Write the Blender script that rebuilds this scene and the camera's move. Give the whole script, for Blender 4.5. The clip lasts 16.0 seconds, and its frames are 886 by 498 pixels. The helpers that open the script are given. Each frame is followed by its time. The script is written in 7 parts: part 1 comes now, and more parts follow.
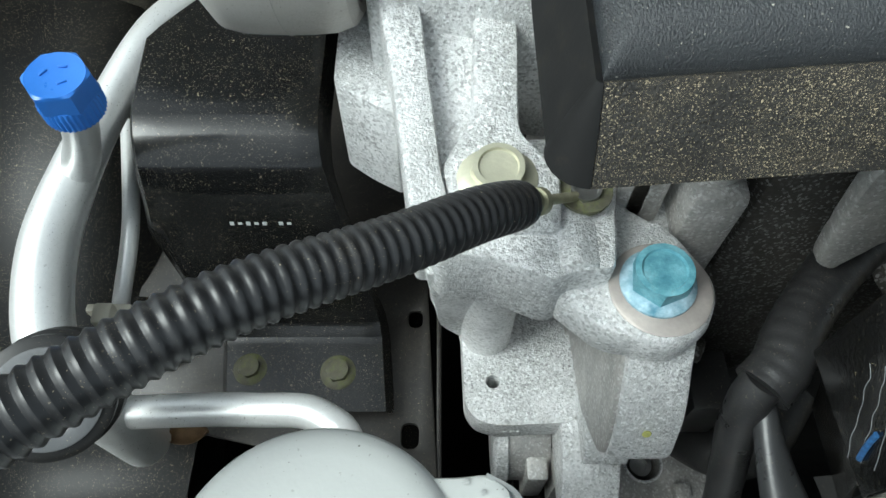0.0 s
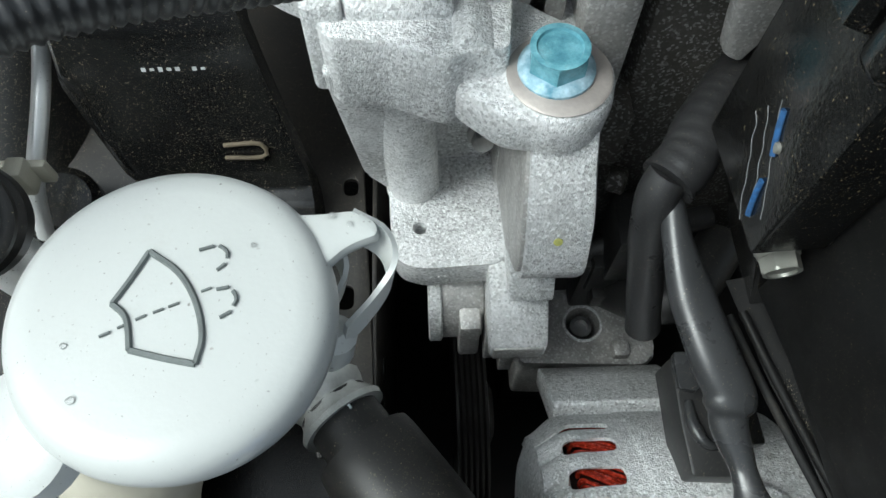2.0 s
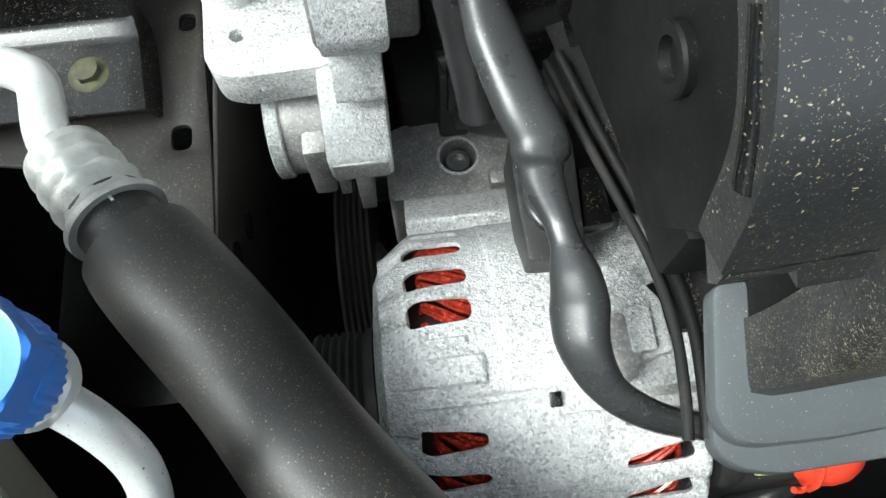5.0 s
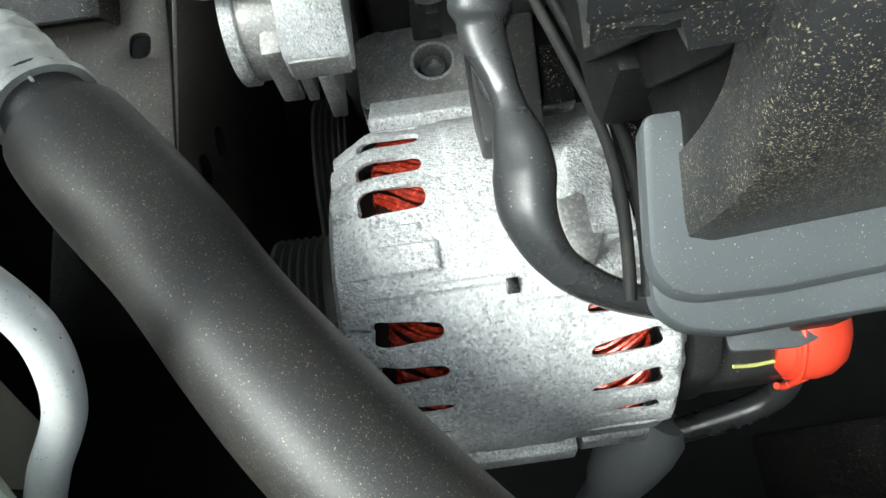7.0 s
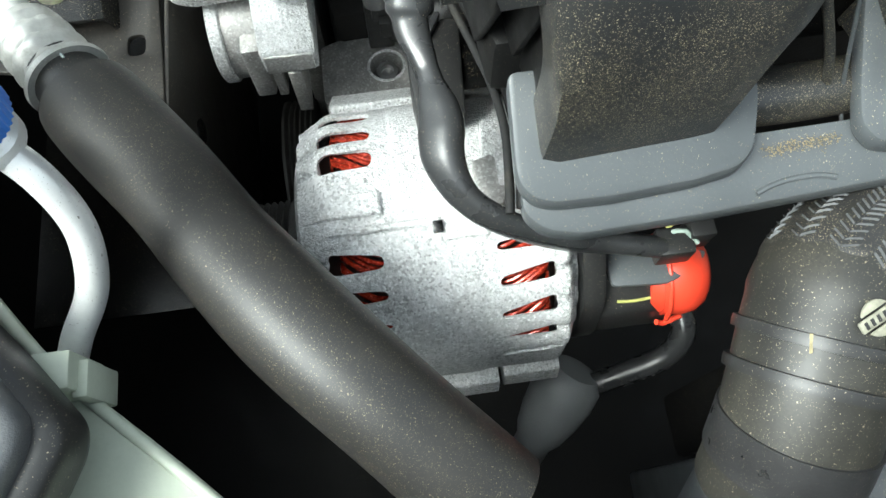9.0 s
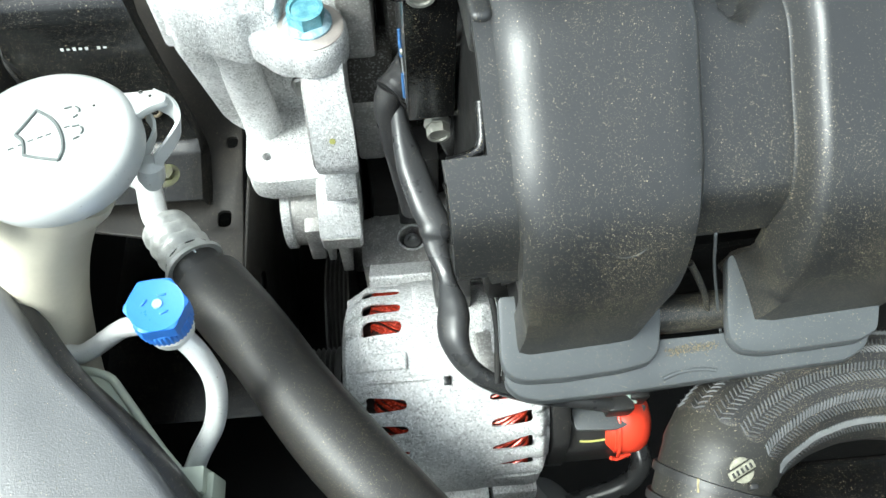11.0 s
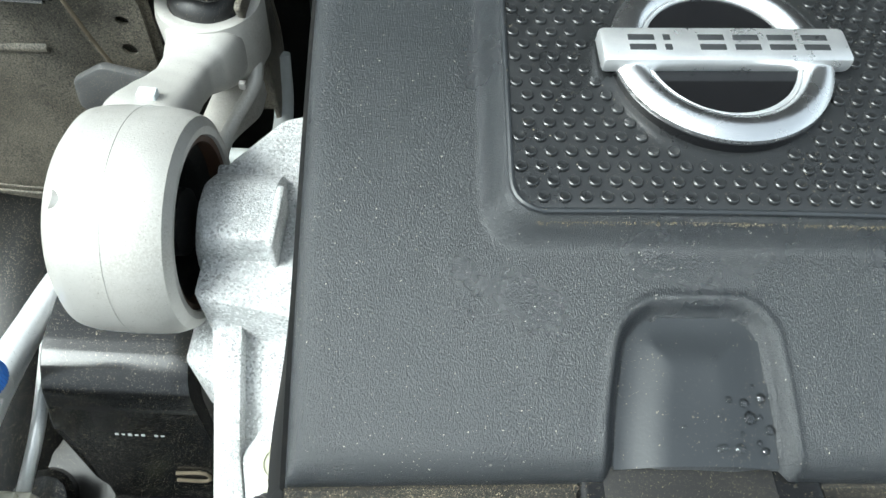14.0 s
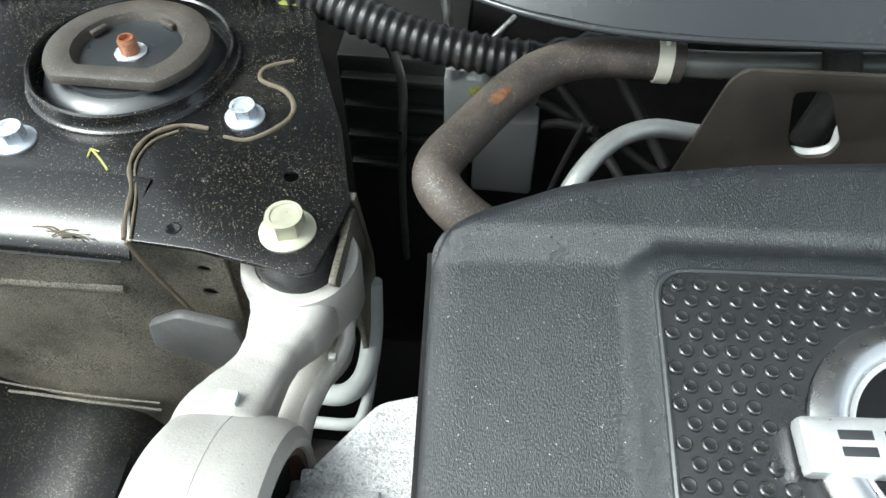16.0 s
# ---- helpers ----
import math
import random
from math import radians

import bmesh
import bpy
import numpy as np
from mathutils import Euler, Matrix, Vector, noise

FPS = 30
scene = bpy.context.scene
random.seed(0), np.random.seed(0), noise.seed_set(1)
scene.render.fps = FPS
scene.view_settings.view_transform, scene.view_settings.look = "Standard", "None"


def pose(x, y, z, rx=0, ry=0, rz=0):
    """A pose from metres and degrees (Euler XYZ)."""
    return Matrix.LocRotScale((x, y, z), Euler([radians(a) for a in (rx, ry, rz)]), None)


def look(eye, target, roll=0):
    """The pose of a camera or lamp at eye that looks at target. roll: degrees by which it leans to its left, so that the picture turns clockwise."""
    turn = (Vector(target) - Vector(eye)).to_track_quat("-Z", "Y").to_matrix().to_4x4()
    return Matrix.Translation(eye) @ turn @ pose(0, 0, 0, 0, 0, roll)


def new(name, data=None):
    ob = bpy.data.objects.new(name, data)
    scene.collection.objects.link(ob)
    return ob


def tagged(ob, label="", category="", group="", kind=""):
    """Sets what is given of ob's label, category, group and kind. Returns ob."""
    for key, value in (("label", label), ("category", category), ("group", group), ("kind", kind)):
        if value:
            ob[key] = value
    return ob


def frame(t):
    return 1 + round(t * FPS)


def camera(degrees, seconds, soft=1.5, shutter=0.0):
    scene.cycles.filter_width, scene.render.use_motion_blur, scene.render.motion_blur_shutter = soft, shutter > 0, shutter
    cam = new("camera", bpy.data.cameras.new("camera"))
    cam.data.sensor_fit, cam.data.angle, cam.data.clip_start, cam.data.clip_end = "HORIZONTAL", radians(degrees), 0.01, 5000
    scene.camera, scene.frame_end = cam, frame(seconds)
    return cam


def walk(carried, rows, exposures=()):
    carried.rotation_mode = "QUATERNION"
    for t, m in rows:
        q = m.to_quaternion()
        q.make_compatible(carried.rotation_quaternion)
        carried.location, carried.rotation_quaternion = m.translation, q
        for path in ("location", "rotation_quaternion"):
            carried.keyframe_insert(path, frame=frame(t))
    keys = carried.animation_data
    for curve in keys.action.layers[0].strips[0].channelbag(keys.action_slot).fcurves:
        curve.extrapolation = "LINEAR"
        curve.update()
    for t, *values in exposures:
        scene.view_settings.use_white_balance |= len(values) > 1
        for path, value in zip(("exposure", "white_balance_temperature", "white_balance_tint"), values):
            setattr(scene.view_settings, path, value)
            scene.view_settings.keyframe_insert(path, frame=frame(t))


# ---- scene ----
cam = camera(64.6, 16.0)
METRES, EYE, TILT, LEAN, TURN = 0.85, 1.05, -60.0, 0.0, 0.0
ROWS = [
    (0.0, 0.0, 0.0, 0.0, 0.0, 0.0, -0.0),
    (0.5, 0.0131, 0.0024, -0.0136, -0.19, -1.39, 0.75),
    (1.0, 0.0169, 0.0036, -0.0325, -0.3, -2.07, 1.27),
    (1.5, 0.0252, 0.0033, -0.0481, -0.86, -2.82, 1.48),
    (2.0, 0.0352, 0.0049, -0.0691, -1.35, -3.51, 1.69),
    (2.5, 0.0505, 0.0066, -0.0957, -2.17, -4.46, 2.14),
    (3.0, 0.0612, 0.0073, -0.1229, -2.91, -5.18, 3.15),
    (3.5, 0.0681, 0.0111, -0.1359, -3.52, -5.86, 4.02),
    (4.0, 0.0831, 0.0178, -0.139, -3.9, -6.61, 4.77),
    (6.5, 0.1383, 0.0589, -0.1701, -1.46, -11.4, 7.7),
    (7.0, 0.1401, 0.0483, -0.1875, -1.54, -11.89, 7.93),
    (7.5, 0.142, 0.0355, -0.192, -1.66, -11.64, 7.94),
    (8.0, 0.1502, 0.0192, -0.2004, -2.31, -11.33, 7.63),
    (10.5, 0.1494, -0.1469, -0.1927, -4.43, -3.9, 5.94),
    (11.0, 0.1435, -0.1734, -0.159, -3.05, -1.26, 4.23),
    (11.5, 0.1336, -0.1786, -0.1186, -2.43, 1.02, 3.05),
    (12.0, 0.1235, -0.1613, -0.0699, -2.68, 1.54, 2.37),
    (12.5, 0.108, -0.1577, -0.0258, -4.52, 1.24, 2.47),
    (13.0, 0.1007, -0.1441, 0.0224, -6.27, 1.2, 2.61),
    (13.5, 0.1054, -0.1319, 0.0791, -4.88, 2.48, -0.37),
    (14.0, 0.1005, -0.1218, 0.1323, -1.42, 3.89, -3.02),
    (14.5, 0.0924, -0.1155, 0.1762, 0.54, 4.9, -4.24),
    (15.0, 0.0731, -0.1074, 0.2218, 1.55, 6.38, -5.29),
    (15.5, 0.0622, -0.0986, 0.2543, 2.41, 7.73, -5.52),
    (16.0, 0.0558, -0.0668, 0.2828, 3.23, 8.5, -5.58),
]
walk(cam, [(t, pose(0, 0, EYE, TILT, LEAN, TURN) @ pose(METRES * x, METRES * y, METRES * z, 90 + pitch, roll, yaw)) for t, x, y, z, yaw, pitch, roll in ROWS],
     exposures=[(0.0, 0.70, 6000, -2), (1.0, 0.82, 6000, -1), (2.0, 0.85, 6000, 0), (2.5, 0.85, 6050, 0), (3.5, 1.2, 6100, 0), (4.0, 1.48, 6100, 0), (7.0, 1.85, 6120, -2), (8.0, 1.9, 6120, -2), (10.5, 2.15, 6120, -2), (11.0, 2.03, 6100, -2), (12.0, 1.78, 6080, -2), (13.0, 1.76, 6020, -2), (13.5, 1.74, 6000, -2), (14.0, 1.4, 6000, -2), (14.5, 1.17, 6020, -2), (15.0, 1.12, 6050, -1), (15.5, 1.22, 6100, 0), (16.0, 1.5, 6100, 0)])

# ---- light: an overcast sky over the open bay ----
world = bpy.data.worlds.new("overcast_sky")
scene.world = world
world.use_nodes = True
wn = world.node_tree.nodes
wl = world.node_tree.links
sky = wn.new("ShaderNodeTexSky")
sky.sky_type = "NISHITA"
sky.sun_disc = False
sky.sun_elevation = radians(52)
sky.sun_rotation = radians(250)
sky.air_density, sky.dust_density, sky.ozone_density = 1.0, 4.0, 1.0
grey = wn.new("ShaderNodeHueSaturation")   # cloud cover takes most of the blue away
grey.inputs["Saturation"].default_value = 0.25
wl.new(sky.outputs[0], grey.inputs["Color"])
wl.new(grey.outputs[0], wn["Background"].inputs[0])
wn["Background"].inputs[1].default_value = 0.115
sun_data = bpy.data.lights.new("sun", "SUN")
sun_data.energy, sun_data.angle, sun_data.color = 1.5, radians(32), (1.0, 0.97, 0.93)
sun = new("sun", sun_data)
sun.matrix_world = look((-2.9, -1.0, 4.6), (0.1, 0.1, 0.8))

# ---- building helpers ----
def crom(pts, per=8):
    """A smooth curve through the points."""
    p = [Vector(q) for q in pts]
    p = [p[0] * 2 - p[1]] + p + [p[-1] * 2 - p[-2]]
    out = []
    for i in range(1, len(p) - 2):
        a, b, c, d = p[i - 1:i + 3]
        for k in range(per):
            t = k / per
            out.append(0.5 * ((2 * b) + (c - a) * t + (2 * a - 5 * b + 4 * c - d) * t * t + (3 * b - a - 3 * c + d) * t ** 3))
    out.append(p[-2])
    return out


def even(curve, step):
    """The curve again, at even steps."""
    acc = [0.0]
    for a, b in zip(curve, curve[1:]):
        acc.append(acc[-1] + (b - a).length)
    n = max(2, int(acc[-1] / step) + 1)
    out, j = [], 0
    for i in range(n):
        s = acc[-1] * i / (n - 1)
        while j < len(acc) - 2 and acc[j + 1] < s:
            j += 1
        k = (s - acc[j]) / max(1e-9, acc[j + 1] - acc[j])
        out.append(curve[j].lerp(curve[j + 1], k))
    return out, acc[-1]


def tube(pts, r, seg=18, step=0.004, cap=True, per=8, shape=None, start=None):
    """A round bar or hose along the points; r is a number or r(s, length); shape(angle) scales the ring."""
    line, length = even(crom(pts, per), step)
    bm = bmesh.new()
    uv = bm.loops.layers.uv.new("UVMap")
    rings, n = [], len(line)
    tan = (line[1] - line[0]).normalized()
    side = tan.cross(Vector(start or (0, 0, 1)))
    if side.length < 0.1:
        side = tan.cross(Vector((0, 1, 0)))
    side.normalize()
    for i, p in enumerate(line):
        tn = (line[min(i + 1, n - 1)] - line[max(i - 1, 0)]).normalized()
        side = (side - tn * side.dot(tn)).normalized()
        up = side.cross(tn)
        rr = r(length * i / (n - 1), length) if callable(r) else r
        ring = []
        for k in range(seg):
            a = 2 * math.pi * k / seg
            f = shape(a, length * i / (n - 1)) if shape else 1.0
            ring.append(bm.verts.new(p + (side * math.cos(a) + up * math.sin(a)) * rr * f))
        rings.append(ring)
    for i in range(n - 1):
        for k in range(seg):
            f = bm.faces.new((rings[i][k], rings[i + 1][k], rings[i + 1][(k + 1) % seg], rings[i][(k + 1) % seg]))
            for lp, (uu, vv) in zip(f.loops, ((k, i), (k, i + 1), (k + 1, i + 1), (k + 1, i))):
                lp[uv].uv = (uu / seg, vv * length / (n - 1))
    if cap:
        bm.faces.new(rings[0])
        bm.faces.new(rings[-1][::-1])
    bmesh.ops.recalc_face_normals(bm, faces=bm.faces)
    return bm


def axis(origin, way=(0, 0, 1), turn=0.0):
    """A frame at origin whose z points along way."""
    w = Vector(way).normalized()
    y = Vector((0, 1, 0)) if abs(w.y) < 0.8 else Vector((0, 0, 1))
    x = y.cross(w).normalized()
    y = w.cross(x)
    m = Matrix((x, y, w)).transposed().to_4x4()
    return Matrix.Translation(origin) @ m @ Matrix.Rotation(radians(turn), 4, "Z")


def lathe(profile, m=Matrix(), seg=32, ring=None):
    """Turns the (radius, height) profile about z; ring(angle, row) scales the radius."""
    bm = bmesh.new()
    rows = []
    for j, (r, h) in enumerate(profile):
        if r < 1e-6:
            rows.append([bm.verts.new((0, 0, h))])
            continue
        row = []
        for k in range(seg):
            a = 2 * math.pi * k / seg
            f = ring(a, j) if ring else 1.0
            row.append(bm.verts.new((r * f * math.cos(a), r * f * math.sin(a), h)))
        rows.append(row)
    for a, b in zip(rows, rows[1:]):
        for k in range(seg):
            n = (k + 1) % seg
            if len(a) == 1 and len(b) == 1:
                continue
            if len(a) == 1:
                bm.faces.new((a[0], b[n], b[k]))
            elif len(b) == 1:
                bm.faces.new((a[k], a[n], b[0]))
            else:
                bm.faces.new((a[k], a[n], b[n], b[k]))
    for row in (rows[0], rows[-1]):
        if len(row) > 1:
            bm.faces.new(row)
    bmesh.ops.recalc_face_normals(bm, faces=bm.faces)
    bm.transform(m)
    return bm


YZ = Matrix(((0, 0, 1, 0), (1, 0, 0, 0), (0, 1, 0, 0), (0, 0, 0, 1)))   # a profile in (y, z) that is drawn along x
XZ = Matrix(((1, 0, 0, 0), (0, 0, -1, 0), (0, 1, 0, 0), (0, 0, 0, 1)))  # a profile in (x, z) that is drawn along -y


def rounded(poly, r, n=4):
    """The polygon with rounded corners."""
    out = []
    for i, p in enumerate(poly):
        a, b, c = Vector(poly[i - 1]), Vector(p), Vector(poly[(i + 1) % len(poly)])
        da, dc = (a - b), (c - b)
        k = min(r, da.length * 0.45, dc.length * 0.45)
        s, e = b + da.normalized() * k, b + dc.normalized() * k
        for j in range(n + 1):
            t = j / n
            q = s.lerp(b, t).lerp(b.lerp(e, t), t)
            out.append((q.x, q.y))
    return out


def circle(x, y, r, n=20, ry=None):
    return [(x + r * math.cos(2 * math.pi * k / n), y + (ry or r) * math.sin(2 * math.pi * k / n)) for k in range(n)]


def bevel(bm, width, segments=2, angle=28):
    if width <= 0:
        return bm
    edges = [e for e in bm.edges if len(e.link_faces) == 2 and e.calc_face_angle(0) > radians(angle)]
    bmesh.ops.bevel(bm, geom=edges, offset=width, segments=segments, affect="EDGES", clamp_overlap=True, profile=0.5)
    return bm


def prism(poly, z0, z1, m=Matrix(), soft=0.001, holes=(), segments=2):
    """The polygon, with holes, drawn out from z0 to z1 and bevelled."""
    bm = bmesh.new()
    if holes:
        edges = []
        for loop in (poly, *holes):
            vs = [bm.verts.new((x, y, z0)) for x, y in loop]
            edges += [bm.edges.new((vs[i], vs[(i + 1) % len(vs)])) for i in range(len(vs))]
        bmesh.ops.triangle_fill(bm, use_beauty=True, use_dissolve=False, edges=edges, normal=(0, 0, 1))
    else:
        bm.faces.new([bm.verts.new((x, y, z0)) for x, y in poly])
    geo = bmesh.ops.extrude_face_region(bm, geom=bm.faces[:])
    for v in geo["geom"]:
        if isinstance(v, bmesh.types.BMVert):
            v.co.z = z1
    bmesh.ops.recalc_face_normals(bm, faces=bm.faces)
    bevel(bm, soft, segments, 35)
    bm.transform(m)
    return bm


def block(x0, x1, y0, y1, z0, z1, soft=0.002, m=Matrix()):
    bm = bmesh.new()
    bmesh.ops.create_cube(bm, size=1.0, matrix=Matrix.Translation(((x0 + x1) / 2, (y0 + y1) / 2, (z0 + z1) / 2)) @ Matrix.Diagonal((x1 - x0, y1 - y0, z1 - z0, 1)))
    bevel(bm, soft)
    bm.transform(m)
    return bm


def sheet(f, us, vs, thick=0.0, skip=None):
    """A surface f(u, v) over the two lists, given a thickness; skip(u, v) leaves openings."""
    bm = bmesh.new()
    g = [[bm.verts.new(f(u, v)) for v in vs] for u in us]
    for i in range(len(us) - 1):
        for j in range(len(vs) - 1):
            if skip and skip((us[i] + us[i + 1]) / 2, (vs[j] + vs[j + 1]) / 2):
                continue
            bm.faces.new((g[i][j], g[i + 1][j], g[i + 1][j + 1], g[i][j + 1]))
    bmesh.ops.delete(bm, geom=[v for v in bm.verts if not v.link_faces], context="VERTS")
    if thick:
        bm.normal_update()
        front = bm.faces[:]
        rim = [e for e in bm.edges if len(e.link_faces) == 1]
        twin = {v: bm.verts.new(v.co - v.normal * thick) for v in bm.verts[:]}
        for f in front:
            bm.faces.new([twin[v] for v in reversed(f.verts)])
        for e in rim:
            p, q = e.verts
            bm.faces.new((p, q, twin[q], twin[p]))
    bmesh.ops.recalc_face_normals(bm, faces=bm.faces)
    return bm


def span(a, b, n):
    return [a + (b - a) * i / n for i in range(n + 1)]


def ease(a, b, x):
    t = min(1.0, max(0.0, (x - a) / (b - a)))
    return t * t * (3 - 2 * t)


def table(x, *pairs):
    """Straight-line interpolation in pairs of (x, value)."""
    if x <= pairs[0][0]:
        return pairs[0][1]
    for (a, p), (b, q) in zip(pairs, pairs[1:]):
        if x <= b:
            return p + (q - p) * (x - a) / (b - a)
    return pairs[-1][1]


def weld(*bms):
    """Several pieces of one part in one mesh."""
    out = bms[0]
    for other in bms[1:]:
        tmp = bpy.data.meshes.new("piece")
        other.to_mesh(tmp)
        out.from_mesh(tmp)
        bpy.data.meshes.remove(tmp)
        other.free()
    return out


def rough_up(bm, amount, scale):
    """Uneven cast surface."""
    bm.normal_update()
    for v in bm.verts:
        v.co += v.normal * amount * noise.noise(v.co * scale)
    return bm


def finish(name, bm, material, crease=38):
    for f in bm.faces:
        f.smooth = True
    for e in bm.edges:
        if len(e.link_faces) == 2 and e.calc_face_angle(0) > radians(crease):
            e.smooth = False
    me = bpy.data.meshes.new(name)
    bm.to_mesh(me)
    bm.free()
    me.materials.append(material)
    return me


def thing(name, base, label, category, group="", kind=""):
    ob = new(name)
    ob.empty_display_size = 0.01
    ob.location = base
    return tagged(ob, label, category, group, kind)


def origin_of(ob):
    p = Vector(ob.location)
    return p + origin_of(ob.parent) if ob.parent else p


def part(name, bm, material, parent, label="", crease=38, kind=""):
    bm.transform(Matrix.Translation(-origin_of(parent)))
    ob = new(name, finish(name, bm, material, crease))
    ob.parent = parent
    return tagged(ob, label, kind=kind)


def solid(name, bm, material, label, category, group="", kind="", crease=38):
    """A thing of one mesh, with its origin at its base."""
    lo = Vector((min(v.co.x for v in bm.verts) + max(v.co.x for v in bm.verts), min(v.co.y for v in bm.verts) + max(v.co.y for v in bm.verts), 0)) / 2
    lo.z = min(v.co.z for v in bm.verts)
    bm.transform(Matrix.Translation(-lo))
    ob = new(name, finish(name, bm, material, crease))
    ob.location = lo
    return tagged(ob, label, category, group, kind)


def hexed(profile, af, m, flat_rows):
    """A turned profile whose rows named in flat_rows follow a hexagon of that width across its flats."""
    def ring(a, j):
        if j not in flat_rows:
            return 1.0
        w = (a % (math.pi / 3)) - math.pi / 6
        return min((af / 2) / math.cos(w) / profile[j][0], 1.0)
    return lathe(profile, m, 48, ring)


def bolt(origin, way, af, head, flange, material, label, turn=0.0, cup=True, group="bolts", collar=None):
    """A flanged hexagon bolt whose flange lies on origin and whose head points along way."""
    ob = thing("bolt", origin, label, "bolt", group)
    m = axis(origin, way, turn)
    c = af / 2 / math.cos(math.pi / 6)
    part("flange", lathe([(flange * 0.5, -0.004), (flange, 0), (flange, 0.0012), (flange * 0.93, 0.002), (c * 1.03, 0.0032), (c * 0.6, 0.0034)], m, 36), collar or material, ob)
    top = [(c * 0.94, head), (c * 0.74, head), (c * 0.70, head - 0.0011), (0, head - 0.0013)] if cup else [(c * 0.9, head), (0, head + 0.0006)]
    part("hex_head", hexed([(c * 1.0, 0.0015), (c * 1.0, head - 0.0012), (c * 0.985, head - 0.0007)] + top, af, m, (0, 1, 2)), material, ob)
    return ob

def grit(line, count, spread, size, seed):
    """Loose grains scattered along a line."""
    rnd = random.Random(seed)
    vs, fs = [], []
    for _ in range(count):
        k = rnd.uniform(0, len(line) - 1.001)
        p = Vector(line[int(k)]).lerp(Vector(line[int(k) + 1]), k % 1)
        p = p + Vector((rnd.gauss(0, spread * 0.6), rnd.gauss(0, spread), rnd.uniform(-0.2, 0.3) * size))
        r = size * rnd.uniform(0.4, 1.3)
        b = len(vs)
        vs += [p + Vector((rnd.uniform(0.6, 1.4) * r * math.cos(2.1 * q + b), rnd.uniform(0.6, 1.4) * r * math.sin(2.1 * q + b), -0.3 * r)) for q in range(3)] + [p + Vector((0, 0, 0.7 * r))]
        fs += [(b, b + 1, b + 3), (b + 1, b + 2, b + 3), (b + 2, b, b + 3)]
    me = bpy.data.meshes.new("grit")
    me.from_pydata(vs, [], fs)
    bm = bmesh.new()
    bm.from_mesh(me)
    bpy.data.meshes.remove(me)
    return bm

# ---- materials ----
def surface(name, base, rough=0.5, metal=0.0, vary=0.15, vary_scale=30.0, grain=0.15, grain_scale=700.0, dust=0.0, dust_scale=14.0, dust_colour=(0.21, 0.17, 0.12),
            specks=0.0, speck_size=420.0, speck_colour=(0.34, 0.29, 0.20), rough_vary=0.12, grain_kind="noise", coat=0.0, tint=None, depth=0.0006, mottle=0.35, flake=0.0, flake_scale=900.0, drift_scale=26.0, settle=None, spec=0.5, stretch=None):
    """A surface with broad colour changes, fine relief, settled dust and loose specks."""
    m = bpy.data.materials.new(name)
    m.use_nodes = True
    nt = m.node_tree
    nd, lk = nt.nodes, nt.links
    bsdf = nd["Principled BSDF"]
    bsdf.inputs["Metallic"].default_value = metal
    bsdf.inputs["Coat Weight"].default_value = coat
    bsdf.inputs["Specular IOR Level"].default_value = spec
    bsdf.inputs["Coat Roughness"].default_value = 0.12
    co = nd.new("ShaderNodeTexCoord").outputs["Object"]

    def tex(kind, scale, detail=4.0, rough_=0.55):
        t = nd.new("ShaderNodeTex" + kind)
        lk.new(co, t.inputs["Vector"])
        t.inputs["Scale"].default_value = scale
        if kind == "Noise":
            t.inputs["Detail"].default_value, t.inputs["Roughness"].default_value = detail, rough_
        return t

    def ramp(src, lo, hi, a=0.0, b=1.0):
        r = nd.new("ShaderNodeMapRange")
        lk.new(src, r.inputs[0])
        for k, v in zip((1, 2, 3, 4), (lo, hi, a, b)):
            r.inputs[k].default_value = v
        return r.outputs[0]

    def mix(fac, a, b):
        x = nd.new("ShaderNodeMix")
        x.data_type = "RGBA"
        for sock, v in ((x.inputs[0], fac), (x.inputs[6], a), (x.inputs[7], b)):
            if isinstance(v, (int, float)):
                sock.default_value = v
            elif isinstance(v, tuple):
                sock.default_value = (*v, 1)
            else:
                lk.new(v, sock)
        return x.outputs[2]

    def times(a, b):
        x = nd.new("ShaderNodeMath")
        x.operation = "MULTIPLY"
        for sock, v in zip(x.inputs, (a, b)):
            if isinstance(v, (int, float)):
                sock.default_value = v
            else:
                lk.new(v, sock)
        return x.outputs[0]

    broad = tex("Noise", vary_scale, 5.0, 0.6)
    fine = tex("Voronoi" if grain_kind == "cells" else "Noise", grain_scale, 3.0, 0.6)
    if stretch:
        drawn = nd.new("ShaderNodeMapping")
        drawn.inputs["Scale"].default_value = stretch
        lk.new(co, drawn.inputs["Vector"])
        lk.new(drawn.outputs[0], fine.inputs["Vector"])
    lo = tuple(c * (1 - vary) for c in base)
    hi = tuple(min(0.95, c * (1 + vary)) for c in (tint or base))
    col = mix(ramp(broad.outputs[0], 0.3, 0.7), lo, hi)
    col = mix(times(ramp(fine.outputs[0], 0.35, 0.75), mottle if vary else 0.0), col, tuple(c * (1 - 1.6 * min(vary, 0.5)) for c in base))
    rgh = ramp(broad.outputs[0], 0.3, 0.7, max(0.03, rough - rough_vary), min(1.0, rough + rough_vary))
    if dust:
        d = times(ramp(tex("Noise", dust_scale, 8.0, 0.68).outputs[0], 0.62 - 0.3 * dust, 0.86 - 0.2 * dust), min(1.0, 0.35 + 0.5 * dust))
        d2 = times(d, ramp(tex("Noise", 900.0, 2.0, 0.6).outputs[0], 0.3, 0.6))
        col = mix(d2, col, dust_colour)
        rgh = ramp(d, 0.0, 1.0, rough, min(1.0, rough + 0.35))
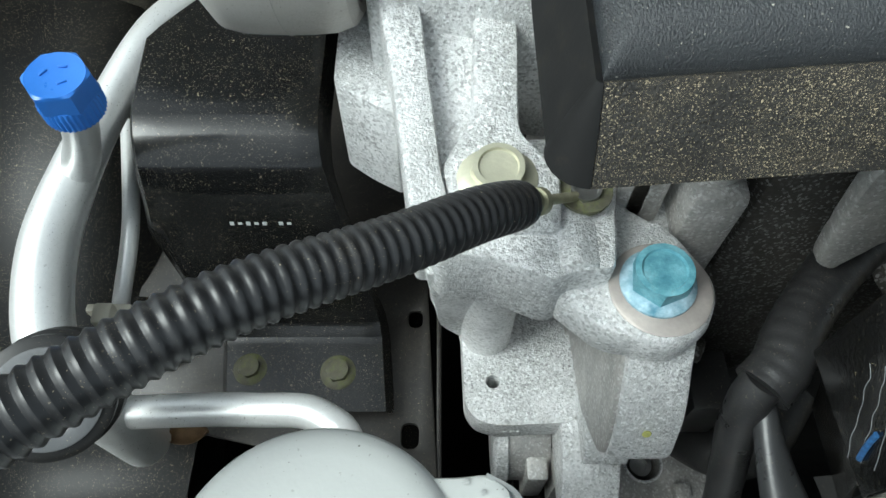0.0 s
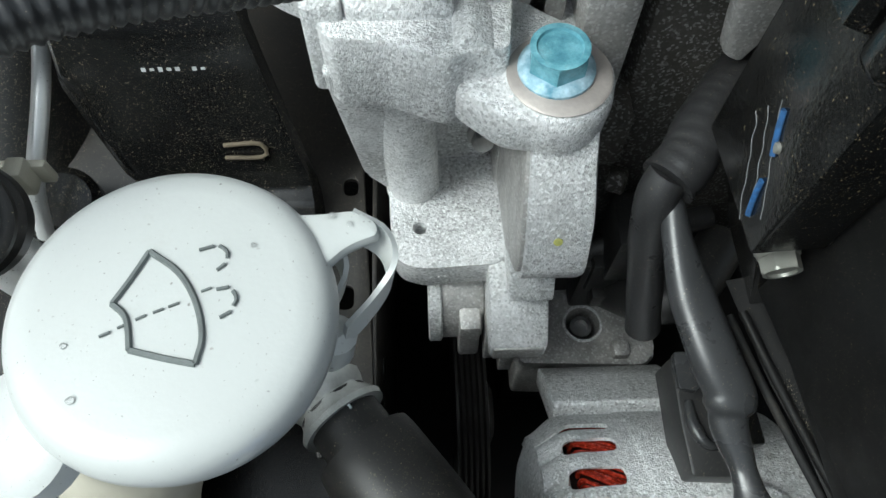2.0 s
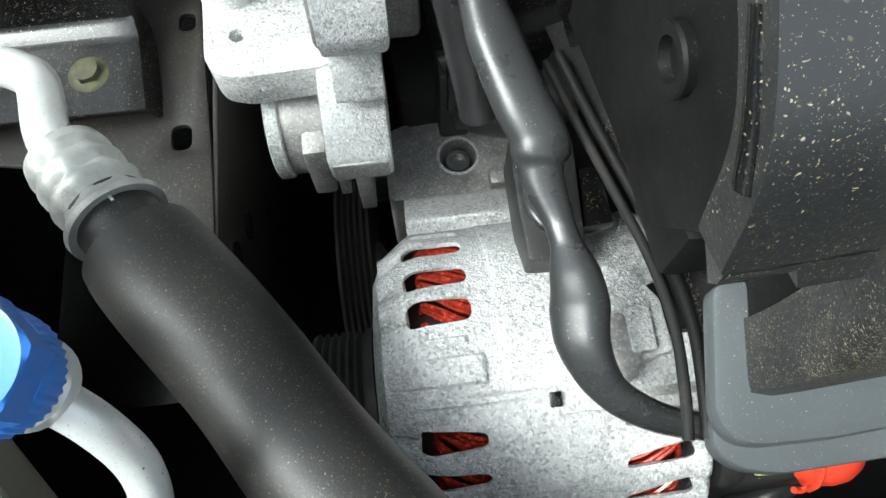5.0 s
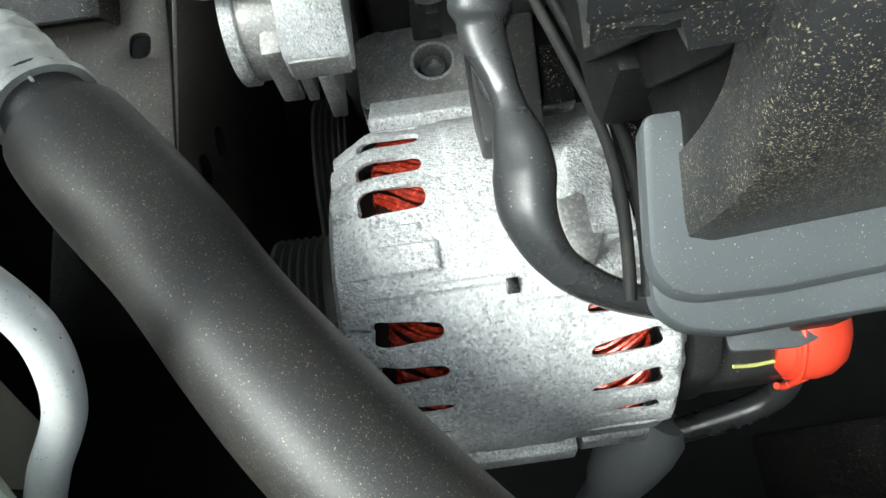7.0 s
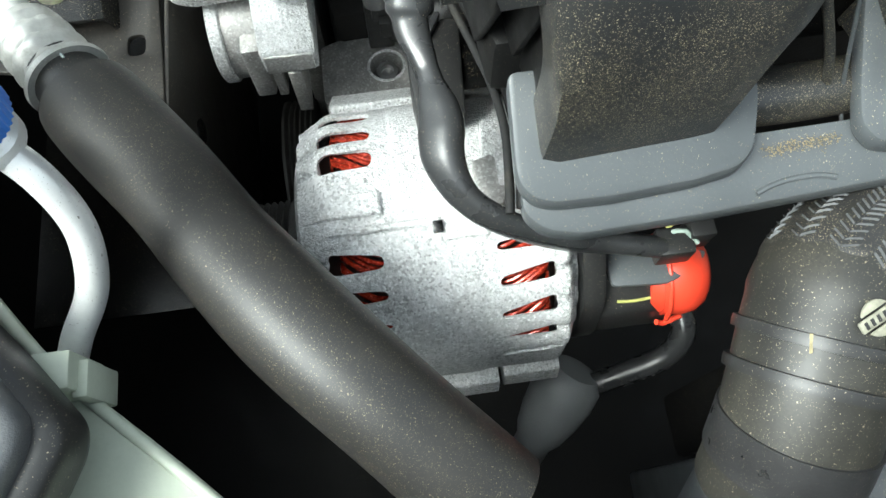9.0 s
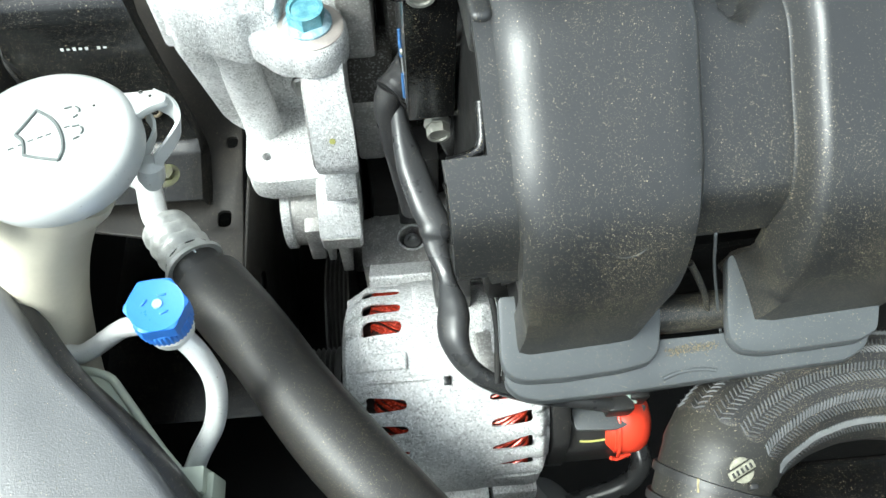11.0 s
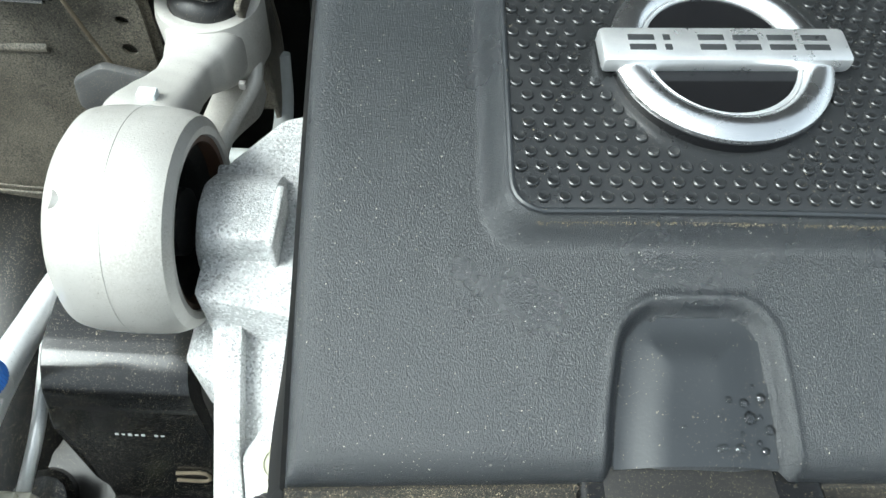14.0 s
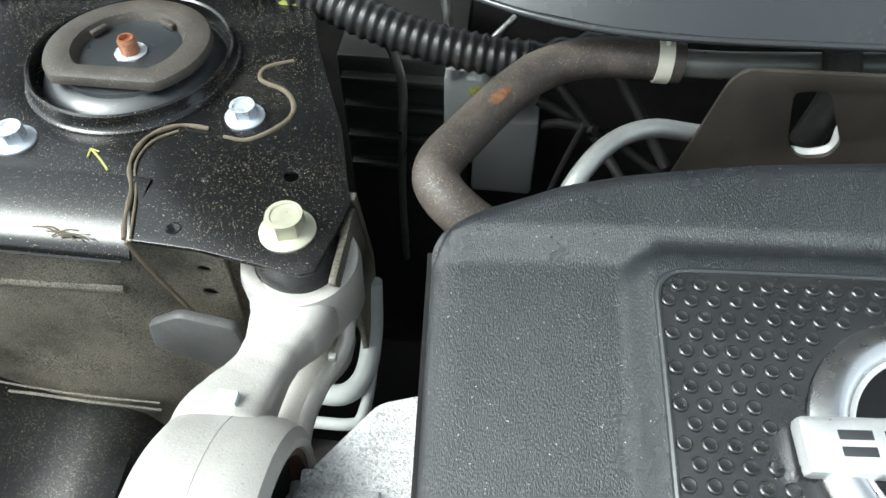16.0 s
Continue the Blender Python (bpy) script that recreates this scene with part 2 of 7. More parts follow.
    if flake:   # bright and dull facets of a blasted casting
        cell = tex("Voronoi", flake_scale)
        fsep = nd.new("ShaderNodeSeparateColor")
        lk.new(cell.outputs["Color"], fsep.inputs[0])
        worn = ramp(tex("Noise", 35.0, 5.0, 0.65).outputs[0], 0.32, 0.62, 1.0, 0.35)
        col = mix(times(times(ramp(fsep.outputs[0], 0.45, 0.95), flake), worn), col, tuple(c * 0.36 for c in base))
        col = mix(times(ramp(fsep.outputs[1], 0.72, 0.95), flake), col, (0.93, 0.94, 0.94))
        pit = tex("Noise", flake_scale * 0.55, 4.0, 0.7)
        col = mix(times(ramp(pit.outputs[0], 0.60, 0.72), flake * 0.8), col, tuple(c * 0.25 for c in base))
    if specks:
        wob = nd.new("ShaderNodeMix")
        wob.data_type = "VECTOR"
        wob.inputs[0].default_value = 0.0022
        lk.new(co, wob.inputs[4])
        lk.new(tex("Noise", 420.0, 2.0).outputs["Color"], wob.inputs[5])
        drift = ramp(tex("Noise", drift_scale, 6.0, 0.68).outputs[0], 0.36, 0.62, 0.15, 1.0)
        if settle:
            xyz = nd.new("ShaderNodeSeparateXYZ")
            lk.new(co, xyz.inputs[0])
            drift = times(drift, ramp(xyz.outputs[2], settle[0], settle[1], 1.6, settle[2]))
        for size, density, strength in ((3.4, 1.0, 1.0), (6.8, 1.4, 0.8), (1.9, 0.04, 0.9)):
            vor = tex("Voronoi", speck_size * size)
            lk.new(wob.outputs[1], vor.inputs["Vector"])
            near = ramp(vor.outputs["Distance"], 0.22, 0.34, strength, 0.0)
            sep = nd.new("ShaderNodeSeparateColor")
            lk.new(vor.outputs["Color"], sep.inputs[0])
            sums = nd.new("ShaderNodeMath")
            lk.new(sep.outputs[0], sums.inputs[0])
            lk.new(times(drift, specks * density), sums.inputs[1])
            grit = mix(sep.outputs[1], tuple(c * 0.55 for c in speck_colour), tuple(min(0.9, c * 1.35) for c in speck_colour))
            col = mix(times(near, ramp(sums.outputs[0], 0.99, 1.02)), col, grit)
    lk.new(col, bsdf.inputs["Base Color"])
    lk.new(rgh, bsdf.inputs["Roughness"])
    bump = nd.new("ShaderNodeBump")
    bump.inputs["Strength"].default_value = grain
    bump.inputs["Distance"].default_value = depth
    lk.new(fine.outputs[0], bump.inputs["Height"])
    lk.new(bump.outputs[0], bsdf.inputs["Normal"])
    return m


CAST = surface("cast_aluminium", (0.72, 0.73, 0.72), 0.43, 0.30, 0.20, 30, 1.0, 1000, tint=(0.80, 0.81, 0.81), depth=0.0013, mottle=0.30, flake=0.86, flake_scale=880, dust=0.18, dust_scale=22, dust_colour=(0.44, 0.40, 0.33))
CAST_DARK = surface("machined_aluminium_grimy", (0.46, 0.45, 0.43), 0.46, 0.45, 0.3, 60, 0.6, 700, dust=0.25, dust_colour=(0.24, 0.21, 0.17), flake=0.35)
CAST_SMOOTH = surface("smooth_cast_aluminium", (0.57, 0.555, 0.52), 0.38, 0.30, 0.07, 30, 0.30, 900, dust=0.5, dust_scale=16, dust_colour=(0.30, 0.27, 0.22), specks=0.05, speck_colour=(0.25, 0.21, 0.17))
IRON = surface("dark_cast_metal", (0.026, 0.025, 0.024), 0.6, 0.3, 0.35, 50, 0.5, 400, dust=0.35, dust_scale=30, dust_colour=(0.06, 0.05, 0.04))
PIPE = surface("bare_aluminium_pipe", (0.80, 0.81, 0.80), 0.34, 0.45, 0.08, 30, 0.18, 500, dust=0.12, dust_scale=40, dust_colour=(0.40, 0.37, 0.32), specks=0.06, speck_size=300, speck_colour=(0.3, 0.28, 0.25))
STEEL = surface("worn_steel", (0.45, 0.45, 0.44), 0.36, 0.9, 0.2, 90, 0.25, 500)
ZINC = surface("zinc_plated_steel", (0.235, 0.235, 0.21), 0.38, 0.4, 0.15, 120, 0.2, 500, dust=0.35, dust_scale=90)
ZINC_YELLOW = surface("yellowish_zinc_steel", (0.62, 0.61, 0.47), 0.38, 0.45, 0.12, 130, 0.2, 500)
ZINC_BLUE = surface("blue_white_zinc_steel", (0.66, 0.71, 0.76), 0.30, 0.45, 0.08, 120, 0.15, 500)
OLIVE = surface("olive_plated_steel", (0.30, 0.29, 0.19), 0.42, 0.4, 0.2, 150, 0.2, 500, dust=0.3, dust_scale=120)
GREEN_BOLT = surface("bolt_with_green_corrosion", (0.13, 0.125, 0.09), 0.6, 0.4, 0.3, 160, 0.4, 700, dust=0.55, dust_scale=120, dust_colour=(0.22, 0.27, 0.04))
BLUE_BOLT = surface("faded_blue_paint", (0.10, 0.34, 0.43), 0.48, 0.1, 0.3, 130, 0.4, 900, tint=(0.22, 0.46, 0.52), dust=0.35, dust_scale=140, dust_colour=(0.30, 0.38, 0.38))
BLUE_EDGE = surface("blue_washer_paint", (0.13, 0.38, 0.52), 0.5, 0.1, 0.4, 160, 0.2, 500, tint=(0.40, 0.52, 0.58))
BLUE_CAP = surface("blue_plastic", (0.045, 0.20, 0.68), 0.38, 0.0, 0.06, 60, 0.1, 600)
BLUE_MARK = surface("blue_paint_mark", (0.02, 0.085, 0.22), 0.6, 0.0, 0.4, 500, 0.3, 900, dust=0.7, dust_scale=400, dust_colour=(0.03, 0.05, 0.09))
WHITE_MARK = surface("pale_paint_mark", (0.72, 0.78, 0.80), 0.6, 0.0, 0.2, 300, 0.2, 800)
YELLOW_MARK = surface("yellow_paint_mark", (0.46, 0.46, 0.14), 0.6, 0.0, 0.3, 300, 0.2, 800)
BLACK_PAINT = surface("black_painted_sheet", (0.009, 0.0092, 0.0095), 0.24, 0.0, 0.25, 18, 0.10, 400, dust=0.16, dust_scale=9, dust_colour=(0.095, 0.080, 0.058), specks=0.14, speck_size=360, coat=0.12)
BLACK_DUSTY = surface("black_sheet_under_grime", (0.026, 0.024, 0.021), 0.42, 0.0, 0.3, 14, 0.25, 500, dust=1.0, dust_scale=12, dust_colour=(0.32, 0.29, 0.23), specks=0.45, speck_size=380)
COVER = surface("grained_black_plastic", (0.0205, 0.0232, 0.0265), 0.33, 0.0, 0.12, 12, 1.0, 1900, specks=0.035, speck_size=300, speck_colour=(0.42, 0.40, 0.33), depth=0.00065, mottle=0.45, spec=0.85, stretch=(1.0, 0.42, 1.0))
COVER_DUST = surface("black_plastic_caked_with_dust", (0.030, 0.028, 0.025), 0.66, 0.0, 0.35, 40, 1.0, 1000, dust=0.35, dust_scale=60, dust_colour=(0.15, 0.125, 0.085), specks=0.85, speck_size=420, speck_colour=(0.40, 0.34, 0.22), depth=0.001)
COVER_GLOSS = surface("smooth_black_plastic", (0.0255, 0.0285, 0.032), 0.36, 0.0, 0.08, 20, 0.10, 700, specks=0.05, speck_size=330, spec=0.85)
PAD = surface("satin_black_rubbery_plastic", (0.018, 0.019, 0.020), 0.30, 0.0, 0.08, 30, 0.25, 1200, specks=0.03, speck_size=360, spec=0.85)
MANIFOLD = surface("dull_black_plastic", (0.0165, 0.0172, 0.0180), 0.41, 0.0, 0.12, 20, 0.18, 900, dust=0.06, dust_scale=16, dust_colour=(0.085, 0.072, 0.048), specks=0.52, speck_size=440, speck_colour=(0.27, 0.235, 0.155), settle=(0.06, 0.135, 0.30), spec=0.75)
MANIFOLD_RIM = surface("grey_black_plastic", (0.078, 0.085, 0.090), 0.40, 0.0, 0.10, 25, 0.15, 800, specks=0.10, speck_size=400)
GREASY = surface("black_plastic_with_oily_dust", (0.0065, 0.0065, 0.0065), 0.20, 0.0, 0.4, 60, 0.25, 500, dust=0.12, dust_scale=22, dust_colour=(0.045, 0.036, 0.023), specks=0.11, speck_size=400, speck_colour=(0.20, 0.165, 0.10), drift_scale=40, spec=0.5)
RUBBER = surface("black_rubber", (0.022, 0.022, 0.022), 0.42, 0.0, 0.2, 30, 0.1, 500, dust=0.12, dust_colour=(0.09, 0.08, 0.06), specks=0.08, speck_size=420)
HOSE = surface("foam_hose_sleeve", (0.020, 0.0195, 0.019), 0.47, 0.0, 0.15, 20, 0.15, 900, dust=0.24, dust_scale=12, dust_colour=(0.068, 0.058, 0.040), specks=0.30, speck_size=430, speck_colour=(0.16, 0.135, 0.085), drift_scale=16)
HOSE_BROWN = surface("brown_weathered_rubber", (0.055, 0.045, 0.040), 0.5, 0.0, 0.3, 40, 0.35, 700, dust=0.4, dust_scale=40, dust_colour=(0.14, 0.11, 0.085), specks=0.3, speck_size=450)
RUST = surface("rust_brown_stain", (0.17, 0.075, 0.035), 0.8, 0.0, 0.5, 300, 0.4, 600, dust=0.6, dust_scale=200, dust_colour=(0.06, 0.045, 0.04))
CONDUIT = surface("corrugated_black_plastic", (0.027, 0.027, 0.028), 0.33, 0.0, 0.1, 30, 0.1, 500, specks=0.07, speck_size=500, dust=0.28)
TAPE = surface("black_cloth_tape", (0.024, 0.024, 0.025), 0.36, 0.0, 0.2, 60, 0.2, 700, specks=0.06, speck_size=600)
SHRINK = surface("grey_black_vinyl_tube", (0.030, 0.031, 0.0325), 0.30, 0.0, 0.1, 40, 0.06, 500, specks=0.05, speck_size=600)
CAP_GREY = surface("pale_grey_plastic", (0.49, 0.505, 0.49), 0.34, 0.0, 0.03, 30, 0.08, 700, dust=0.10, dust_scale=30, dust_colour=(0.34, 0.33, 0.29), specks=0.03, speck_size=240, speck_colour=(0.25, 0.24, 0.22))
CAP_LINE = surface("grey_plastic_relief", (0.13, 0.145, 0.14), 0.5, 0.0, 0.25, 150, 0.1, 500)
NECK = surface("milky_plastic", (0.47, 0.445, 0.36), 0.45, 0.0, 0.12, 25, 0.1, 400, dust=0.25, dust_scale=20, dust_colour=(0.36, 0.33, 0.25))
CLIP = surface("ivory_plastic", (0.55, 0.53, 0.44), 0.4, 0.0, 0.08, 60, 0.1, 400)
PALE_LEDGE = surface("pale_greenish_plastic", (0.42, 0.46, 0.38), 0.5, 0.0, 0.15, 25, 0.15, 400, dust=0.3, dust_scale=40, dust_colour=(0.14, 0.12, 0.08))
LID_GREY = surface("grey_rubbery_plastic", (0.155, 0.16, 0.165), 0.5, 0.0, 0.08, 20, 0.3, 700, specks=0.05, speck_size=500)
RED_CAP = surface("red_rubber", (0.72, 0.055, 0.025), 0.42, 0.0, 0.1, 60, 0.1, 400)
CHROME = surface("chrome_plating", (0.95, 0.95, 0.95), 0.26, 1.0, 0.02, 60, 0.03, 300, rough_vary=0.05)
CHROME_DULL = surface("brushed_chrome_bar", (0.90, 0.91, 0.92), 0.34, 0.8, 0.06, 80, 0.15, 700)
BLACK_GLOSS = surface("gloss_black_lacquer", (0.010, 0.010, 0.011), 0.14, 0.0, 0.1, 30, 0.02, 300, rough_vary=0.05)
COPPER = surface("red_enamelled_wire", (0.30, 0.020, 0.010), 0.22, 0.30, 0.4, 400, 0.1, 600, tint=(0.46, 0.045, 0.02), coat=0.5)
LAMINATE = surface("brown_stator_core", (0.055, 0.036, 0.030), 0.5, 0.3, 0.3, 200, 0.3, 900)
CRIMP = surface("crimped_aluminium", (0.58, 0.59, 0.565), 0.38, 0.45, 0.2, 90, 0.2, 400, dust=0.45, dust_scale=60, dust_colour=(0.25, 0.23, 0.19))
COPPER_STUD = surface("copper_coloured_stud", (0.45, 0.21, 0.12), 0.4, 0.7, 0.2, 200, 0.2, 500)
STRUT_RUBBER = surface("weathered_grey_rubber", (0.060, 0.052, 0.045), 0.5, 0.0, 0.22, 40, 0.3, 600, dust=0.35, dust_scale=40, dust_colour=(0.11, 0.09, 0.07), specks=0.15)
SEALANT = surface("dusty_sealant", (0.13, 0.105, 0.07), 0.7, 0.0, 0.3, 90, 0.4, 500, dust=0.5, dust_scale=60)
LEAF = surface("dry_brown_leaf", (0.24, 0.15, 0.075), 0.7, 0.0, 0.35, 90, 0.3, 400)
GREY_PLASTIC = surface("light_grey_plastic", (0.45, 0.47, 0.46), 0.5, 0.0, 0.1, 40, 0.1, 400)
COWL = surface("satin_black_cowl", (0.032, 0.034, 0.037), 0.22, 0.0, 0.08, 10, 0.05, 400, coat=0.3)
BUSH = surface("brown_edge_rubber", (0.085, 0.045, 0.028), 0.6, 0.0, 0.3, 80, 0.2, 400)
ASPHALT = surface("asphalt", (0.05, 0.05, 0.05), 0.9, 0.0, 0.3, 3, 0.6, 120, depth=0.004)
# Deeper black than the manifold plastic: shade of the recesses is in this colour.
SHADE_BLACK = surface("shaded_black_plastic", (0.007, 0.007, 0.007), 0.52, 0.0, 0.2, 40, 0.04, 500, specks=0.07, speck_size=650, speck_colour=(0.14, 0.115, 0.075), spec=0.15)
BRAID = surface("woven_nylon_sleeve", (0.018, 0.018, 0.0185), 0.5, 0.0, 0.2, 60, 0.2, 700, dust=0.34, dust_scale=18, dust_colour=(0.10, 0.088, 0.065), specks=0.4, speck_size=500)
BRAID_LIGHT = surface("grey_woven_yarn", (0.088, 0.092, 0.096), 0.5, 0.0, 0.2, 90, 0.2, 700)
ARCH = surface("dusty_gloss_wheel_arch", (0.009, 0.009, 0.009), 0.36, 0.0, 0.3, 12, 0.15, 400, dust=0.08, dust_scale=10, dust_colour=(0.085, 0.073, 0.053), specks=0.2, speck_size=380, coat=0.0, spec=0.3)
TYRE_BLACK = surface("darkened_black_edge", (0.012, 0.012, 0.012), 0.7, 0.0, 0.2, 60, 0.1, 500, dust=0.3, dust_scale=60, dust_colour=(0.07, 0.06, 0.04), spec=0.25)
BLOCK = surface("grimy_engine_casting", (0.065, 0.061, 0.054), 0.55, 0.25, 0.35, 40, 0.6, 500, dust=0.5, dust_scale=30, dust_colour=(0.06, 0.05, 0.035), flake=0.2)
SAND = surface("tan_gritty_dirt", (0.22, 0.18, 0.11), 0.9, 0.0, 0.4, 300, 1.0, 700, specks=0.6, speck_size=420, depth=0.001)
PIPE_DULL = surface("dull_grey_metal_pipe", (0.40, 0.41, 0.40), 0.36, 0.6, 0.12, 40, 0.2, 500, dust=0.15, dust_scale=40)
RAIL = surface("dusty_black_rail_paint", (0.020, 0.019, 0.018), 0.36, 0.0, 0.25, 18, 0.15, 400, dust=0.75, dust_scale=14, dust_colour=(0.062, 0.054, 0.043), specks=0.06, speck_size=380)
LID_SATIN = surface("satin_black_lid_plastic", (0.075, 0.078, 0.082), 0.40, 0.0, 0.10, 25, 0.35, 1200, specks=0.05, speck_size=420, spec=0.9)
INLAY = surface("dark_grey_inlay", (0.05, 0.052, 0.055), 0.35, 0.2, 0.1, 60, 0.1, 600)
GUSSET = surface("dusty_grey_pressing", (0.10, 0.10, 0.10), 0.45, 0.0, 0.15, 40, 0.2, 600, dust=0.3, dust_scale=40, dust_colour=(0.20, 0.18, 0.15), specks=0.2)

# ---- the setting: ground, closing walls, sheet metal ----
solid("ground", block(-30, 30, -30, 30, -0.2, 0.0, 0), ASPHALT, "grey asphalt under the car", "ground", kind="structure")
# Tray and front wall also get their low shade from a blacker colour.
solid("undertray", block(-0.62, 1.0, -0.34, 0.80, 0.20, 0.21, 0), SHADE_BLACK, "dark tray that closes the engine bay below", "undertray", kind="structure")
solid("wall_left", block(-0.62, -0.60, -0.34, 0.80, 0.21, 0.93, 0), BLACK_DUSTY, "black outer wing panel beside the bay", "wing panel", kind="structure")
solid("wall_right", block(0.98, 1.0, -0.34, 0.80, 0.21, 0.93, 0), BLACK_DUSTY, "black inner wing panel on the far side", "wing panel", kind="structure")
solid("wall_back", block(-0.60, 0.98, 0.78, 0.80, 0.21, 0.97, 0), IRON, "dark bulkhead behind the engine", "bulkhead", kind="structure")
solid("wall_front", block(-0.60, 0.98, -0.34, -0.31, 0.21, 0.93, 0), SHADE_BLACK, "dark radiator support in front of the engine", "radiator support", kind="structure")

# the raised bonnet stands over the windscreen side and shades the bay from behind
BN = Matrix.Translation((0.25, 0.84, 1.06)) @ Matrix.Rotation(radians(-79), 4, "X")
solid("bonnet", sheet(lambda u, v: BN @ Vector((u, -v, 0.03 * math.sin(v * 2.6) - 0.05 * u * u)), span(-0.72, 0.72, 12), span(0.0, 1.0, 12), 0.02), IRON, "dark underside of the raised bonnet", "bonnet", kind="structure")

# strut tower: pressed top, front wall and the fold between them
tower = thing("strut_tower", (-0.2, 0.42, 0.60), "black painted strut tower with pollen dust and sealant beads", "strut tower", kind="structure")
SC = (-0.190, 0.529)
top = [(-0.58, 0.430), (-0.21, 0.430), (-0.152, 0.428), (-0.142, 0.398), (-0.137, 0.388), (-0.102, 0.386), (-0.046, 0.376), (-0.039, 0.379), (-0.030, 0.425), (-0.047, 0.485), (-0.080, 0.565), (-0.105, 0.66), (-0.58, 0.70)]
part("top_plate", prism(top, 0.939, 0.942, soft=0.0008, holes=[circle(*SC, 0.060, 48), circle(-0.0665, 0.442, 0.0042, 14)]), BLACK_PAINT, tower)
part("front_fold", sheet(lambda u, v: (u, 0.4310 - 0.0430 * math.sin(v) ** 1.3, 0.9255 + 0.0160 * math.cos(v)), span(-0.58, -0.142, 10), span(0, math.pi / 2, 14), 0.002), BLACK_PAINT, tower)
part("front_wall", sheet(lambda u, v: (u, table(v, (0.60, 0.394), (0.80, 0.399), (0.922, 0.3985)) + 0.012 * ease(-0.19, -0.135, u), v), span(-0.58, -0.098, 30),
     span(0.60, 0.936, 24), 0.002), BLACK_DUSTY, tower)
part("lip", sheet(lambda u, v: (u, 0.3858 + 0.0018 * v, 0.9238 + 0.0022 * v), span(-0.58, -0.148, 12), [0, 1], 0.003), BLACK_PAINT, tower)
part("lip_bracket", prism(rounded([(-0.105, 0.78), (-0.100, 0.915), (-0.107, 0.935), (-0.147, 0.935), (-0.148, 0.90), (-0.130, 0.85), (-0.120, 0.80)], 0.006), -0.4055, -0.4025, XZ, 0.0008,
     [circle(-0.1144, 0.9010, 0.0044, 12, 0.0036), circle(-0.1164, 0.8780, 0.0050, 14, 0.0048)]), BLACK_DUSTY, tower)
part("gusset_plate", prism(rounded([(-0.1525, 0.866), (-0.130, 0.880), (-0.097, 0.872), (-0.095, 0.838), (-0.108, 0.822), (-0.121, 0.821), (-0.156, 0.842)], 0.005), -0.390, -0.382, XZ, 0.003), GUSSET, tower, "dusty grey pressed gusset")
part("side_bracket", weld(prism(rounded([(0.376, 0.936), (0.43, 0.936), (0.45, 0.86), (0.442, 0.79), (0.415, 0.79), (0.409, 0.88)], 0.006), -0.033, -0.029, YZ, 0.001),
     prism(rounded([(0.43, 0.94), (0.436, 0.94), (0.456, 0.86), (0.448, 0.79), (0.442, 0.79), (0.45, 0.86)], 0.001), -0.06, -0.029, YZ, 0.0005)), BLACK_DUSTY, tower)
part("trough_cup", lathe([(0.0670, -0.002), (0.0672, 0.0006), (0.0655, 0.0012), (0.0640, 0.0030), (0.0634, 0.0100), (0.0622, 0.0112), (0.0608, 0.0100), (0.0605, -0.008), (0.040, -0.010)], Matrix.Translation((*SC, 0.942)), 72), BLACK_PAINT, tower)
part("sealant_bead", weld(tube([(-0.1405, 0.388, 0.9425), (-0.145, 0.401, 0.9430), (-0.1496, 0.4206, 0.9430), (-0.1575, 0.438, 0.9430), (-0.1590, 0.452, 0.9430), (-0.1547, 0.4653, 0.9432), (-0.141, 0.4748, 0.9430), (-0.124, 0.4742, 0.9425)], lambda s, length: 0.0013 + 0.0003 * math.sin(300 * s), 8, 0.002), tube([(-0.1375, 0.389, 0.9425), (-0.1465, 0.4195, 0.9425), (-0.1545, 0.438, 0.9425), (-0.1555, 0.452, 0.9425), (-0.151, 0.4625, 0.9425), (-0.141, 0.4705, 0.9425)], 0.0008, 8),
     tube([(-0.139, 0.387, 0.942), (-0.1355, 0.387, 0.925), (-0.13, 0.391, 0.89), (-0.119, 0.393, 0.85), (-0.108, 0.394, 0.82)], 0.0013, 8)), SEALANT, tower, "thin dusty bead of sealant")
part("panel_step", tube([(-0.0905, 0.5444, 0.942), (-0.1066, 0.5349, 0.942), (-0.106, 0.5223, 0.942), (-0.0881, 0.5132, 0.942), (-0.079, 0.4981, 0.942), (-0.0821, 0.4834, 0.942), (-0.0982, 0.4683, 0.942), (-0.1136, 0.469, 0.942)], lambda s, length: 0.0011 + 0.0006 * math.sin(math.pi * min(1.0, s / length)), 8, 0.002), SEALANT, tower, "dusty edge of a doubling panel")
for dx, dy in ((-0.115, 0.432), (-0.118, 0.398), (-0.082, 0.505), (-0.085, 0.462)):
    part("weld_spot", lathe([(0.0042, -0.0005), (0.0042, 0.0003), (0.0034, 0.0004), (0.0028, 0.0001), (0, 0.0001)], Matrix.Translation((dx, dy, 0.942)), 16), BLACK_PAINT, tower)
part("paint_arrow", weld(tube([(-0.1857, 0.4503, 0.9424), (-0.177, 0.443, 0.9424), (-0.169, 0.4348, 0.9424)], 0.0007, 6), tube([(-0.1857, 0.4503, 0.9424), (-0.1845, 0.4435, 0.9424)], 0.0007, 6), tube([(-0.1857, 0.4503, 0.9424), (-0.180, 0.4485, 0.9424)], 0.0006, 6)), YELLOW_MARK, tower, "thin yellow paint arrow")

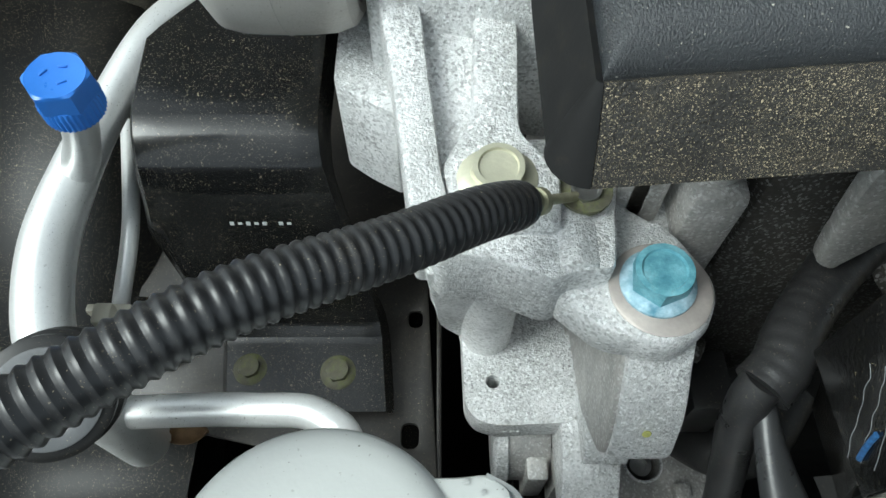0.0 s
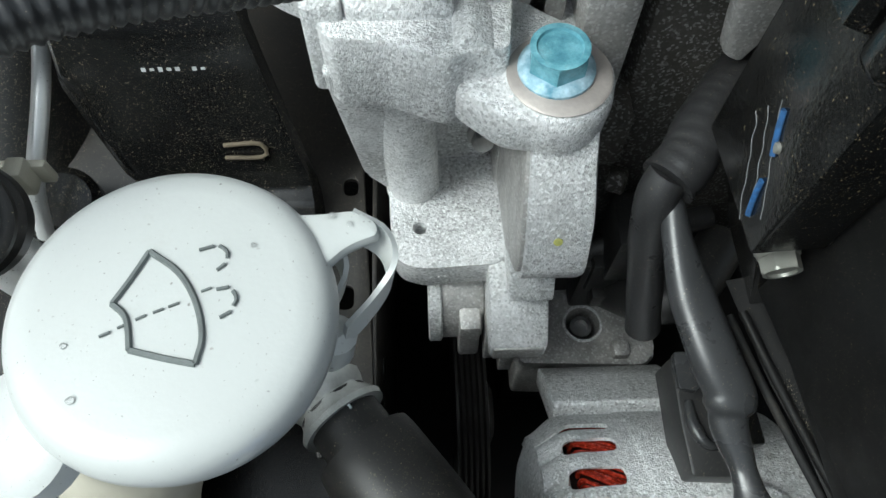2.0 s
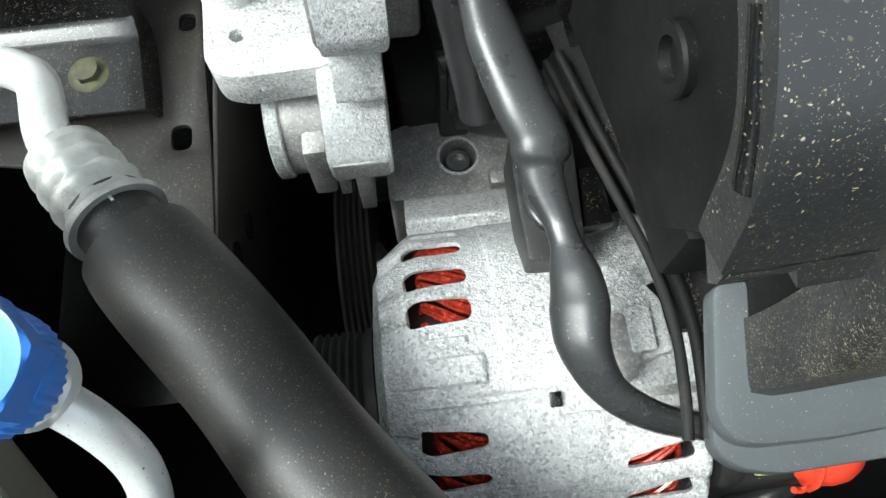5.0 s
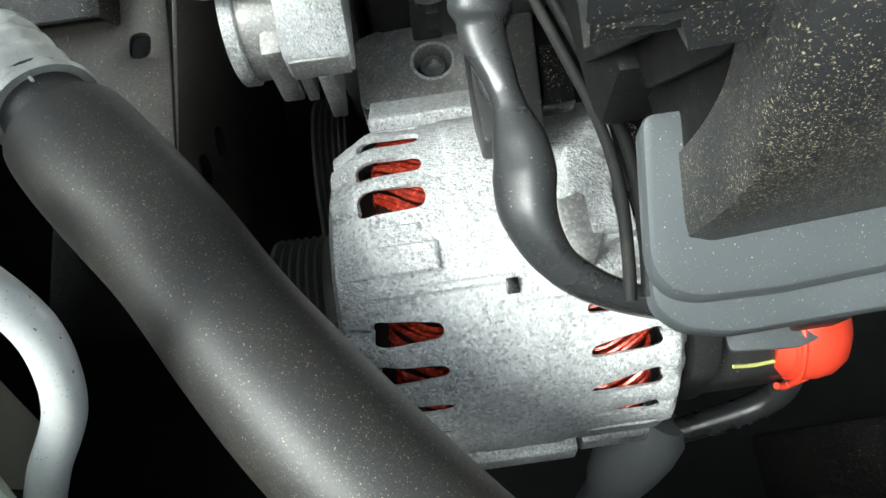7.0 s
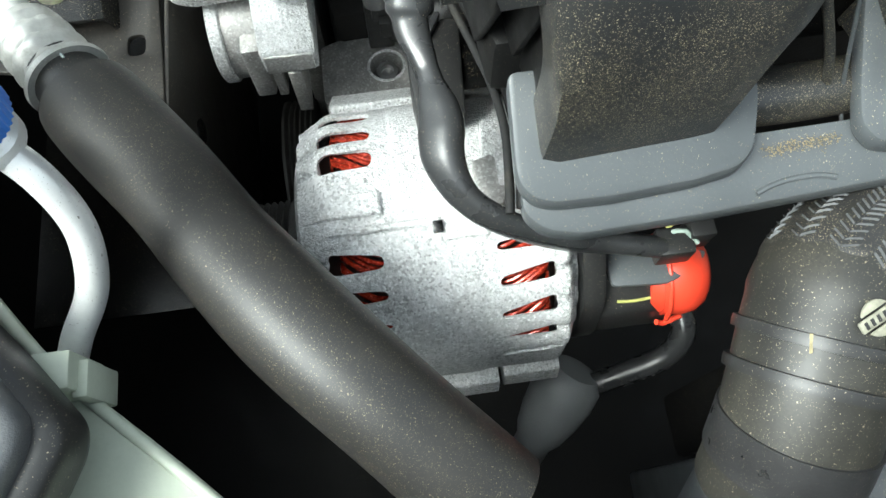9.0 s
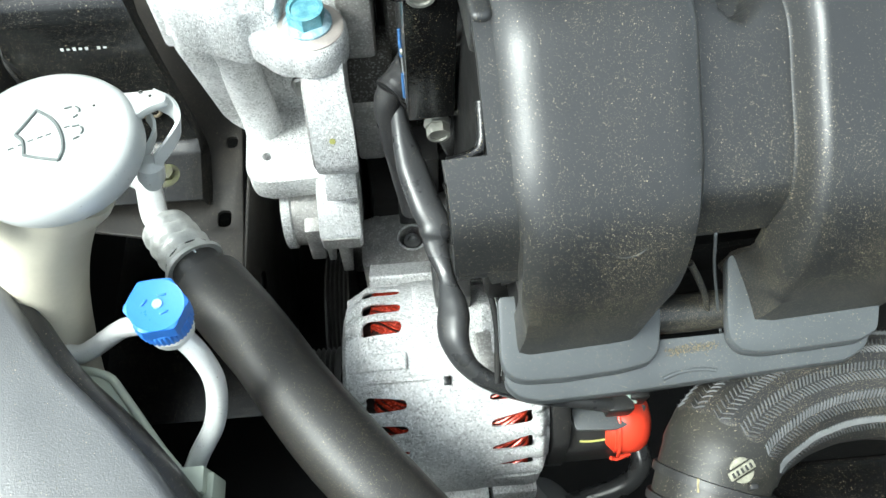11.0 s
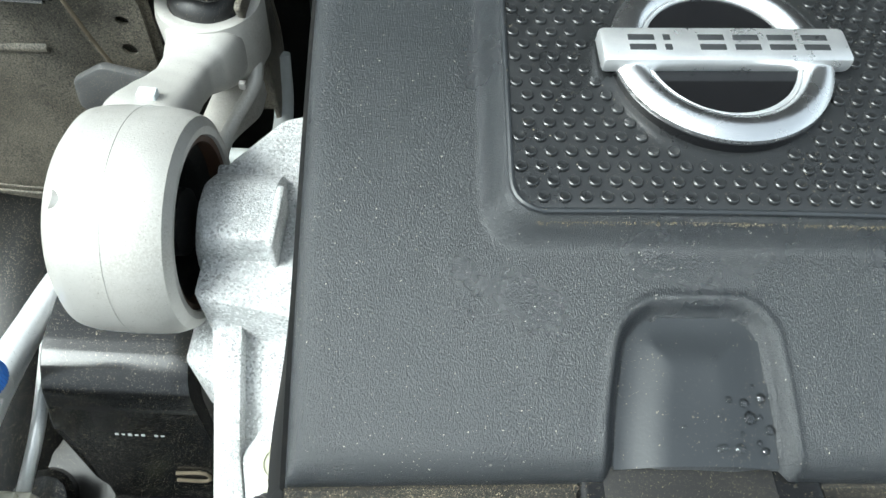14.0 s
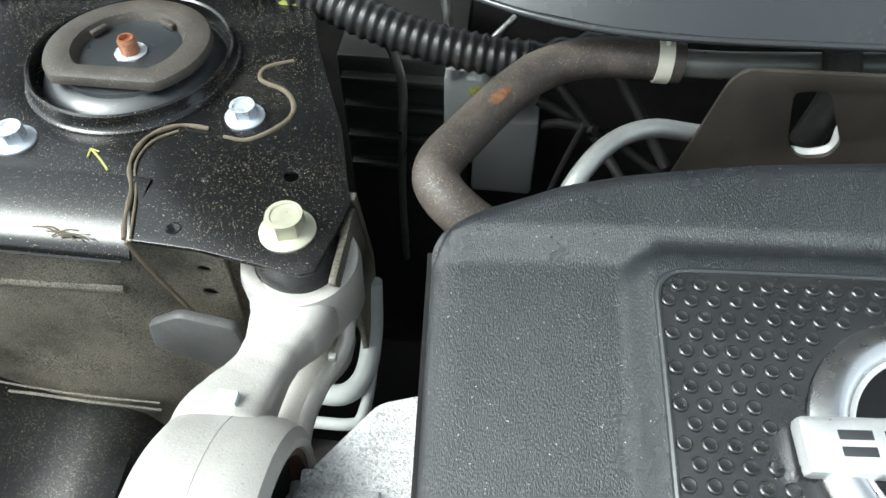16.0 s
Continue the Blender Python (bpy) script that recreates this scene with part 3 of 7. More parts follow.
part("wall_crease", sheet(lambda u, v: (u, 0.3990 - 0.0022 * math.sin(v * math.pi), 0.8725 + 0.05 * (u + 0.2) + 0.008 * v), span(-0.58, -0.168, 12), span(0, 1, 8), 0.001), BLACK_DUSTY, tower)
for k, (za, zb) in enumerate(((0.742, 0.732), (0.756, 0.738))):
    part("wall_ridge", tube([(-0.50 + 0.31 * j / 6, 0.385 + 0.012 * ease(0.70, 0.80, za) - 0.0005 + 0.0012 * math.sin(2.3 * j + k), za + (zb - za) * j / 6 + 0.003 * math.sin(1.7 * j + 2 * k)) for j in range(7)], 0.0013 - 0.0003 * k, 8, 0.006), BLACK_DUSTY, tower)
# strut mount in its trough
mount = thing("strut_mount", (*SC, 0.935), "grey weathered rubber strut mount with a nut in its dish", "strut mount")
part("lower_ring", lathe([(0.0600, -0.006), (0.0560, 0.003), (0.0500, 0.0085), (0.0440, 0.0100), (0.0430, 0.0125)], Matrix.Translation((*SC, 0.940)), 60), COVER_GLOSS, mount)
def chord(a, j):
    """The dish is cut straight along its front."""
    return 1.0 if math.sin(a) > -0.5 else min(1.0, 0.0400 / (0.0515 * -math.sin(a)))
part("rubber_dish", lathe([(0.040, 0.0115), (0.0490, 0.0118), (0.0512, 0.0130), (0.0512, 0.0165), (0.0500, 0.0185), (0.0470, 0.0195), (0.0400, 0.0200), (0.0345, 0.0190), (0.0322, 0.015), (0.0305, 0.007), (0.027, 0.003), (0.008, 0.002), (0, 0.002)],
     Matrix.Translation((*SC, 0.940)) @ Matrix.Rotation(radians(-2), 4, "X"), 72, chord), STRUT_RUBBER, mount)
for a in (60, 150):
    part("dish_lug", block(-0.006, 0.006, -0.002, 0.002, -0.002, 0.002, 0.001, Matrix.Translation((SC[0] + 0.0305 * math.cos(radians(a)), SC[1] + 0.0305 * math.sin(radians(a)), 0.955)) @ Matrix.Rotation(radians(a + 90), 4, "Z")), STRUT_RUBBER, mount)
m = axis((SC[0] + 0.001, SC[1] - 0.002, 0.9400))
part("washer", lathe([(0.004, 0), (0.0125, 0), (0.0125, 0.002), (0.011, 0.003), (0.004, 0.003)], m, 32), ZINC_BLUE, mount)
part("nut", hexed([(0.0108, 0.002), (0.0108, 0.012), (0.0100, 0.0135), (0.006, 0.0135)], 0.0185, m, (0, 1)), ZINC_BLUE, mount, "bluish zinc-plated hexagon nut")
part("stud", lathe([(0.0058, 0.010)] + [(0.0058 - 0.0004 * (k % 2), 0.0135 + k * 0.0008) for k in range(12)] + [(0.0048, 0.0238), (0.0038, 0.0238), (0.0036, 0.021), (0, 0.021)], m, 24), COPPER_STUD, mount, "copper-coloured threaded stud end")
bolt((-0.106, 0.487, 0.9422), (0.03, -0.02, 1), 0.0135, 0.0095, 0.0118, ZINC_BLUE, "bluish zinc-plated flange bolt in the strut tower", 12, True, "strut bolts")
bolt((-0.232, 0.452, 0.9422), (0.02, -0.02, 1), 0.0135, 0.0105, 0.0122, ZINC_BLUE, "bluish zinc-plated flange bolt in the strut tower", 40, True, "strut bolts")
bolt((-0.0585, 0.403, 0.9422), (0, 0, 1), 0.0175, 0.013, 0.0148, ZINC_YELLOW, "pale yellowish flange bolt holding the torque arm", 18)

# pressed carrier plate in front of the tower, stepped down to the rail
tray = thing("carrier_bracket", (-0.09, 0.2, 0.60), "stepped black pressed-steel carrier with dust and a stamped number", "bracket", kind="structure")
PROF = ((0.00, 0.330, 0.782, -0.165, -0.060), (0.14, 0.240, 0.782, -0.160, -0.060), (0.18, 0.231, 0.7805, -0.159, -0.060), (0.22, 0.223, 0.7775, -0.158, -0.0595), (0.25, 0.2165, 0.7730, -0.157, -0.059), (0.28, 0.211, 0.767, -0.157, -0.058), (0.34, 0.205, 0.755, -0.157, -0.055),
        (0.45, 0.199, 0.735, -0.160, -0.051), (0.70, 0.184, 0.675, -0.148, -0.040), (0.74, 0.181, 0.665, -0.141, -0.038), (0.78, 0.176, 0.657, -0.138, -0.0365), (0.83, 0.167, 0.652, -0.136, -0.035), (1.0, 0.122, 0.648, -0.131, -0.031))
def tray_at(u, v):
    y, z, xl, xr = (table(v, *[(row[0], row[k]) for row in PROF]) for k in (1, 2, 3, 4))
    drop = 0.014 * (ease(0.06, 0.0, u) + ease(0.965, 1.0, u))
    return (xl + (xr - xl) * u, y + drop * 0.25, z - drop)
part("pressed_plate", sheet(tray_at, [0, 0.02, 0.04, 0.06] + span(0.1, 0.94, 10) + [0.965, 0.98, 0.99, 1.0], sorted(set(span(0, 1, 40) + [r[0] for r in PROF])), 0.0022), BLACK_PAINT, tray)
for i, w in enumerate((0.8, 0.5, 0.9, 0.6, 0.8, 0, 0.8, 0.5)):
    if w:
        part("stamped_digit", block(-0.0011, 0.0011, -0.0001, 0.0001, -0.0014 * w, 0.0014 * w, 0, Matrix.Translation((-0.1085 + i * 0.0042, 0.1915, 0.7445)) @ Matrix.Rotation(radians(-15), 4, "X")), GREY_PLASTIC, tray, "pale stamped mark" if i == 0 else "")
part("slot_rim", tube([(-0.083, 0.1835, 0.690), (-0.063, 0.1840, 0.690), (-0.062, 0.1815, 0.681), (-0.084, 0.1812, 0.681)], 0.0013, 8), SEALANT, tray, "dusty rim of a pressed slot")
bolt((-0.0625, 0.1455, 0.6505), (0, -0.05, 1), 0.0125, 0.0065, 0.0112, GREEN_BOLT, "dull flange bolt with green corrosion", 10, False, "carrier bolts")
bolt((-0.1150, 0.1475, 0.6505), (0, -0.05, 1), 0.0115, 0.0065, 0.0108, GREEN_BOLT, "dull flange bolt with green corrosion", 25, False, "carrier bolts")
# side rail under the carrier
rail = thing("side_rail", (-0.02, 0.15, 0.40), "black painted side rail with slotted holes", "side rail", kind="structure")
def slot(x, y, w, h):
    return rounded([(x - w, y - h), (x + w, y - h), (x + w, y + h), (x - w, y + h)], w * 0.9, 4)
part("rail_top", prism([(-0.032, 0.02), (-0.001, 0.02), (-0.004, 0.10), (-0.010, 0.21), (-0.010, 0.42), (-0.20, 0.42), (-0.20, 0.125), (-0.045, 0.092)], 0.632, 0.636, soft=0.001, holes=[slot(-0.0195, 0.1115, 0.0052, 0.0075), slot(-0.0175, 0.187, 0.0045, 0.006)]), RAIL, rail)
part("rail_side", prism([(0.02, 0.634), (0.42, 0.634), (0.42, 0.40), (0.02, 0.40)], -0.004, -0.001, YZ, 0.001), RAIL, rail)
# Floor in a near-black plastic colour: the deep rail's shade is painted in.
part("rail_floor", block(-0.2, -0.004, 0.02, 0.42, 0.40, 0.403, 0), GREASY, rail)
for y, z in ((0.055, 0.60), (0.085, 0.575)):
    part("round_hole_rim", lathe([(0.006, 0), (0.0085, 0), (0.0085, 0.001), (0.006, 0.001)], axis((-0.001, y, z), (1, 0, 0)), 20), BLACK_PAINT, rail)
# inner wing panel
wing = thing("inner_wing", (-0.35, 0.2, 0.45), "glossy black inner wing panel with rounded wheel arch", "wing panel", kind="structure")
part("arch_panel", sheet(lambda u, v: (-0.165 - 0.40 * u, v, 0.575 + 0.03 * u + 0.20 * ease(0.25, 1.0, u) + 0.135 * math.sin(0.5 * math.pi * min(1.0, max(0.0, (v - 0.10) / 0.30))) * ease(-0.05, 0.15, u) + 0.004 * math.sin(26 * v + 9 * u)), span(0, 1, 24), span(-0.30, 0.41, 36), 0.002), ARCH, wing)
part("pressed_boss", lathe([(0.022, -0.01), (0.021, 0.004), (0.016, 0.009), (0.005, 0.010), (0, 0.010)], axis((-0.185, 0.17, 0.655), (0.3, -0.3, 1)), 28), BLACK_PAINT, wing)

# ---- the engine ----
def slanted(bm, slope, y0, skew=0.0):
    for v in bm.verts:
        v.co.z += slope * (v.co.y - y0) + skew * v.co.x
    return bm


ENG = Matrix.Translation((0.14, 0.045, 0)) @ Matrix.Rotation(radians(3.0), 4, "Z") @ Matrix.Translation((-0.14, -0.045, 0))   # the engine sits slightly askew

blk = thing("engine_block", (0.3, 0.3, 0.30), "dark grimy engine block and head", "engine")
part("head", block(0.125, 0.62, 0.150, 0.40, 0.62, 0.865, 0.006, ENG), BLOCK, blk)
part("crankcase", block(0.10, 0.62, 0.13, 0.42, 0.30, 0.62, 0.006, ENG), IRON, blk)
part("front_cover_casting", block(0.066, 0.086, 0.150, 0.36, 0.45, 0.852, 0.004), CAST_DARK, blk)
part("cover_web", weld(block(0.090, 0.112, 0.140, 0.20, 0.66, 0.842, 0.004), block(0.068, 0.080, 0.150, 0.19, 0.80, 0.858, 0.003), lathe([(0.008, 0), (0.008, 0.02), (0.006, 0.022), (0, 0.022)], axis((0.101, 0.156, 0.835), (0.1, -0.2, 1)), 20)), CAST_DARK, blk)
part("side_boss", weld(block(0.088, 0.122, 0.133, 0.17, 0.735, 0.772, 0.003), lathe([(0.0062, 0), (0.0062, 0.008), (0.0045, 0.009), (0, 0.009)], axis((0.1185, 0.131, 0.728), (0.9, -0.4, 0.1)), 18)), BLOCK, blk)
part("lower_port", lathe([(0.022, 0), (0.026, 0.004), (0.02, 0.006), (0.016, -0.004), (0, -0.004)], axis((0.20, 0.146, 0.80), (0.05, -0.75, 0.65)), 30), BLOCK, blk)
part("coolant_elbow", weld(tube([(0.14, 0.12, 0.62), (0.155, 0.10, 0.645), (0.175, 0.10, 0.655), (0.20, 0.13, 0.66)], 0.014), block(0.128, 0.150, 0.108, 0.14, 0.655, 0.70, 0.002), block(0.118, 0.135, 0.115, 0.14, 0.60, 0.66, 0.002)), RUBBER, blk)
lug = thing("hanging_bracket", (0.168, 0.13, 0.80), "grey cast bracket hanging below the engine cover", "bracket")
part("plate", rough_up(prism(rounded([(0.137, 0.905), (0.1335, 0.87), (0.1375, 0.838), (0.1415, 0.816), (0.150, 0.812), (0.157, 0.832), (0.183, 0.846), (0.221, 0.852), (0.241, 0.862), (0.241, 0.905)], 0.006), -0.136, -0.127, XZ, 0.0025), 0.0006, 140), CAST_DARK, lug)
part("boss", lathe([(0.0105, 0), (0.0105, 0.012), (0.008, 0.014), (0.005, 0.014), (0.004, 0.010), (0, 0.010)], axis((0.171, 0.130, 0.865), (0, -0.8, 0.6)), 24), CAST_DARK, lug)

# ---- cast mount bracket bolted to the engine ----
br = thing("engine_mount_bracket", (0.045, 0.15, 0.66), "rough cast-aluminium engine mount bracket with a drilled foot", "mount bracket")
def leaning(bm):
    for v in bm.verts:
        v.co.x -= 0.05 * max(0.0, v.co.z - 0.705) * ease(0.014, 0.0, v.co.x)
    return bm
def tapering(bm):
    """The lobe narrows on its outer side towards the foot."""
    for v in bm.verts:
        v.co.x -= ease(0.084, 0.094, v.co.x) * (0.0025 * ease(0.770, 0.805, v.co.z) + 0.0055 * ease(0.748, 0.712, v.co.z))
    return bm
body = [prism(rounded([(-0.0125, 0.172), (-0.0065, 0.1285), (-0.0010, 0.1210), (0.018, 0.1190), (0.0345, 0.1115), (0.0395, 0.1105), (0.045, 0.1135), (0.060, 0.115), (0.064, 0.150), (0.048, 0.172)], 0.003), 0.801, 0.838, soft=0.003),
        prism(rounded([(0.040, 0.112), (0.058, 0.0965), (0.078, 0.0935), (0.0965, 0.105), (0.0975, 0.122), (0.088, 0.139), (0.072, 0.149), (0.060, 0.166), (0.040, 0.16)], 0.006), 0.803, 0.8235, soft=0.0035),
        lathe([(0.0198, -0.018), (0.0205, -0.006), (0.0195, 0.0005), (0.0185, 0.0015), (0, 0.0015)], axis((0.0776, 0.1125, 0.8245)), 44),
        lathe([(0.013, -0.03), (0.0115, -0.004), (0.0100, 0), (0, 0)], axis((0.051, 0.1435, 0.8395)), 30),
        prism([(0.036, 0.8), (0.062, 0.8), (0.055, 0.838), (0.046, 0.843), (0.040, 0.838)], -0.165, -0.115, XZ, 0.002),
        # upright cylinder and the wall behind it
        lathe([(0.0150, 0), (0.0136, 0.003), (0.0138, 0.06), (0.0150, 0.09), (0.018, 0.112), (0, 0.112)], axis((0.0235, 0.1520, 0.6935), (-0.02, -0.10, 1)), 40),
        prism(rounded([(-0.008, 0.178), (-0.003, 0.168), (0.012, 0.166), (0.063, 0.168), (0.068, 0.19), (-0.006, 0.19)], 0.003), 0.685, 0.812, soft=0.003),
        prism(rounded([(-0.0065, 0.81), (-0.0040, 0.755), (-0.0012, 0.706), (0.010, 0.690), (0.03, 0.69), (0.03, 0.81)], 0.004), -0.178, -0.150, XZ, 0.003),
        leaning(prism(rounded([(0.1235, 0.818), (0.1255, 0.800), (0.1480, 0.712), (0.1600, 0.690), (0.178, 0.690), (0.178, 0.818)], 0.004), -0.0015, 0.0215, YZ, 0.003)),
        # drilled plate, foot and lobe
        prism(rounded([(0.010, 0.152), (0.0112, 0.112), (0.0165, 0.104), (0.028, 0.1005), (0.066, 0.1025), (0.076, 0.118), (0.076, 0.172), (0.008, 0.172)], 0.004), 0.6745, 0.6955, soft=0.0018, holes=[circle(0.0262, 0.1240, 0.0038, 18)]),
        tapering(prism(rounded([(0.0655, 0.655), (0.0655, 0.671), (0.078, 0.684), (0.094, 0.693), (0.12, 0.696), (0.12, 0.655)], 0.003), 0.0605, 0.0962, YZ, 0.0025)),
        tapering(prism(rounded([(0.172, 0.812), (0.100, 0.812), (0.0925, 0.800), (0.0855, 0.788), (0.0785, 0.772), (0.0730, 0.756), (0.0715, 0.747), (0.0750, 0.736), (0.088, 0.722), (0.100, 0.708), (0.172, 0.69)], 0.004), 0.0690, 0.0960, YZ, 0.0035)),
        prism(rounded([(0.098, 0.72), (0.088, 0.71), (0.080, 0.696), (0.12, 0.68), (0.12, 0.72)], 0.003), 0.0690, 0.0910, YZ, 0.003)]
# arm towards the torque mount: two rails over a floor, and the boss at its end
limb = [slanted(prism(rounded([(-0.0110, 0.128), (-0.0195, 0.187), (-0.0300, 0.240), (-0.035, 0.30), (-0.014, 0.30), (-0.011, 0.235), (-0.006, 0.19), (-0.001, 0.150), (0.004, 0.128)], 0.003), 0.805, 0.848, soft=0.0035), 0.27, 0.14),
         slanted(prism(rounded([(0.004, 0.128), (-0.001, 0.150), (0.010, 0.168), (0.012, 0.22), (0.014, 0.30), (0.034, 0.30), (0.029, 0.22), (0.0275, 0.164), (0.042, 0.148), (0.042, 0.128)], 0.004), 0.805, 0.847, soft=0.0035), 0.27, 0.14),
         slanted(prism([(-0.012, 0.14), (-0.019, 0.19), (-0.030, 0.30), (0.03, 0.30), (0.027, 0.15)], 0.79, 0.836, soft=0.002), 0.27, 0.14),
         lathe([(0.022, -0.04), (0.030, -0.038), (0.0305, -0.004), (0.0275, 0.0), (0.012, 0.0005), (0.0, 0.0005)], axis((-0.0335, 0.2655, 0.877), (-1, 0, 0)), 40),
         prism(rounded([(-0.030, 0.215), (-0.031, 0.30), (-0.004, 0.338), (0.06, 0.36), (0.06, 0.20)], 0.006), 0.80, 0.889, soft=0.004),
         # lower lug behind the carrier
         prism(rounded([(-0.046, 0.236), (-0.046, 0.206), (-0.032, 0.196), (-0.018, 0.188), (-0.010, 0.26), (-0.030, 0.275)], 0.004), 0.775, 0.832, soft=0.004),
         block(-0.0300, 0.0080, 0.2380, 0.2740, 0.870, 0.9075, 0.0055),
         block(0.0050, 0.0095, 0.2345, 0.2735, 0.870, 0.9085, 0.0020)]
part("casting", rough_up(weld(*body), 0.0004, 90), CAST, br)
part("limb", rough_up(weld(*limb), 0.0004, 90), CAST, br, "railed limb with a round boss")
# Thin darker plate laid over the left side of the lobe.
part("lobe_side", rough_up(prism(rounded([(0.168, 0.806), (0.102, 0.806), (0.0945, 0.796), (0.0805, 0.772), (0.0750, 0.756), (0.0740, 0.748), (0.078, 0.738), (0.092, 0.724), (0.104, 0.712), (0.168, 0.696)], 0.004), 0.0675, 0.0700, YZ, 0.0006), 0.0003, 200), CAST_DARK, br, "darker rough side of the lobe")
bolt((0.0580, 0.1530, 0.7370), (0, -1, 0.2), 0.0095, 0.008, 0.0075, STEEL, "small steel nut in the bracket's hollow", 10, False)
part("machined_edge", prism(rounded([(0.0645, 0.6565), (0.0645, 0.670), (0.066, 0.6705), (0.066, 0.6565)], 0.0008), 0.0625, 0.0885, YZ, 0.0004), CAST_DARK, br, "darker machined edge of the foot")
part("casting_mark", weld(*[block(x, x + 0.0022, 0.1000, 0.1006, 0.6835, 0.6865, 0.0004) for x in (0.0310, 0.0345, 0.0375)]), CAST, br)
part("paint_dab", lathe([(0.0020, 0), (0.0018, 0.0003), (0, 0.0004)], axis((0.082, 0.0765, 0.7685), (0, -0.9, 0.42)), 14), YELLOW_MARK, br, "small yellow paint dab")
part("flat_washer", lathe([(0.009, 0), (0.0182, 0), (0.0186, 0.0008), (0.0176, 0.0016), (0.009, 0.0018)], axis((0.0776, 0.1125, 0.826)), 40), surface("rusty_pinkish_washer", (0.44, 0.40, 0.37), 0.5, 0.35, 0.15, 90, 0.2, 500), br, "pinkish worn washer")
bolt((0.0764, 0.1140, 0.8278), (-0.02, -0.01, 1), 0.0188, 0.0112, 0.0136, BLUE_BOLT, "hexagon bolt marked with faded blue paint", 22, True, collar=BLUE_EDGE)
bolt((0.0192, 0.1462, 0.8475), (0, -0.12, 1), 0.0168, 0.0085, 0.0145, ZINC_YELLOW, "pale yellowish bolt with a stamped head", 5, True)
bolt((0.0510, 0.1435, 0.8395), (0, 0, 1), 0.0104, 0.0060, 0.0086, STEEL, "small greenish steel bolt on the bracket", 15, True, collar=GREEN_BOLT)

# idler below the bracket
idl = thing("belt_tensioner", (0.045, 0.11, 0.60), "grey cast belt tensioner below the mount bracket", "tensioner")
part("drum", weld(lathe([(0.030, 0), (0.031, 0.002), (0.031, 0.028), (0.030, 0.030)], axis((0.030, 0.118, 0.635), (1, 0, 0)), 40), block(0.046, 0.058, 0.082, 0.12, 0.61, 0.655, 0.002)), CAST_DARK, idl)
part("drum_edge", lathe([(0.0315, 0), (0.033, 0.001), (0.033, 0.007), (0.0315, 0.008)], axis((0.029, 0.118, 0.635), (1, 0, 0)), 40), CAST, idl)
part("stop_pin", weld(block(0.0605, 0.066, 0.078, 0.10, 0.615, 0.66, 0.001), block(0.070, 0.078, 0.075, 0.10, 0.60, 0.64, 0.001)), CAST_DARK, idl)
pul = thing("crank_pulley", (0.062, 0.06, 0.40), "black ribbed belt pulley deep in the bay", "pulley")
part("rim", lathe([(0.03, 0), (0.075, 0)] + [(0.075 - 0.003 * (k % 2), 0.002 + 0.002 * k) for k in range(10)] + [(0.075, 0.022), (0.03, 0.022)], axis((0.046, 0.08, 0.47), (1, 0, 0)), 48), IRON, pul)
part("hub", lathe([(0.026, 0), (0.026, 0.006), (0.018, 0.010), (0, 0.010)], axis((0.066, 0.08, 0.47), (1, 0, 0)), 32), STEEL, pul)

# ---- torque arm with its large eye ----
arm = thing("torque_arm", (-0.06, 0.32, 0.83), "smooth cast-aluminium torque arm with a large rubber-bushed eye", "torque arm")
EYE_C = (0.2605, 0.8885)
m = axis((-0.093, *EYE_C), (1, 0, 0))
part("eye", lathe([(0.044, 0.002), (0.047, 0.0), (0.052, 0.0015), (0.0575, 0.006), (0.0590, 0.012), (0.0596, 0.021), (0.0598, 0.0310), (0.0596, 0.041), (0.0588, 0.050), (0.0560, 0.0575), (0.0510, 0.0605), (0.0470, 0.0600), (0.0462, 0.0575), (0.0462, 0.004), (0.044, 0.002)], m, 72), CAST_SMOOTH, arm)
part("bush_edge", lathe([(0.0462, 0.010), (0.0462, 0.0585), (0.0430, 0.0580), (0.0430, 0.010)], m, 60), BUSH, arm, "brown rubber edge inside the eye")
part("bush", lathe([(0.0430, 0.012), (0.0430, 0.050), (0.036, 0.046), (0.030, 0.030), (0.020, 0.030), (0.018, 0.050), (0.008, 0.052), (0, 0.052)], m, 48), RUBBER, arm)
part("casting_nub", lathe([(0.006, 0), (0.005, 0.004), (0, 0.005)], axis((-0.083, 0.235, 0.936), (-0.8, -0.2, 0.6)), 20), CAST_SMOOTH, arm)
part("casting_pad", block(-0.072, -0.062, 0.3110, 0.3180, 0.918, 0.9290, 0.0008), WHITE_MARK, arm, "bright bare patch")
def arm_r(s, length):
    return table(s, (0, 0.0260), (0.0118, 0.0232), (0.0215, 0.0188), (0.0316, 0.0157), (0.0417, 0.0139), (0.0518, 0.0145), (0.0624, 0.0182), (0.0735, 0.0225), (0.09, 0.0245))
def boxy(a, s):
    c, d = abs(math.cos(a)), abs(math.sin(a))
    return 1.0 / (c ** 4 + (d / 0.88) ** 4) ** 0.25
part("shank", tube([(-0.0690, 0.3000, 0.9050), (-0.0695, 0.3114, 0.9065), (-0.0676, 0.3205, 0.9075), (-0.0641, 0.3300, 0.9080), (-0.0611, 0.3397, 0.9080), (-0.0591, 0.3496, 0.9075), (-0.0572, 0.3600, 0.9060), (-0.0552, 0.3706, 0.9045), (-0.0545, 0.389, 0.9020)], arm_r, 36, 0.0015, True, 8, boxy), CAST_SMOOTH, arm)
part("parting_line", lathe([(0.0594, 0.0304), (0.0600, 0.0308), (0.0600, 0.0312), (0.0594, 0.0316)], m, 72), CAST_SMOOTH, arm)
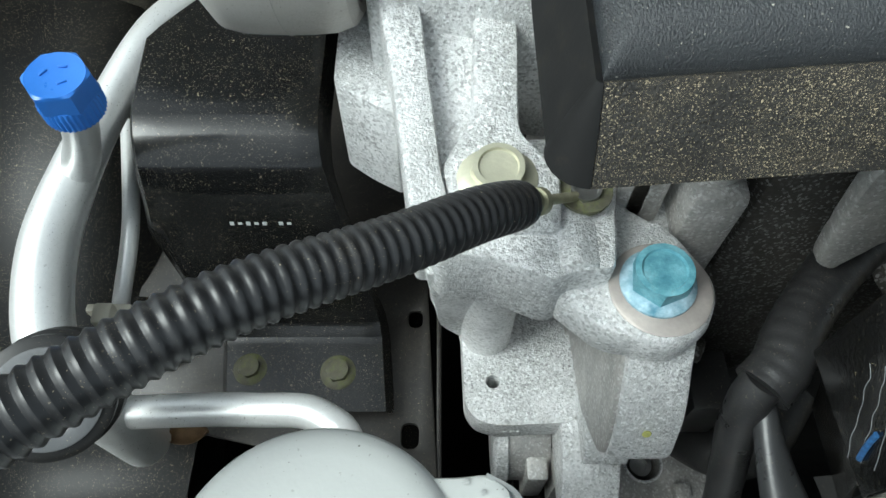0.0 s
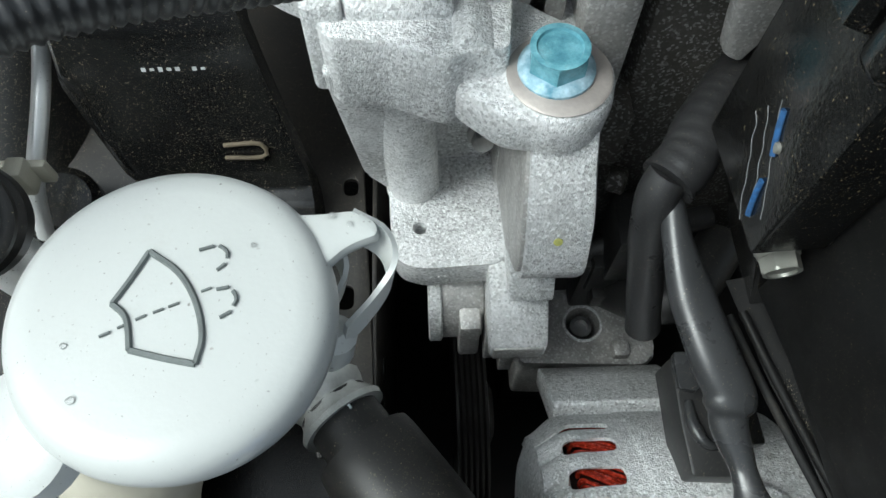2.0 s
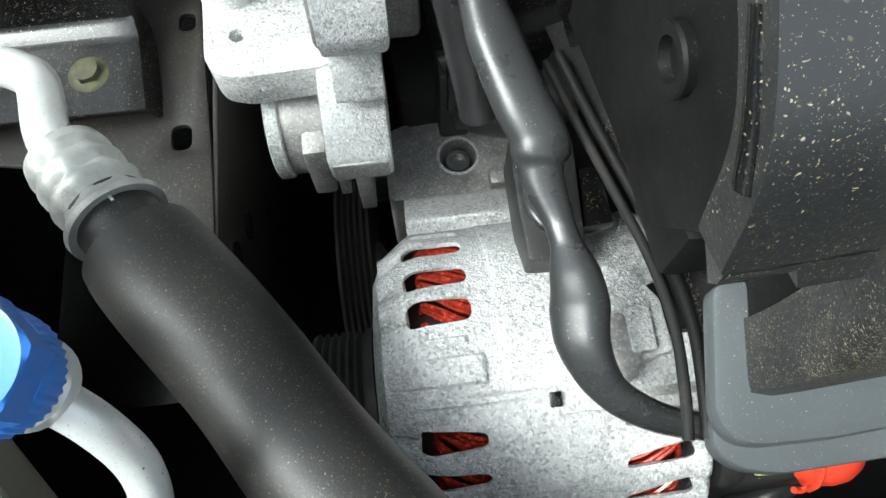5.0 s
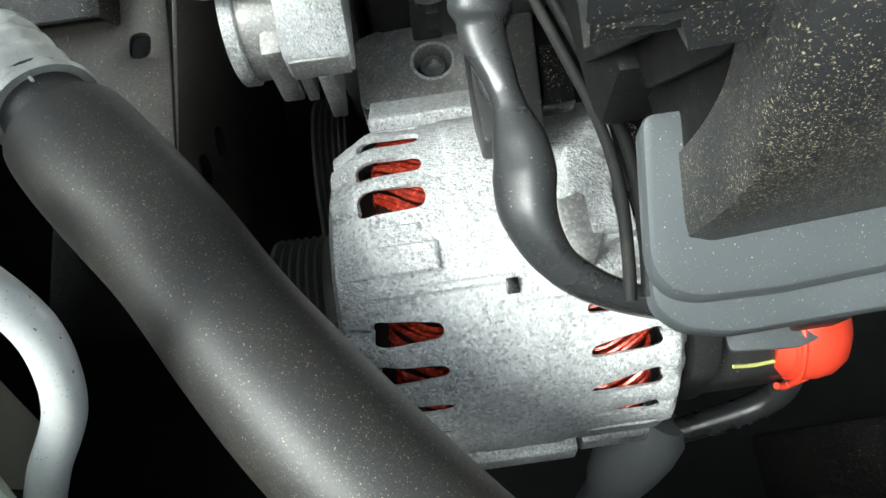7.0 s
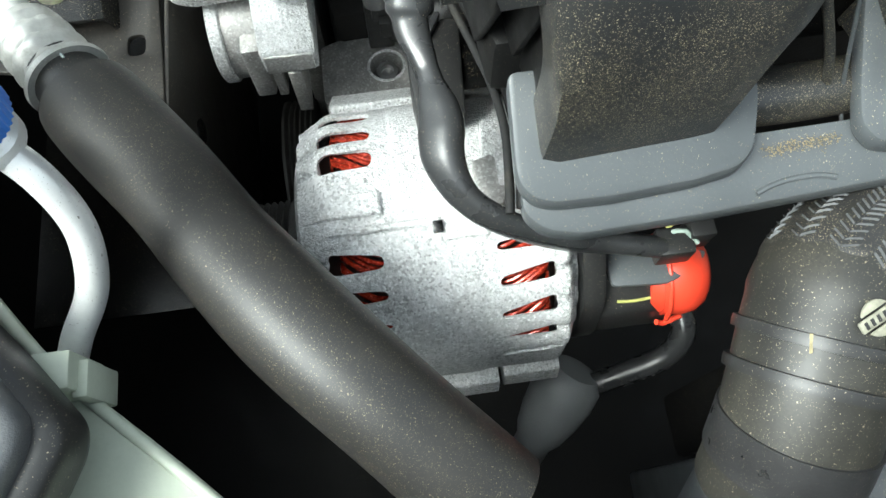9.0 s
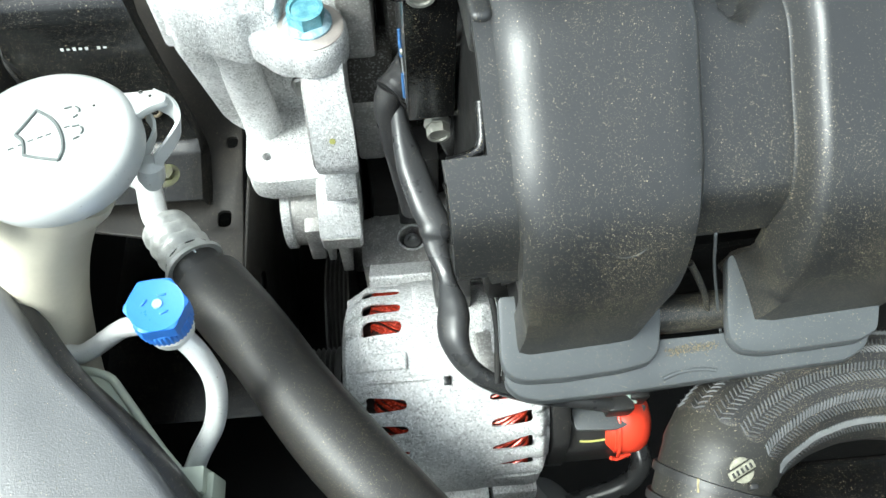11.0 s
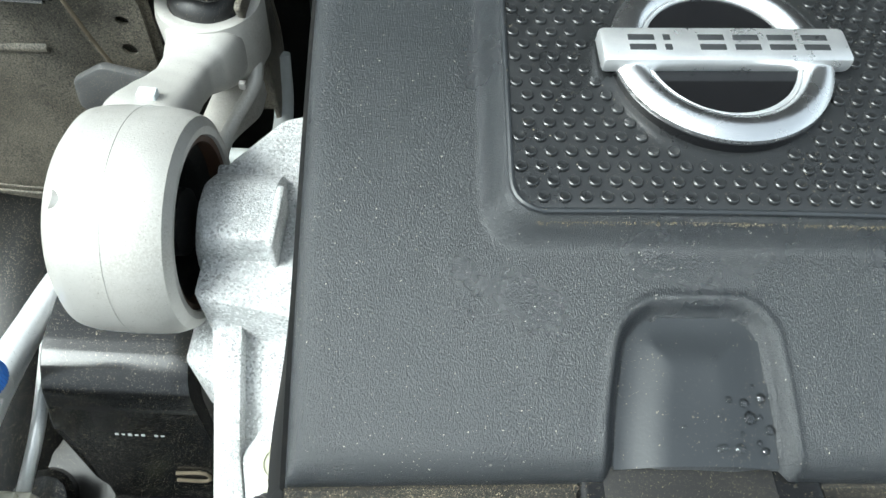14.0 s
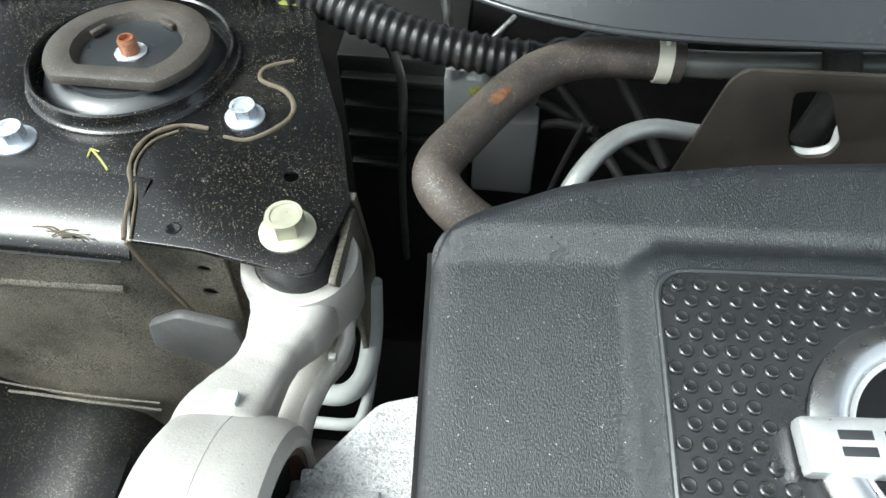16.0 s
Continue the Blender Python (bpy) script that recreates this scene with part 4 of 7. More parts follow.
part("side_web", prism(rounded([(-0.070, 0.285), (-0.038, 0.288), (-0.0455, 0.312), (-0.0485, 0.335), (-0.0435, 0.355), (-0.030, 0.378), (-0.030, 0.40), (-0.06, 0.40)], 0.006), 0.848, 0.8660, soft=0.004), CAST_SMOOTH, arm)
part("side_rib", tube([(-0.038, 0.292, 0.868), (-0.0420, 0.312, 0.866), (-0.0440, 0.333, 0.866), (-0.0400, 0.352, 0.870), (-0.0300, 0.374, 0.880), (-0.030, 0.39, 0.888)], 0.0046, 14, 0.003), CAST_SMOOTH, arm)
for q in ((-0.0480, -0.0430, 0.309, 0.312, 0.905, 0.909), (-0.0395, -0.0350, 0.3795, 0.3845, 0.910, 0.916), (-0.0335, -0.029, 0.356, 0.360, 0.893, 0.898)):
    part("rib_nub", block(*q, 0.0012), CAST_SMOOTH, arm)
CC = (-0.0545, 0.4000)
part("collar", lathe([(0.018, -0.045), (0.028, -0.044), (0.0315, -0.038), (0.0325, -0.006), (0.0312, 0.0), (0.0280, 0.001), (0.0240, 0.0), (0.0235, -0.03)], Matrix.Translation((*CC, 0.924)), 52), CAST_SMOOTH, arm)
part("collar_rubber", lathe([(0.0234, -0.03), (0.0234, 0.003), (0.021, 0.007), (0.013, 0.0135), (0.006, 0.0148), (0, 0.0148)], Matrix.Translation((*CC, 0.924)), 48), RUBBER, arm)
hz = thing("heater_return_pipe", (-0.02, 0.38, 0.79), "pale grey bent metal pipe behind the torque arm", "pipe")
part("upper_bend", tube([(-0.030, 0.445, 0.845), (-0.029, 0.428, 0.812), (-0.030, 0.402, 0.800), (-0.040, 0.386, 0.798), (-0.060, 0.384, 0.798), (-0.095, 0.384, 0.798)], 0.0072, 18), GREY_PLASTIC, hz)
part("lower_bend", tube([(-0.027, 0.438, 0.820), (-0.0265, 0.400, 0.795), (-0.0275, 0.374, 0.793), (-0.034, 0.367, 0.793), (-0.060, 0.366, 0.793), (-0.095, 0.366, 0.793)], 0.0040, 14), GREY_PLASTIC, hz)

# ---- engine cover ----
cov = thing("engine_cover", (0.21, 0.26, 0.86), "grained black plastic engine cover with a studded badge panel", "engine cover")
CV = Matrix.Translation((0.036, 0.115, 0)) @ Matrix.Rotation(radians(2.6), 4, "Z")
UW, VB = 0.352, 0.312
def left_edge(v):
    return 0.0012 - 0.0045 * v / 0.26
def back_edge(u):
    return table(u, (-0.004, 0.2440), (-0.001, 0.2520), (0.0018, 0.2590), (0.005, 0.2640), (0.011, 0.2695), (0.018, 0.2735), (0.036, 0.2805), (0.054, 0.2880), (0.082, 0.2945), (0.135, 0.3025), (0.205, 0.3080), (0.36, 0.3095))
def scallop(u, v, c0, c1, c2, c3):
    """How far inside the recess: c0..c1 at the front edge, c2..c3 at its closed end."""
    k = min(1.0, max(0.0, v / 0.0635))
    lo, hi = c0 + (c2 - c0) * k ** 1.6, c1 + (c3 - c1) * k ** 1.6
    d = min(u - lo, hi - u, 0.0640 - v)
    if v > 0.047:
        for cx, sg in ((lo, 1), (hi, -1)):
            qx, qy = 0.016 - sg * (u - cx), 0.016 - (0.0640 - v)
            if qx > 0 and qy > 0:
                d = min(d, 0.016 - math.hypot(qx, qy))
    return d
def cover_z(u, v):
    z = 0.9385 + 0.27 * v - 0.36 * v * v + 0.006 * (1 - ((u - 0.185) / 0.185) ** 2)
    pu, pv = min(u - 0.0735, 0.3035 - u), min(v - 0.0835, (0.2585 - v) * 0.8)
    d = min(pu, pv)
    if pu < 0.020 and pv < 0.020:
        d = 0.020 - math.hypot(0.020 - pu, 0.020 - pv)
    z += 0.0125 * ease(0.0, 0.0125, d) * (1.0 - 0.45 * ease(0.235, 0.262, v)) + 0.0068 * ease(0.245, 0.262, v)
    for c in ((0.118, 0.190, 0.1305, 0.1885), (0.230, 0.316, 0.262, 0.310)):
        s = scallop(u, v, *c)
        z -= 0.0072 * ease(0.0, 0.0042, s) - 0.0012 * ease(-0.004, -0.001, s) * ease(0.002, -0.001, s)
        z += 0.0032 * ease(0.006, 0.026, s)
    return z
def cover_at(u, v):
    """u from 0 to 1 across, v from 0 to 1 back."""
    vv = v * back_edge(u * UW)
    uu = left_edge(vv) + u * (UW - left_edge(vv))
    d = min((uu - left_edge(vv)), vv, back_edge(uu) - vv, UW - uu)
    fil = 0.010 * (1 - math.sqrt(max(0.0, 1 - (1 - min(1, d / 0.012)) ** 2)))
    return CV @ Vector((uu, vv, cover_z(uu, vv) - fil))
edge = [0, 0.001, 0.003, 0.007, 0.012, 0.018, 0.025]
us = edge + span(0.036, 0.965, 210) + [1 - e for e in edge[::-1]]
vs = edge + span(0.036, 0.965, 160) + [1 - e for e in edge[::-1]]
part("shell", sheet(cover_at, us, vs, 0.0025), COVER, cov, crease=60)
def skirt(rows):
    """A wall hung from the cover's edge: rows of (u, v, outward x, outward y, drop, flare)."""
    def f(k, j):
        u, v, ox, oy, low, flare = rows[k]
        return cover_at(u, v) + Vector((ox * flare * j, oy * flare * j, -low * (j * 0.75 + 0.25 * j * j)))
    return sheet(f, list(range(len(rows))), span(0, 1, 6), 0.002)
front = [(u, 0, 0.0, -1.0, 0.0240 - 0.0180 * ease(0.300, 0.318, u), 0.0125 - 0.0105 * ease(0.300, 0.318, u)) for u in span(0, 1, 200)]
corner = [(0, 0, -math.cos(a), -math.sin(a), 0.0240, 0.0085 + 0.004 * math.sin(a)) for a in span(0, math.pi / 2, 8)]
part("front_skirt", skirt(front), COVER_DUST, cov, "dust-caked front edge", 60)
# Same plastic as the shell; the darker black puts the side's shade into colour.
part("left_skirt", skirt([(0, v, -1.0, 0.0, 0.024 + 0.010 * ease(0.05, 0.3, v), 0.0085 - 0.0070 * ease(0.05, 0.5, v)) for v in span(1, 0.001, 60)] + corner), TYRE_BLACK, cov, "side of the cover with its shade in a darker black", 60)
part("back_skirt", sheet(lambda k, j: cover_at(k, 1.0) + Vector((0, 0.003 * j, -0.03 * j)), span(0, 1, 60), span(0, 1, 4), 0.002), COVER, cov)
part("right_skirt", sheet(lambda k, j: cover_at(1.0, k) + Vector((0.003 * j, 0, -0.03 * j)), span(0, 1, 40), span(0, 1, 4), 0.002), COVER, cov)
for c in ((0.118, 0.190, 0.1305, 0.1885), (0.230, 0.316, 0.262, 0.310)):
    part("scallop_face", sheet(lambda u, v: CV @ Vector((u, v, cover_z(u, v) + 0.0005)), span(c[0] - 0.002, c[1] + 0.002, 90), span(0.004, 0.0630, 40), 0, lambda u, v: scallop(u, v, *c) < 0.0046), COVER_GLOSS, cov, "smooth recessed face")
# studded panel: an inlay with a raised bead and rows of round studs
P0, P1, Q0, Q1 = 0.0860, 0.2840, 0.0938, 0.2350
BC = (0.1803, 0.1685)
def lay(u, v, h=0.0):
    return CV @ Vector((u, v, cover_z(u, v) + h))
bead = rounded([(P0, Q0), (P1, Q0), (P1, Q1), (P0, Q1)], 0.014, 8)
line = []
for i, p in enumerate(bead):
    q = bead[(i + 1) % len(bead)]
    line += [lay(p[0] + (q[0] - p[0]) * k / 6, p[1] + (q[1] - p[1]) * k / 6, 0.0004) for k in range(6)]
part("panel_bead", tube(line + line[:2], 0.0014, 8, 0.003, True, 2), COVER_GLOSS, cov)
def in_inset(u, v):
    pu, pv = min(u - P0, P1 - u) - 0.001, min(v - Q0, Q1 - v) - 0.001
    if pu < 0.013 and pv < 0.013:
        return math.hypot(0.013 - pu, 0.013 - pv) < 0.013
    return pu > 0 and pv > 0
pad = sheet(lambda u, v: lay(u, v, 0.0006), span(P0, P1, 60), span(Q0, Q1, 50), 0, lambda u, v: not in_inset(u, v))
stud = []
row = 0
vv = Q0 + 0.0052
while vv < Q1 - 0.002:
    uu = P0 + 0.004 + (0.0042 if row % 2 else 0)
    while uu < P1 - 0.003:
        far = math.hypot((uu - BC[0]), (vv - BC[1]))
        bar = abs(uu - BC[0]) < 0.0595 and abs(vv - BC[1]) < 0.0150
        if in_inset(uu - 0.0015, vv) and in_inset(uu + 0.0015, vv) and far > 0.0530 and not bar:
            stud.append((uu, vv))
        uu += 0.0084
    vv += 0.0068
    row += 1
vlist, flist = [], []
for u, v in stud:
    c = lay(u, v, 0.0006)
    base = len(vlist)
    for r, h in ((0.0029, -0.0002), (0.0027, 0.0008), (0.0022, 0.0012), (0.0017, 0.0010)):
        vlist += [c + Vector((r * math.cos(a * math.pi / 7), r * math.sin(a * math.pi / 7), h)) for a in range(14)]
    for j in range(3):
        flist += [(base + 14 * j + a, base + 14 * j + (a + 1) % 14, base + 14 * j + 14 + (a + 1) % 14, base + 14 * j + 14 + a) for a in range(14)]
    flist.append(tuple(base + 42 + a for a in range(14)))
me = bpy.data.meshes.new("stud_rows")
me.from_pydata(vlist, [], flist)
bs = bmesh.new()
bs.from_mesh(me)
bpy.data.meshes.remove(me)
part("studs", bs, PAD, cov, "rows of small round studs", kind="stuff")
part("panel", pad, PAD, cov)
part("groove_dirt", grit([lay(P0 + 0.010 + (P1 - P0 - 0.014) * k / 12, Q0 - 0.0026, 0.0002) for k in range(13)], 900, 0.0007, 0.00032, 6), SAND, cov, "tan grit in the groove", kind="stuff")
# badge: chrome ring and bar over a gloss black disc
BM = CV @ Matrix.Translation((BC[0], BC[1], cover_z(*BC) + 0.001)) @ Matrix.Rotation(radians(5.0), 4, "X") @ Matrix.Rotation(radians(2.0), 4, "Z")
ROUND = BM @ Matrix.Diagonal((0.928, 0.928, 1, 1))
badge = part("badge", lathe([(0.0532, -0.004), (0.0532, 0.0008), (0.0525, 0.0014), (0, 0.0014)], ROUND, 80), BLACK_GLOSS, cov, "round badge with chrome ring and bar")
part("ring", lathe([(0.0385, 0.000), (0.0385, 0.003), (0.0400, 0.0048), (0.0425, 0.0060), (0.0460, 0.0062), (0.0500, 0.0050), (0.0526, 0.0028), (0.0530, 0.000)], ROUND, 80), CHROME, badge, "polished chrome ring")
part("inner_ring", lathe([(0.0362, 0.000), (0.0362, 0.0022), (0.0372, 0.0026), (0.0384, 0.0018), (0.0384, 0.000)], ROUND, 80), CHROME_DULL, badge)
part("bar", bevel(prism([(-0.0550, -0.0105), (0.0550, -0.0105), (0.0550, 0.0095), (-0.0550, 0.0095)], 0.0, 0.0086, BM, 0), 0.0026), CHROME_DULL, badge, "flat chrome bar with dark inlaid shapes")
for i in range(6):
    x0 = -0.0430 + i * 0.0153
    for y0 in (-0.0048, 0.0008):
        part("inlay", block(x0, x0 + (0.0032 if i == 1 else 0.0115), y0, y0 + 0.0034, 0.0082, 0.0088, 0.0003, BM), INLAY, badge)

# ---- intake manifold ----
man = thing("intake_manifold", (0.26, 0.0, 0.77), "dusty black plastic intake manifold with bulging runners", "intake manifold")
RUN = ((0.0, 0.040, 0.915), (0.06, 0.034, 0.924), (0.14, 0.020, 0.931), (0.28, -0.006, 0.9275), (0.42, -0.030, 0.912), (0.55, -0.0535, 0.8945), (0.66, -0.0690, 0.8725), (0.77, -0.0775, 0.843), (0.88, -0.0770, 0.812), (1.0, -0.0745, 0.784))
curve = crom([(0, r[1], r[2]) for r in RUN], 10)
def run_pt(s):
    k = s * (len(curve) - 1)
    i = min(int(k), len(curve) - 2)
    p = curve[i].lerp(curve[i + 1], k - i)
    t = (curve[i + 1] - curve[i]).normalized()
    return p, Vector((0, t.z, -t.y))
def run_at(x, s):
    p, nrm = run_pt(s)
    dip = 0.016 * (1 - math.sqrt(max(0, 1 - (1 - min(1.0, (x - 0.156) / 0.016)) ** 2)))
    wide = 0.008 * ease(0.72, 1.0, s)   # the gap between two runners widens downwards
    valley = ease(0.2300 - 0.006 * s, 0.2370 - 0.006 * s, x) * ease(0.2800 + wide, 0.2725 + wide, x)
    dip += valley * (0.012 * ease(0.05, 0.25, s) + 0.008 * ease(0.60, 0.74, s) + 0.012 * ease(0.76, 0.95, s))
    dip += 0.0095 * ease(1.0, 0.60, ((x - 0.2545) / 0.0150) ** 2 + (max(0.0, s - 0.13) / 0.215) ** 2)
    dip += 0.030 * ease(0.350, 0.366, x)
    dip += (0.0022 * math.exp(-((s - 0.185) / 0.013) ** 2) - 0.0016 * math.exp(-((s - 0.135) / 0.03) ** 2)) * ease(0.232, 0.222, x)
    far = ease(0.10, 0.0, s) * 0.006
    q = p - nrm * (dip + far)
    q.x = x + max(0.0, 0.163 + 0.0055 * ease(0.72, 0.90, s) - x) * ease(0.56, 0.66, s)   # the lower half is set in behind the flange
    return ENG @ q
xs = [0.156, 0.1563, 0.157, 0.1583, 0.160, 0.163, 0.167, 0.172] + span(0.18, 0.227, 8) + span(0.2290, 0.2400, 10) + span(0.242, 0.268, 10) + span(0.270, 0.282, 10) + span(0.287, 0.345, 8) + span(0.349, 0.368, 10) + span(0.38, 0.42, 3)
part("runner_shell", sheet(run_at, xs, span(0, 0.3, 60) + span(0.312, 1, 50), 0.0025, lambda x, s: 0.2335 < x < 0.2710 + 0.008 * ease(0.72, 1.0, s) and s > 0.725), MANIFOLD, man, crease=50)
part("side_flange", sheet(lambda x, s: ENG @ ((lambda p, n: Vector((x, p.y - n.y * 0.0095, p.z - n.z * 0.0095)))(*run_pt(s))), span(0.1500, 0.166, 4), span(0.02, 0.52, 34), 0.004), MANIFOLD, man, "edge flange beside the runner")
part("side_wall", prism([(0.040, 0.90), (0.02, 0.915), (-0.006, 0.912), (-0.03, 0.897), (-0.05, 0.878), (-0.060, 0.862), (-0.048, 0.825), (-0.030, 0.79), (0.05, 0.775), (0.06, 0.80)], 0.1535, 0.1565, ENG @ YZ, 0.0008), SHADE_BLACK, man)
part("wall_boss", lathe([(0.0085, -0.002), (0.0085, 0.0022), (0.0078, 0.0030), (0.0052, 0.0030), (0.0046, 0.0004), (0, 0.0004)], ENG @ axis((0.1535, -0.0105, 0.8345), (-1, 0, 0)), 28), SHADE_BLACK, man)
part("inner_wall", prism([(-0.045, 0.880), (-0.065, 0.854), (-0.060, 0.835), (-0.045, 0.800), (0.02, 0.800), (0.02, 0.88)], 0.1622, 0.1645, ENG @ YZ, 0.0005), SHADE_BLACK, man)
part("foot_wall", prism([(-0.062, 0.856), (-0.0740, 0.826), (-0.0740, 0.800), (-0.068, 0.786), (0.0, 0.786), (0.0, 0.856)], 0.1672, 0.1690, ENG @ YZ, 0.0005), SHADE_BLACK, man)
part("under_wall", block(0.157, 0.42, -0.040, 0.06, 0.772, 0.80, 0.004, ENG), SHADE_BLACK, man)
def flange_at(off):
    """The runner's own curve, set back by off."""
    return lambda x, s: ENG @ ((lambda p, n: Vector((x, p.y - n.y * off, p.z - n.z * off)))(*run_pt(s)))
def wing_x(s):
    return table(s, (0.0, 0.1330), (0.5, 0.1335), (0.708, 0.1350), (0.716, 0.1375), (0.722, 0.1480), (0.78, 0.1535), (0.93, 0.1575), (1.0, 0.1600))
def wing_at(x, s):
    return flange_at(0.0125 + 0.0050 * ease(0.58, 0.72, s))(x, s)
part("side_pocket", sheet(lambda u, s: wing_at(wing_x(s) + u * (0.1662 - wing_x(s)), s), [0, 0.02, 0.06] + span(0.15, 1, 6), span(0.495, 0.705, 20) + span(0.708, 0.730, 12) + [0.735, 0.742], 0.009), MANIFOLD, man)
rim_at = flange_at(0.0085)
part("pocket_rim", tube([rim_at(x, s) for x, s in ((0.1350, 0.500), (0.1400, 0.497), (0.1465, 0.490), (0.1490, 0.478), (0.1496, 0.455), (0.1500, 0.42))], 0.0024, 12), GREASY, man, "raised rim round the bolt pocket")
part("edge_slot", tube([rim_at(x, s) for x, s in ((0.1362, 0.530), (0.1362, 0.59), (0.1362, 0.64))], 0.0030, 10), GREASY, man)
# top rail with its split line
railp = rounded([(0.1205, 0.0405), (0.43, 0.0405), (0.43, 0.0545), (0.1205, 0.0530)], 0.006, 6)
part("lower_rail", prism(railp, 0.903, 0.9325, ENG, 0.0032, (), 3), GREASY, man)
BACK = [(0.42, 0.0800), (0.32, 0.0790), (0.300, 0.0765), (0.2810, 0.0760), (0.2671, 0.0795), (0.2512, 0.0815), (0.2390, 0.0795), (0.2285, 0.0730), (0.2196, 0.0705), (0.1978, 0.0706), (0.1808, 0.0703), (0.1639, 0.0695), (0.1560, 0.0715), (0.1480, 0.0785), (0.1354, 0.0770), (0.1250, 0.0752), (0.1205, 0.0700)]
def pocket(x0, x1, y0, y1):
    return rounded([(x0, y0), (x1, y0), (x1, y1), (x0, y1)], 0.0018, 3)
part("upper_rail", prism([(0.1205, 0.0585), (0.1240, 0.0555), (0.42, 0.0565)] + BACK, 0.905, 0.9395, ENG, 0.0013,
     [rounded([(0.1430, 0.0615), (0.1605, 0.0600), (0.1605, 0.0668), (0.1545, 0.0680), (0.1480, 0.0735), (0.1420, 0.0730)], 0.002, 3), pocket(0.1640, 0.1785, 0.0603, 0.0665), pocket(0.1828, 0.1982, 0.0605, 0.0667), pocket(0.2020, 0.2175, 0.0605, 0.0668),
      rounded([(0.2212, 0.0610), (0.2740, 0.0610), (0.2740, 0.0735), (0.2512, 0.0775), (0.2400, 0.0755), (0.2300, 0.0690), (0.2212, 0.0670)], 0.003, 3), pocket(0.2790, 0.3150, 0.0615, 0.0715), pocket(0.3190, 0.3700, 0.0615, 0.0745)]), GREASY, man)
part("pocket_floor", block(0.130, 0.40, 0.0590, 0.0690, 0.9240, 0.9300, 0.001, ENG), GREASY, man)
part("rail_ridge", tube([ENG @ Vector((x, y - 0.0012, 0.9393)) for x, y in BACK[1:-1]], 0.0012, 10, 0.002), GREASY, man, "raised glossy ridge behind the pockets")
for x in (0.1622, 0.1807, 0.2002, 0.2195, 0.2765):
    part("pocket_wall_ridge", tube([ENG @ Vector((x, 0.0600, 0.9392)), ENG @ Vector((x, 0.0635, 0.9396)), ENG @ Vector((x, 0.0680, 0.9393))], 0.0008, 8), GREASY, man)
# Paler grey bars paint the glints along the pocket floors.
for x0, x1 in ((0.1655, 0.1765), (0.1845, 0.1965), (0.2040, 0.2155)):
    part("floor_glint", block(x0, x1, 0.0606, 0.0622, 0.9290, 0.9355, 0.0006, ENG), MANIFOLD_RIM, man)
part("groove_floor", block(0.150, 0.240, 0.0690, 0.0800, 0.922, 0.9385, 0.0005, ENG), GREASY, man)
part("rail_web", block(0.135, 0.43, 0.072, 0.128, 0.885, 0.9060, 0.002, ENG), GREASY, man)
part("shoulder", lathe([(0.0100, 0), (0.0095, 0.012), (0.0075, 0.0155), (0, 0.016)], ENG @ axis((0.2480, 0.0675, 0.9170)), 28), GREASY, man)
# Black strip set into the split between the two rails.
part("split_line_strip", block(0.13, 0.43, 0.0538, 0.0562, 0.915, 0.9260, 0.0002, ENG), RUBBER, man)
part("ledge", prism(rounded([(0.1495, 0.0405), (0.1495, 0.004), (0.158, 0.004), (0.1590, 0.022), (0.166, 0.0300), (0.240, 0.0300), (0.244, 0.0405)], 0.005, 6), 0.908, 0.9275, ENG, 0.0035, (), 3), MANIFOLD, man)
part("ledge_dirt", grit([ENG @ Vector(p) for p in ((0.160, 0.0265, 0.9262), (0.185, 0.0285, 0.9272), (0.215, 0.0288, 0.9272), (0.240, 0.0300, 0.9262))], 1100, 0.0011, 0.00036, 5), SAND, man, "yellow-brown dirt along the ledge", kind="stuff")
plug_plan = rounded([(0.1490, 0.150), (0.1490, 0.0905), (0.1525, 0.0828), (0.1620, 0.0782), (0.1925, 0.0772), (0.2259, 0.0800), (0.2390, 0.0838), (0.2430, 0.0922), (0.2430, 0.150)], 0.008, 6)
part("port_plug", prism(plug_plan, 0.900, 0.9360, ENG, 0.0040, (), 4), GREASY, man, "smooth black port below the cover's recess")
part("plug_crown", sheet(lambda u, v: ENG @ Vector((u, v + 0.06 * (0.19 - u), 0.9354 + 0.0032 * (1 - ((u - 0.191) / 0.036) ** 2) * ease(0.0890, 0.0940, v))), span(0.1580, 0.2240, 24), span(0.0890, 0.150, 16), 0.0015), HOSE, man, "dusty raised crown of the port")
part("plug_dirt", grit([ENG @ Vector((0.1520 + 0.0066 * k, 0.0742 + 0.0006 * math.sin(2.1 * k) + 0.0042 * ease(3.0, 0.0, k) + 0.0030 * ease(9.5, 12.0, k), 0.9388)) for k in range(13)], 1300, 0.0015, 0.00033, 3), SAND, man, "tan grit in the groove below the port", kind="stuff")
part("rail_dirt", grit([ENG @ Vector((0.1350 + 0.02 * k, 0.0568 + 0.0004 * math.sin(1.7 * k), 0.9397)) for k in range(13)], 420, 0.0009, 0.00028, 13), SAND, man, "thin line of tan grit on the rail", kind="stuff")
part("next_plug", lathe([(0.045, -0.03), (0.045, 0.0), (0.042, 0.002), (0, 0.003)], ENG @ axis((0.325, 0.118, 0.928)), 48), GREASY, man)
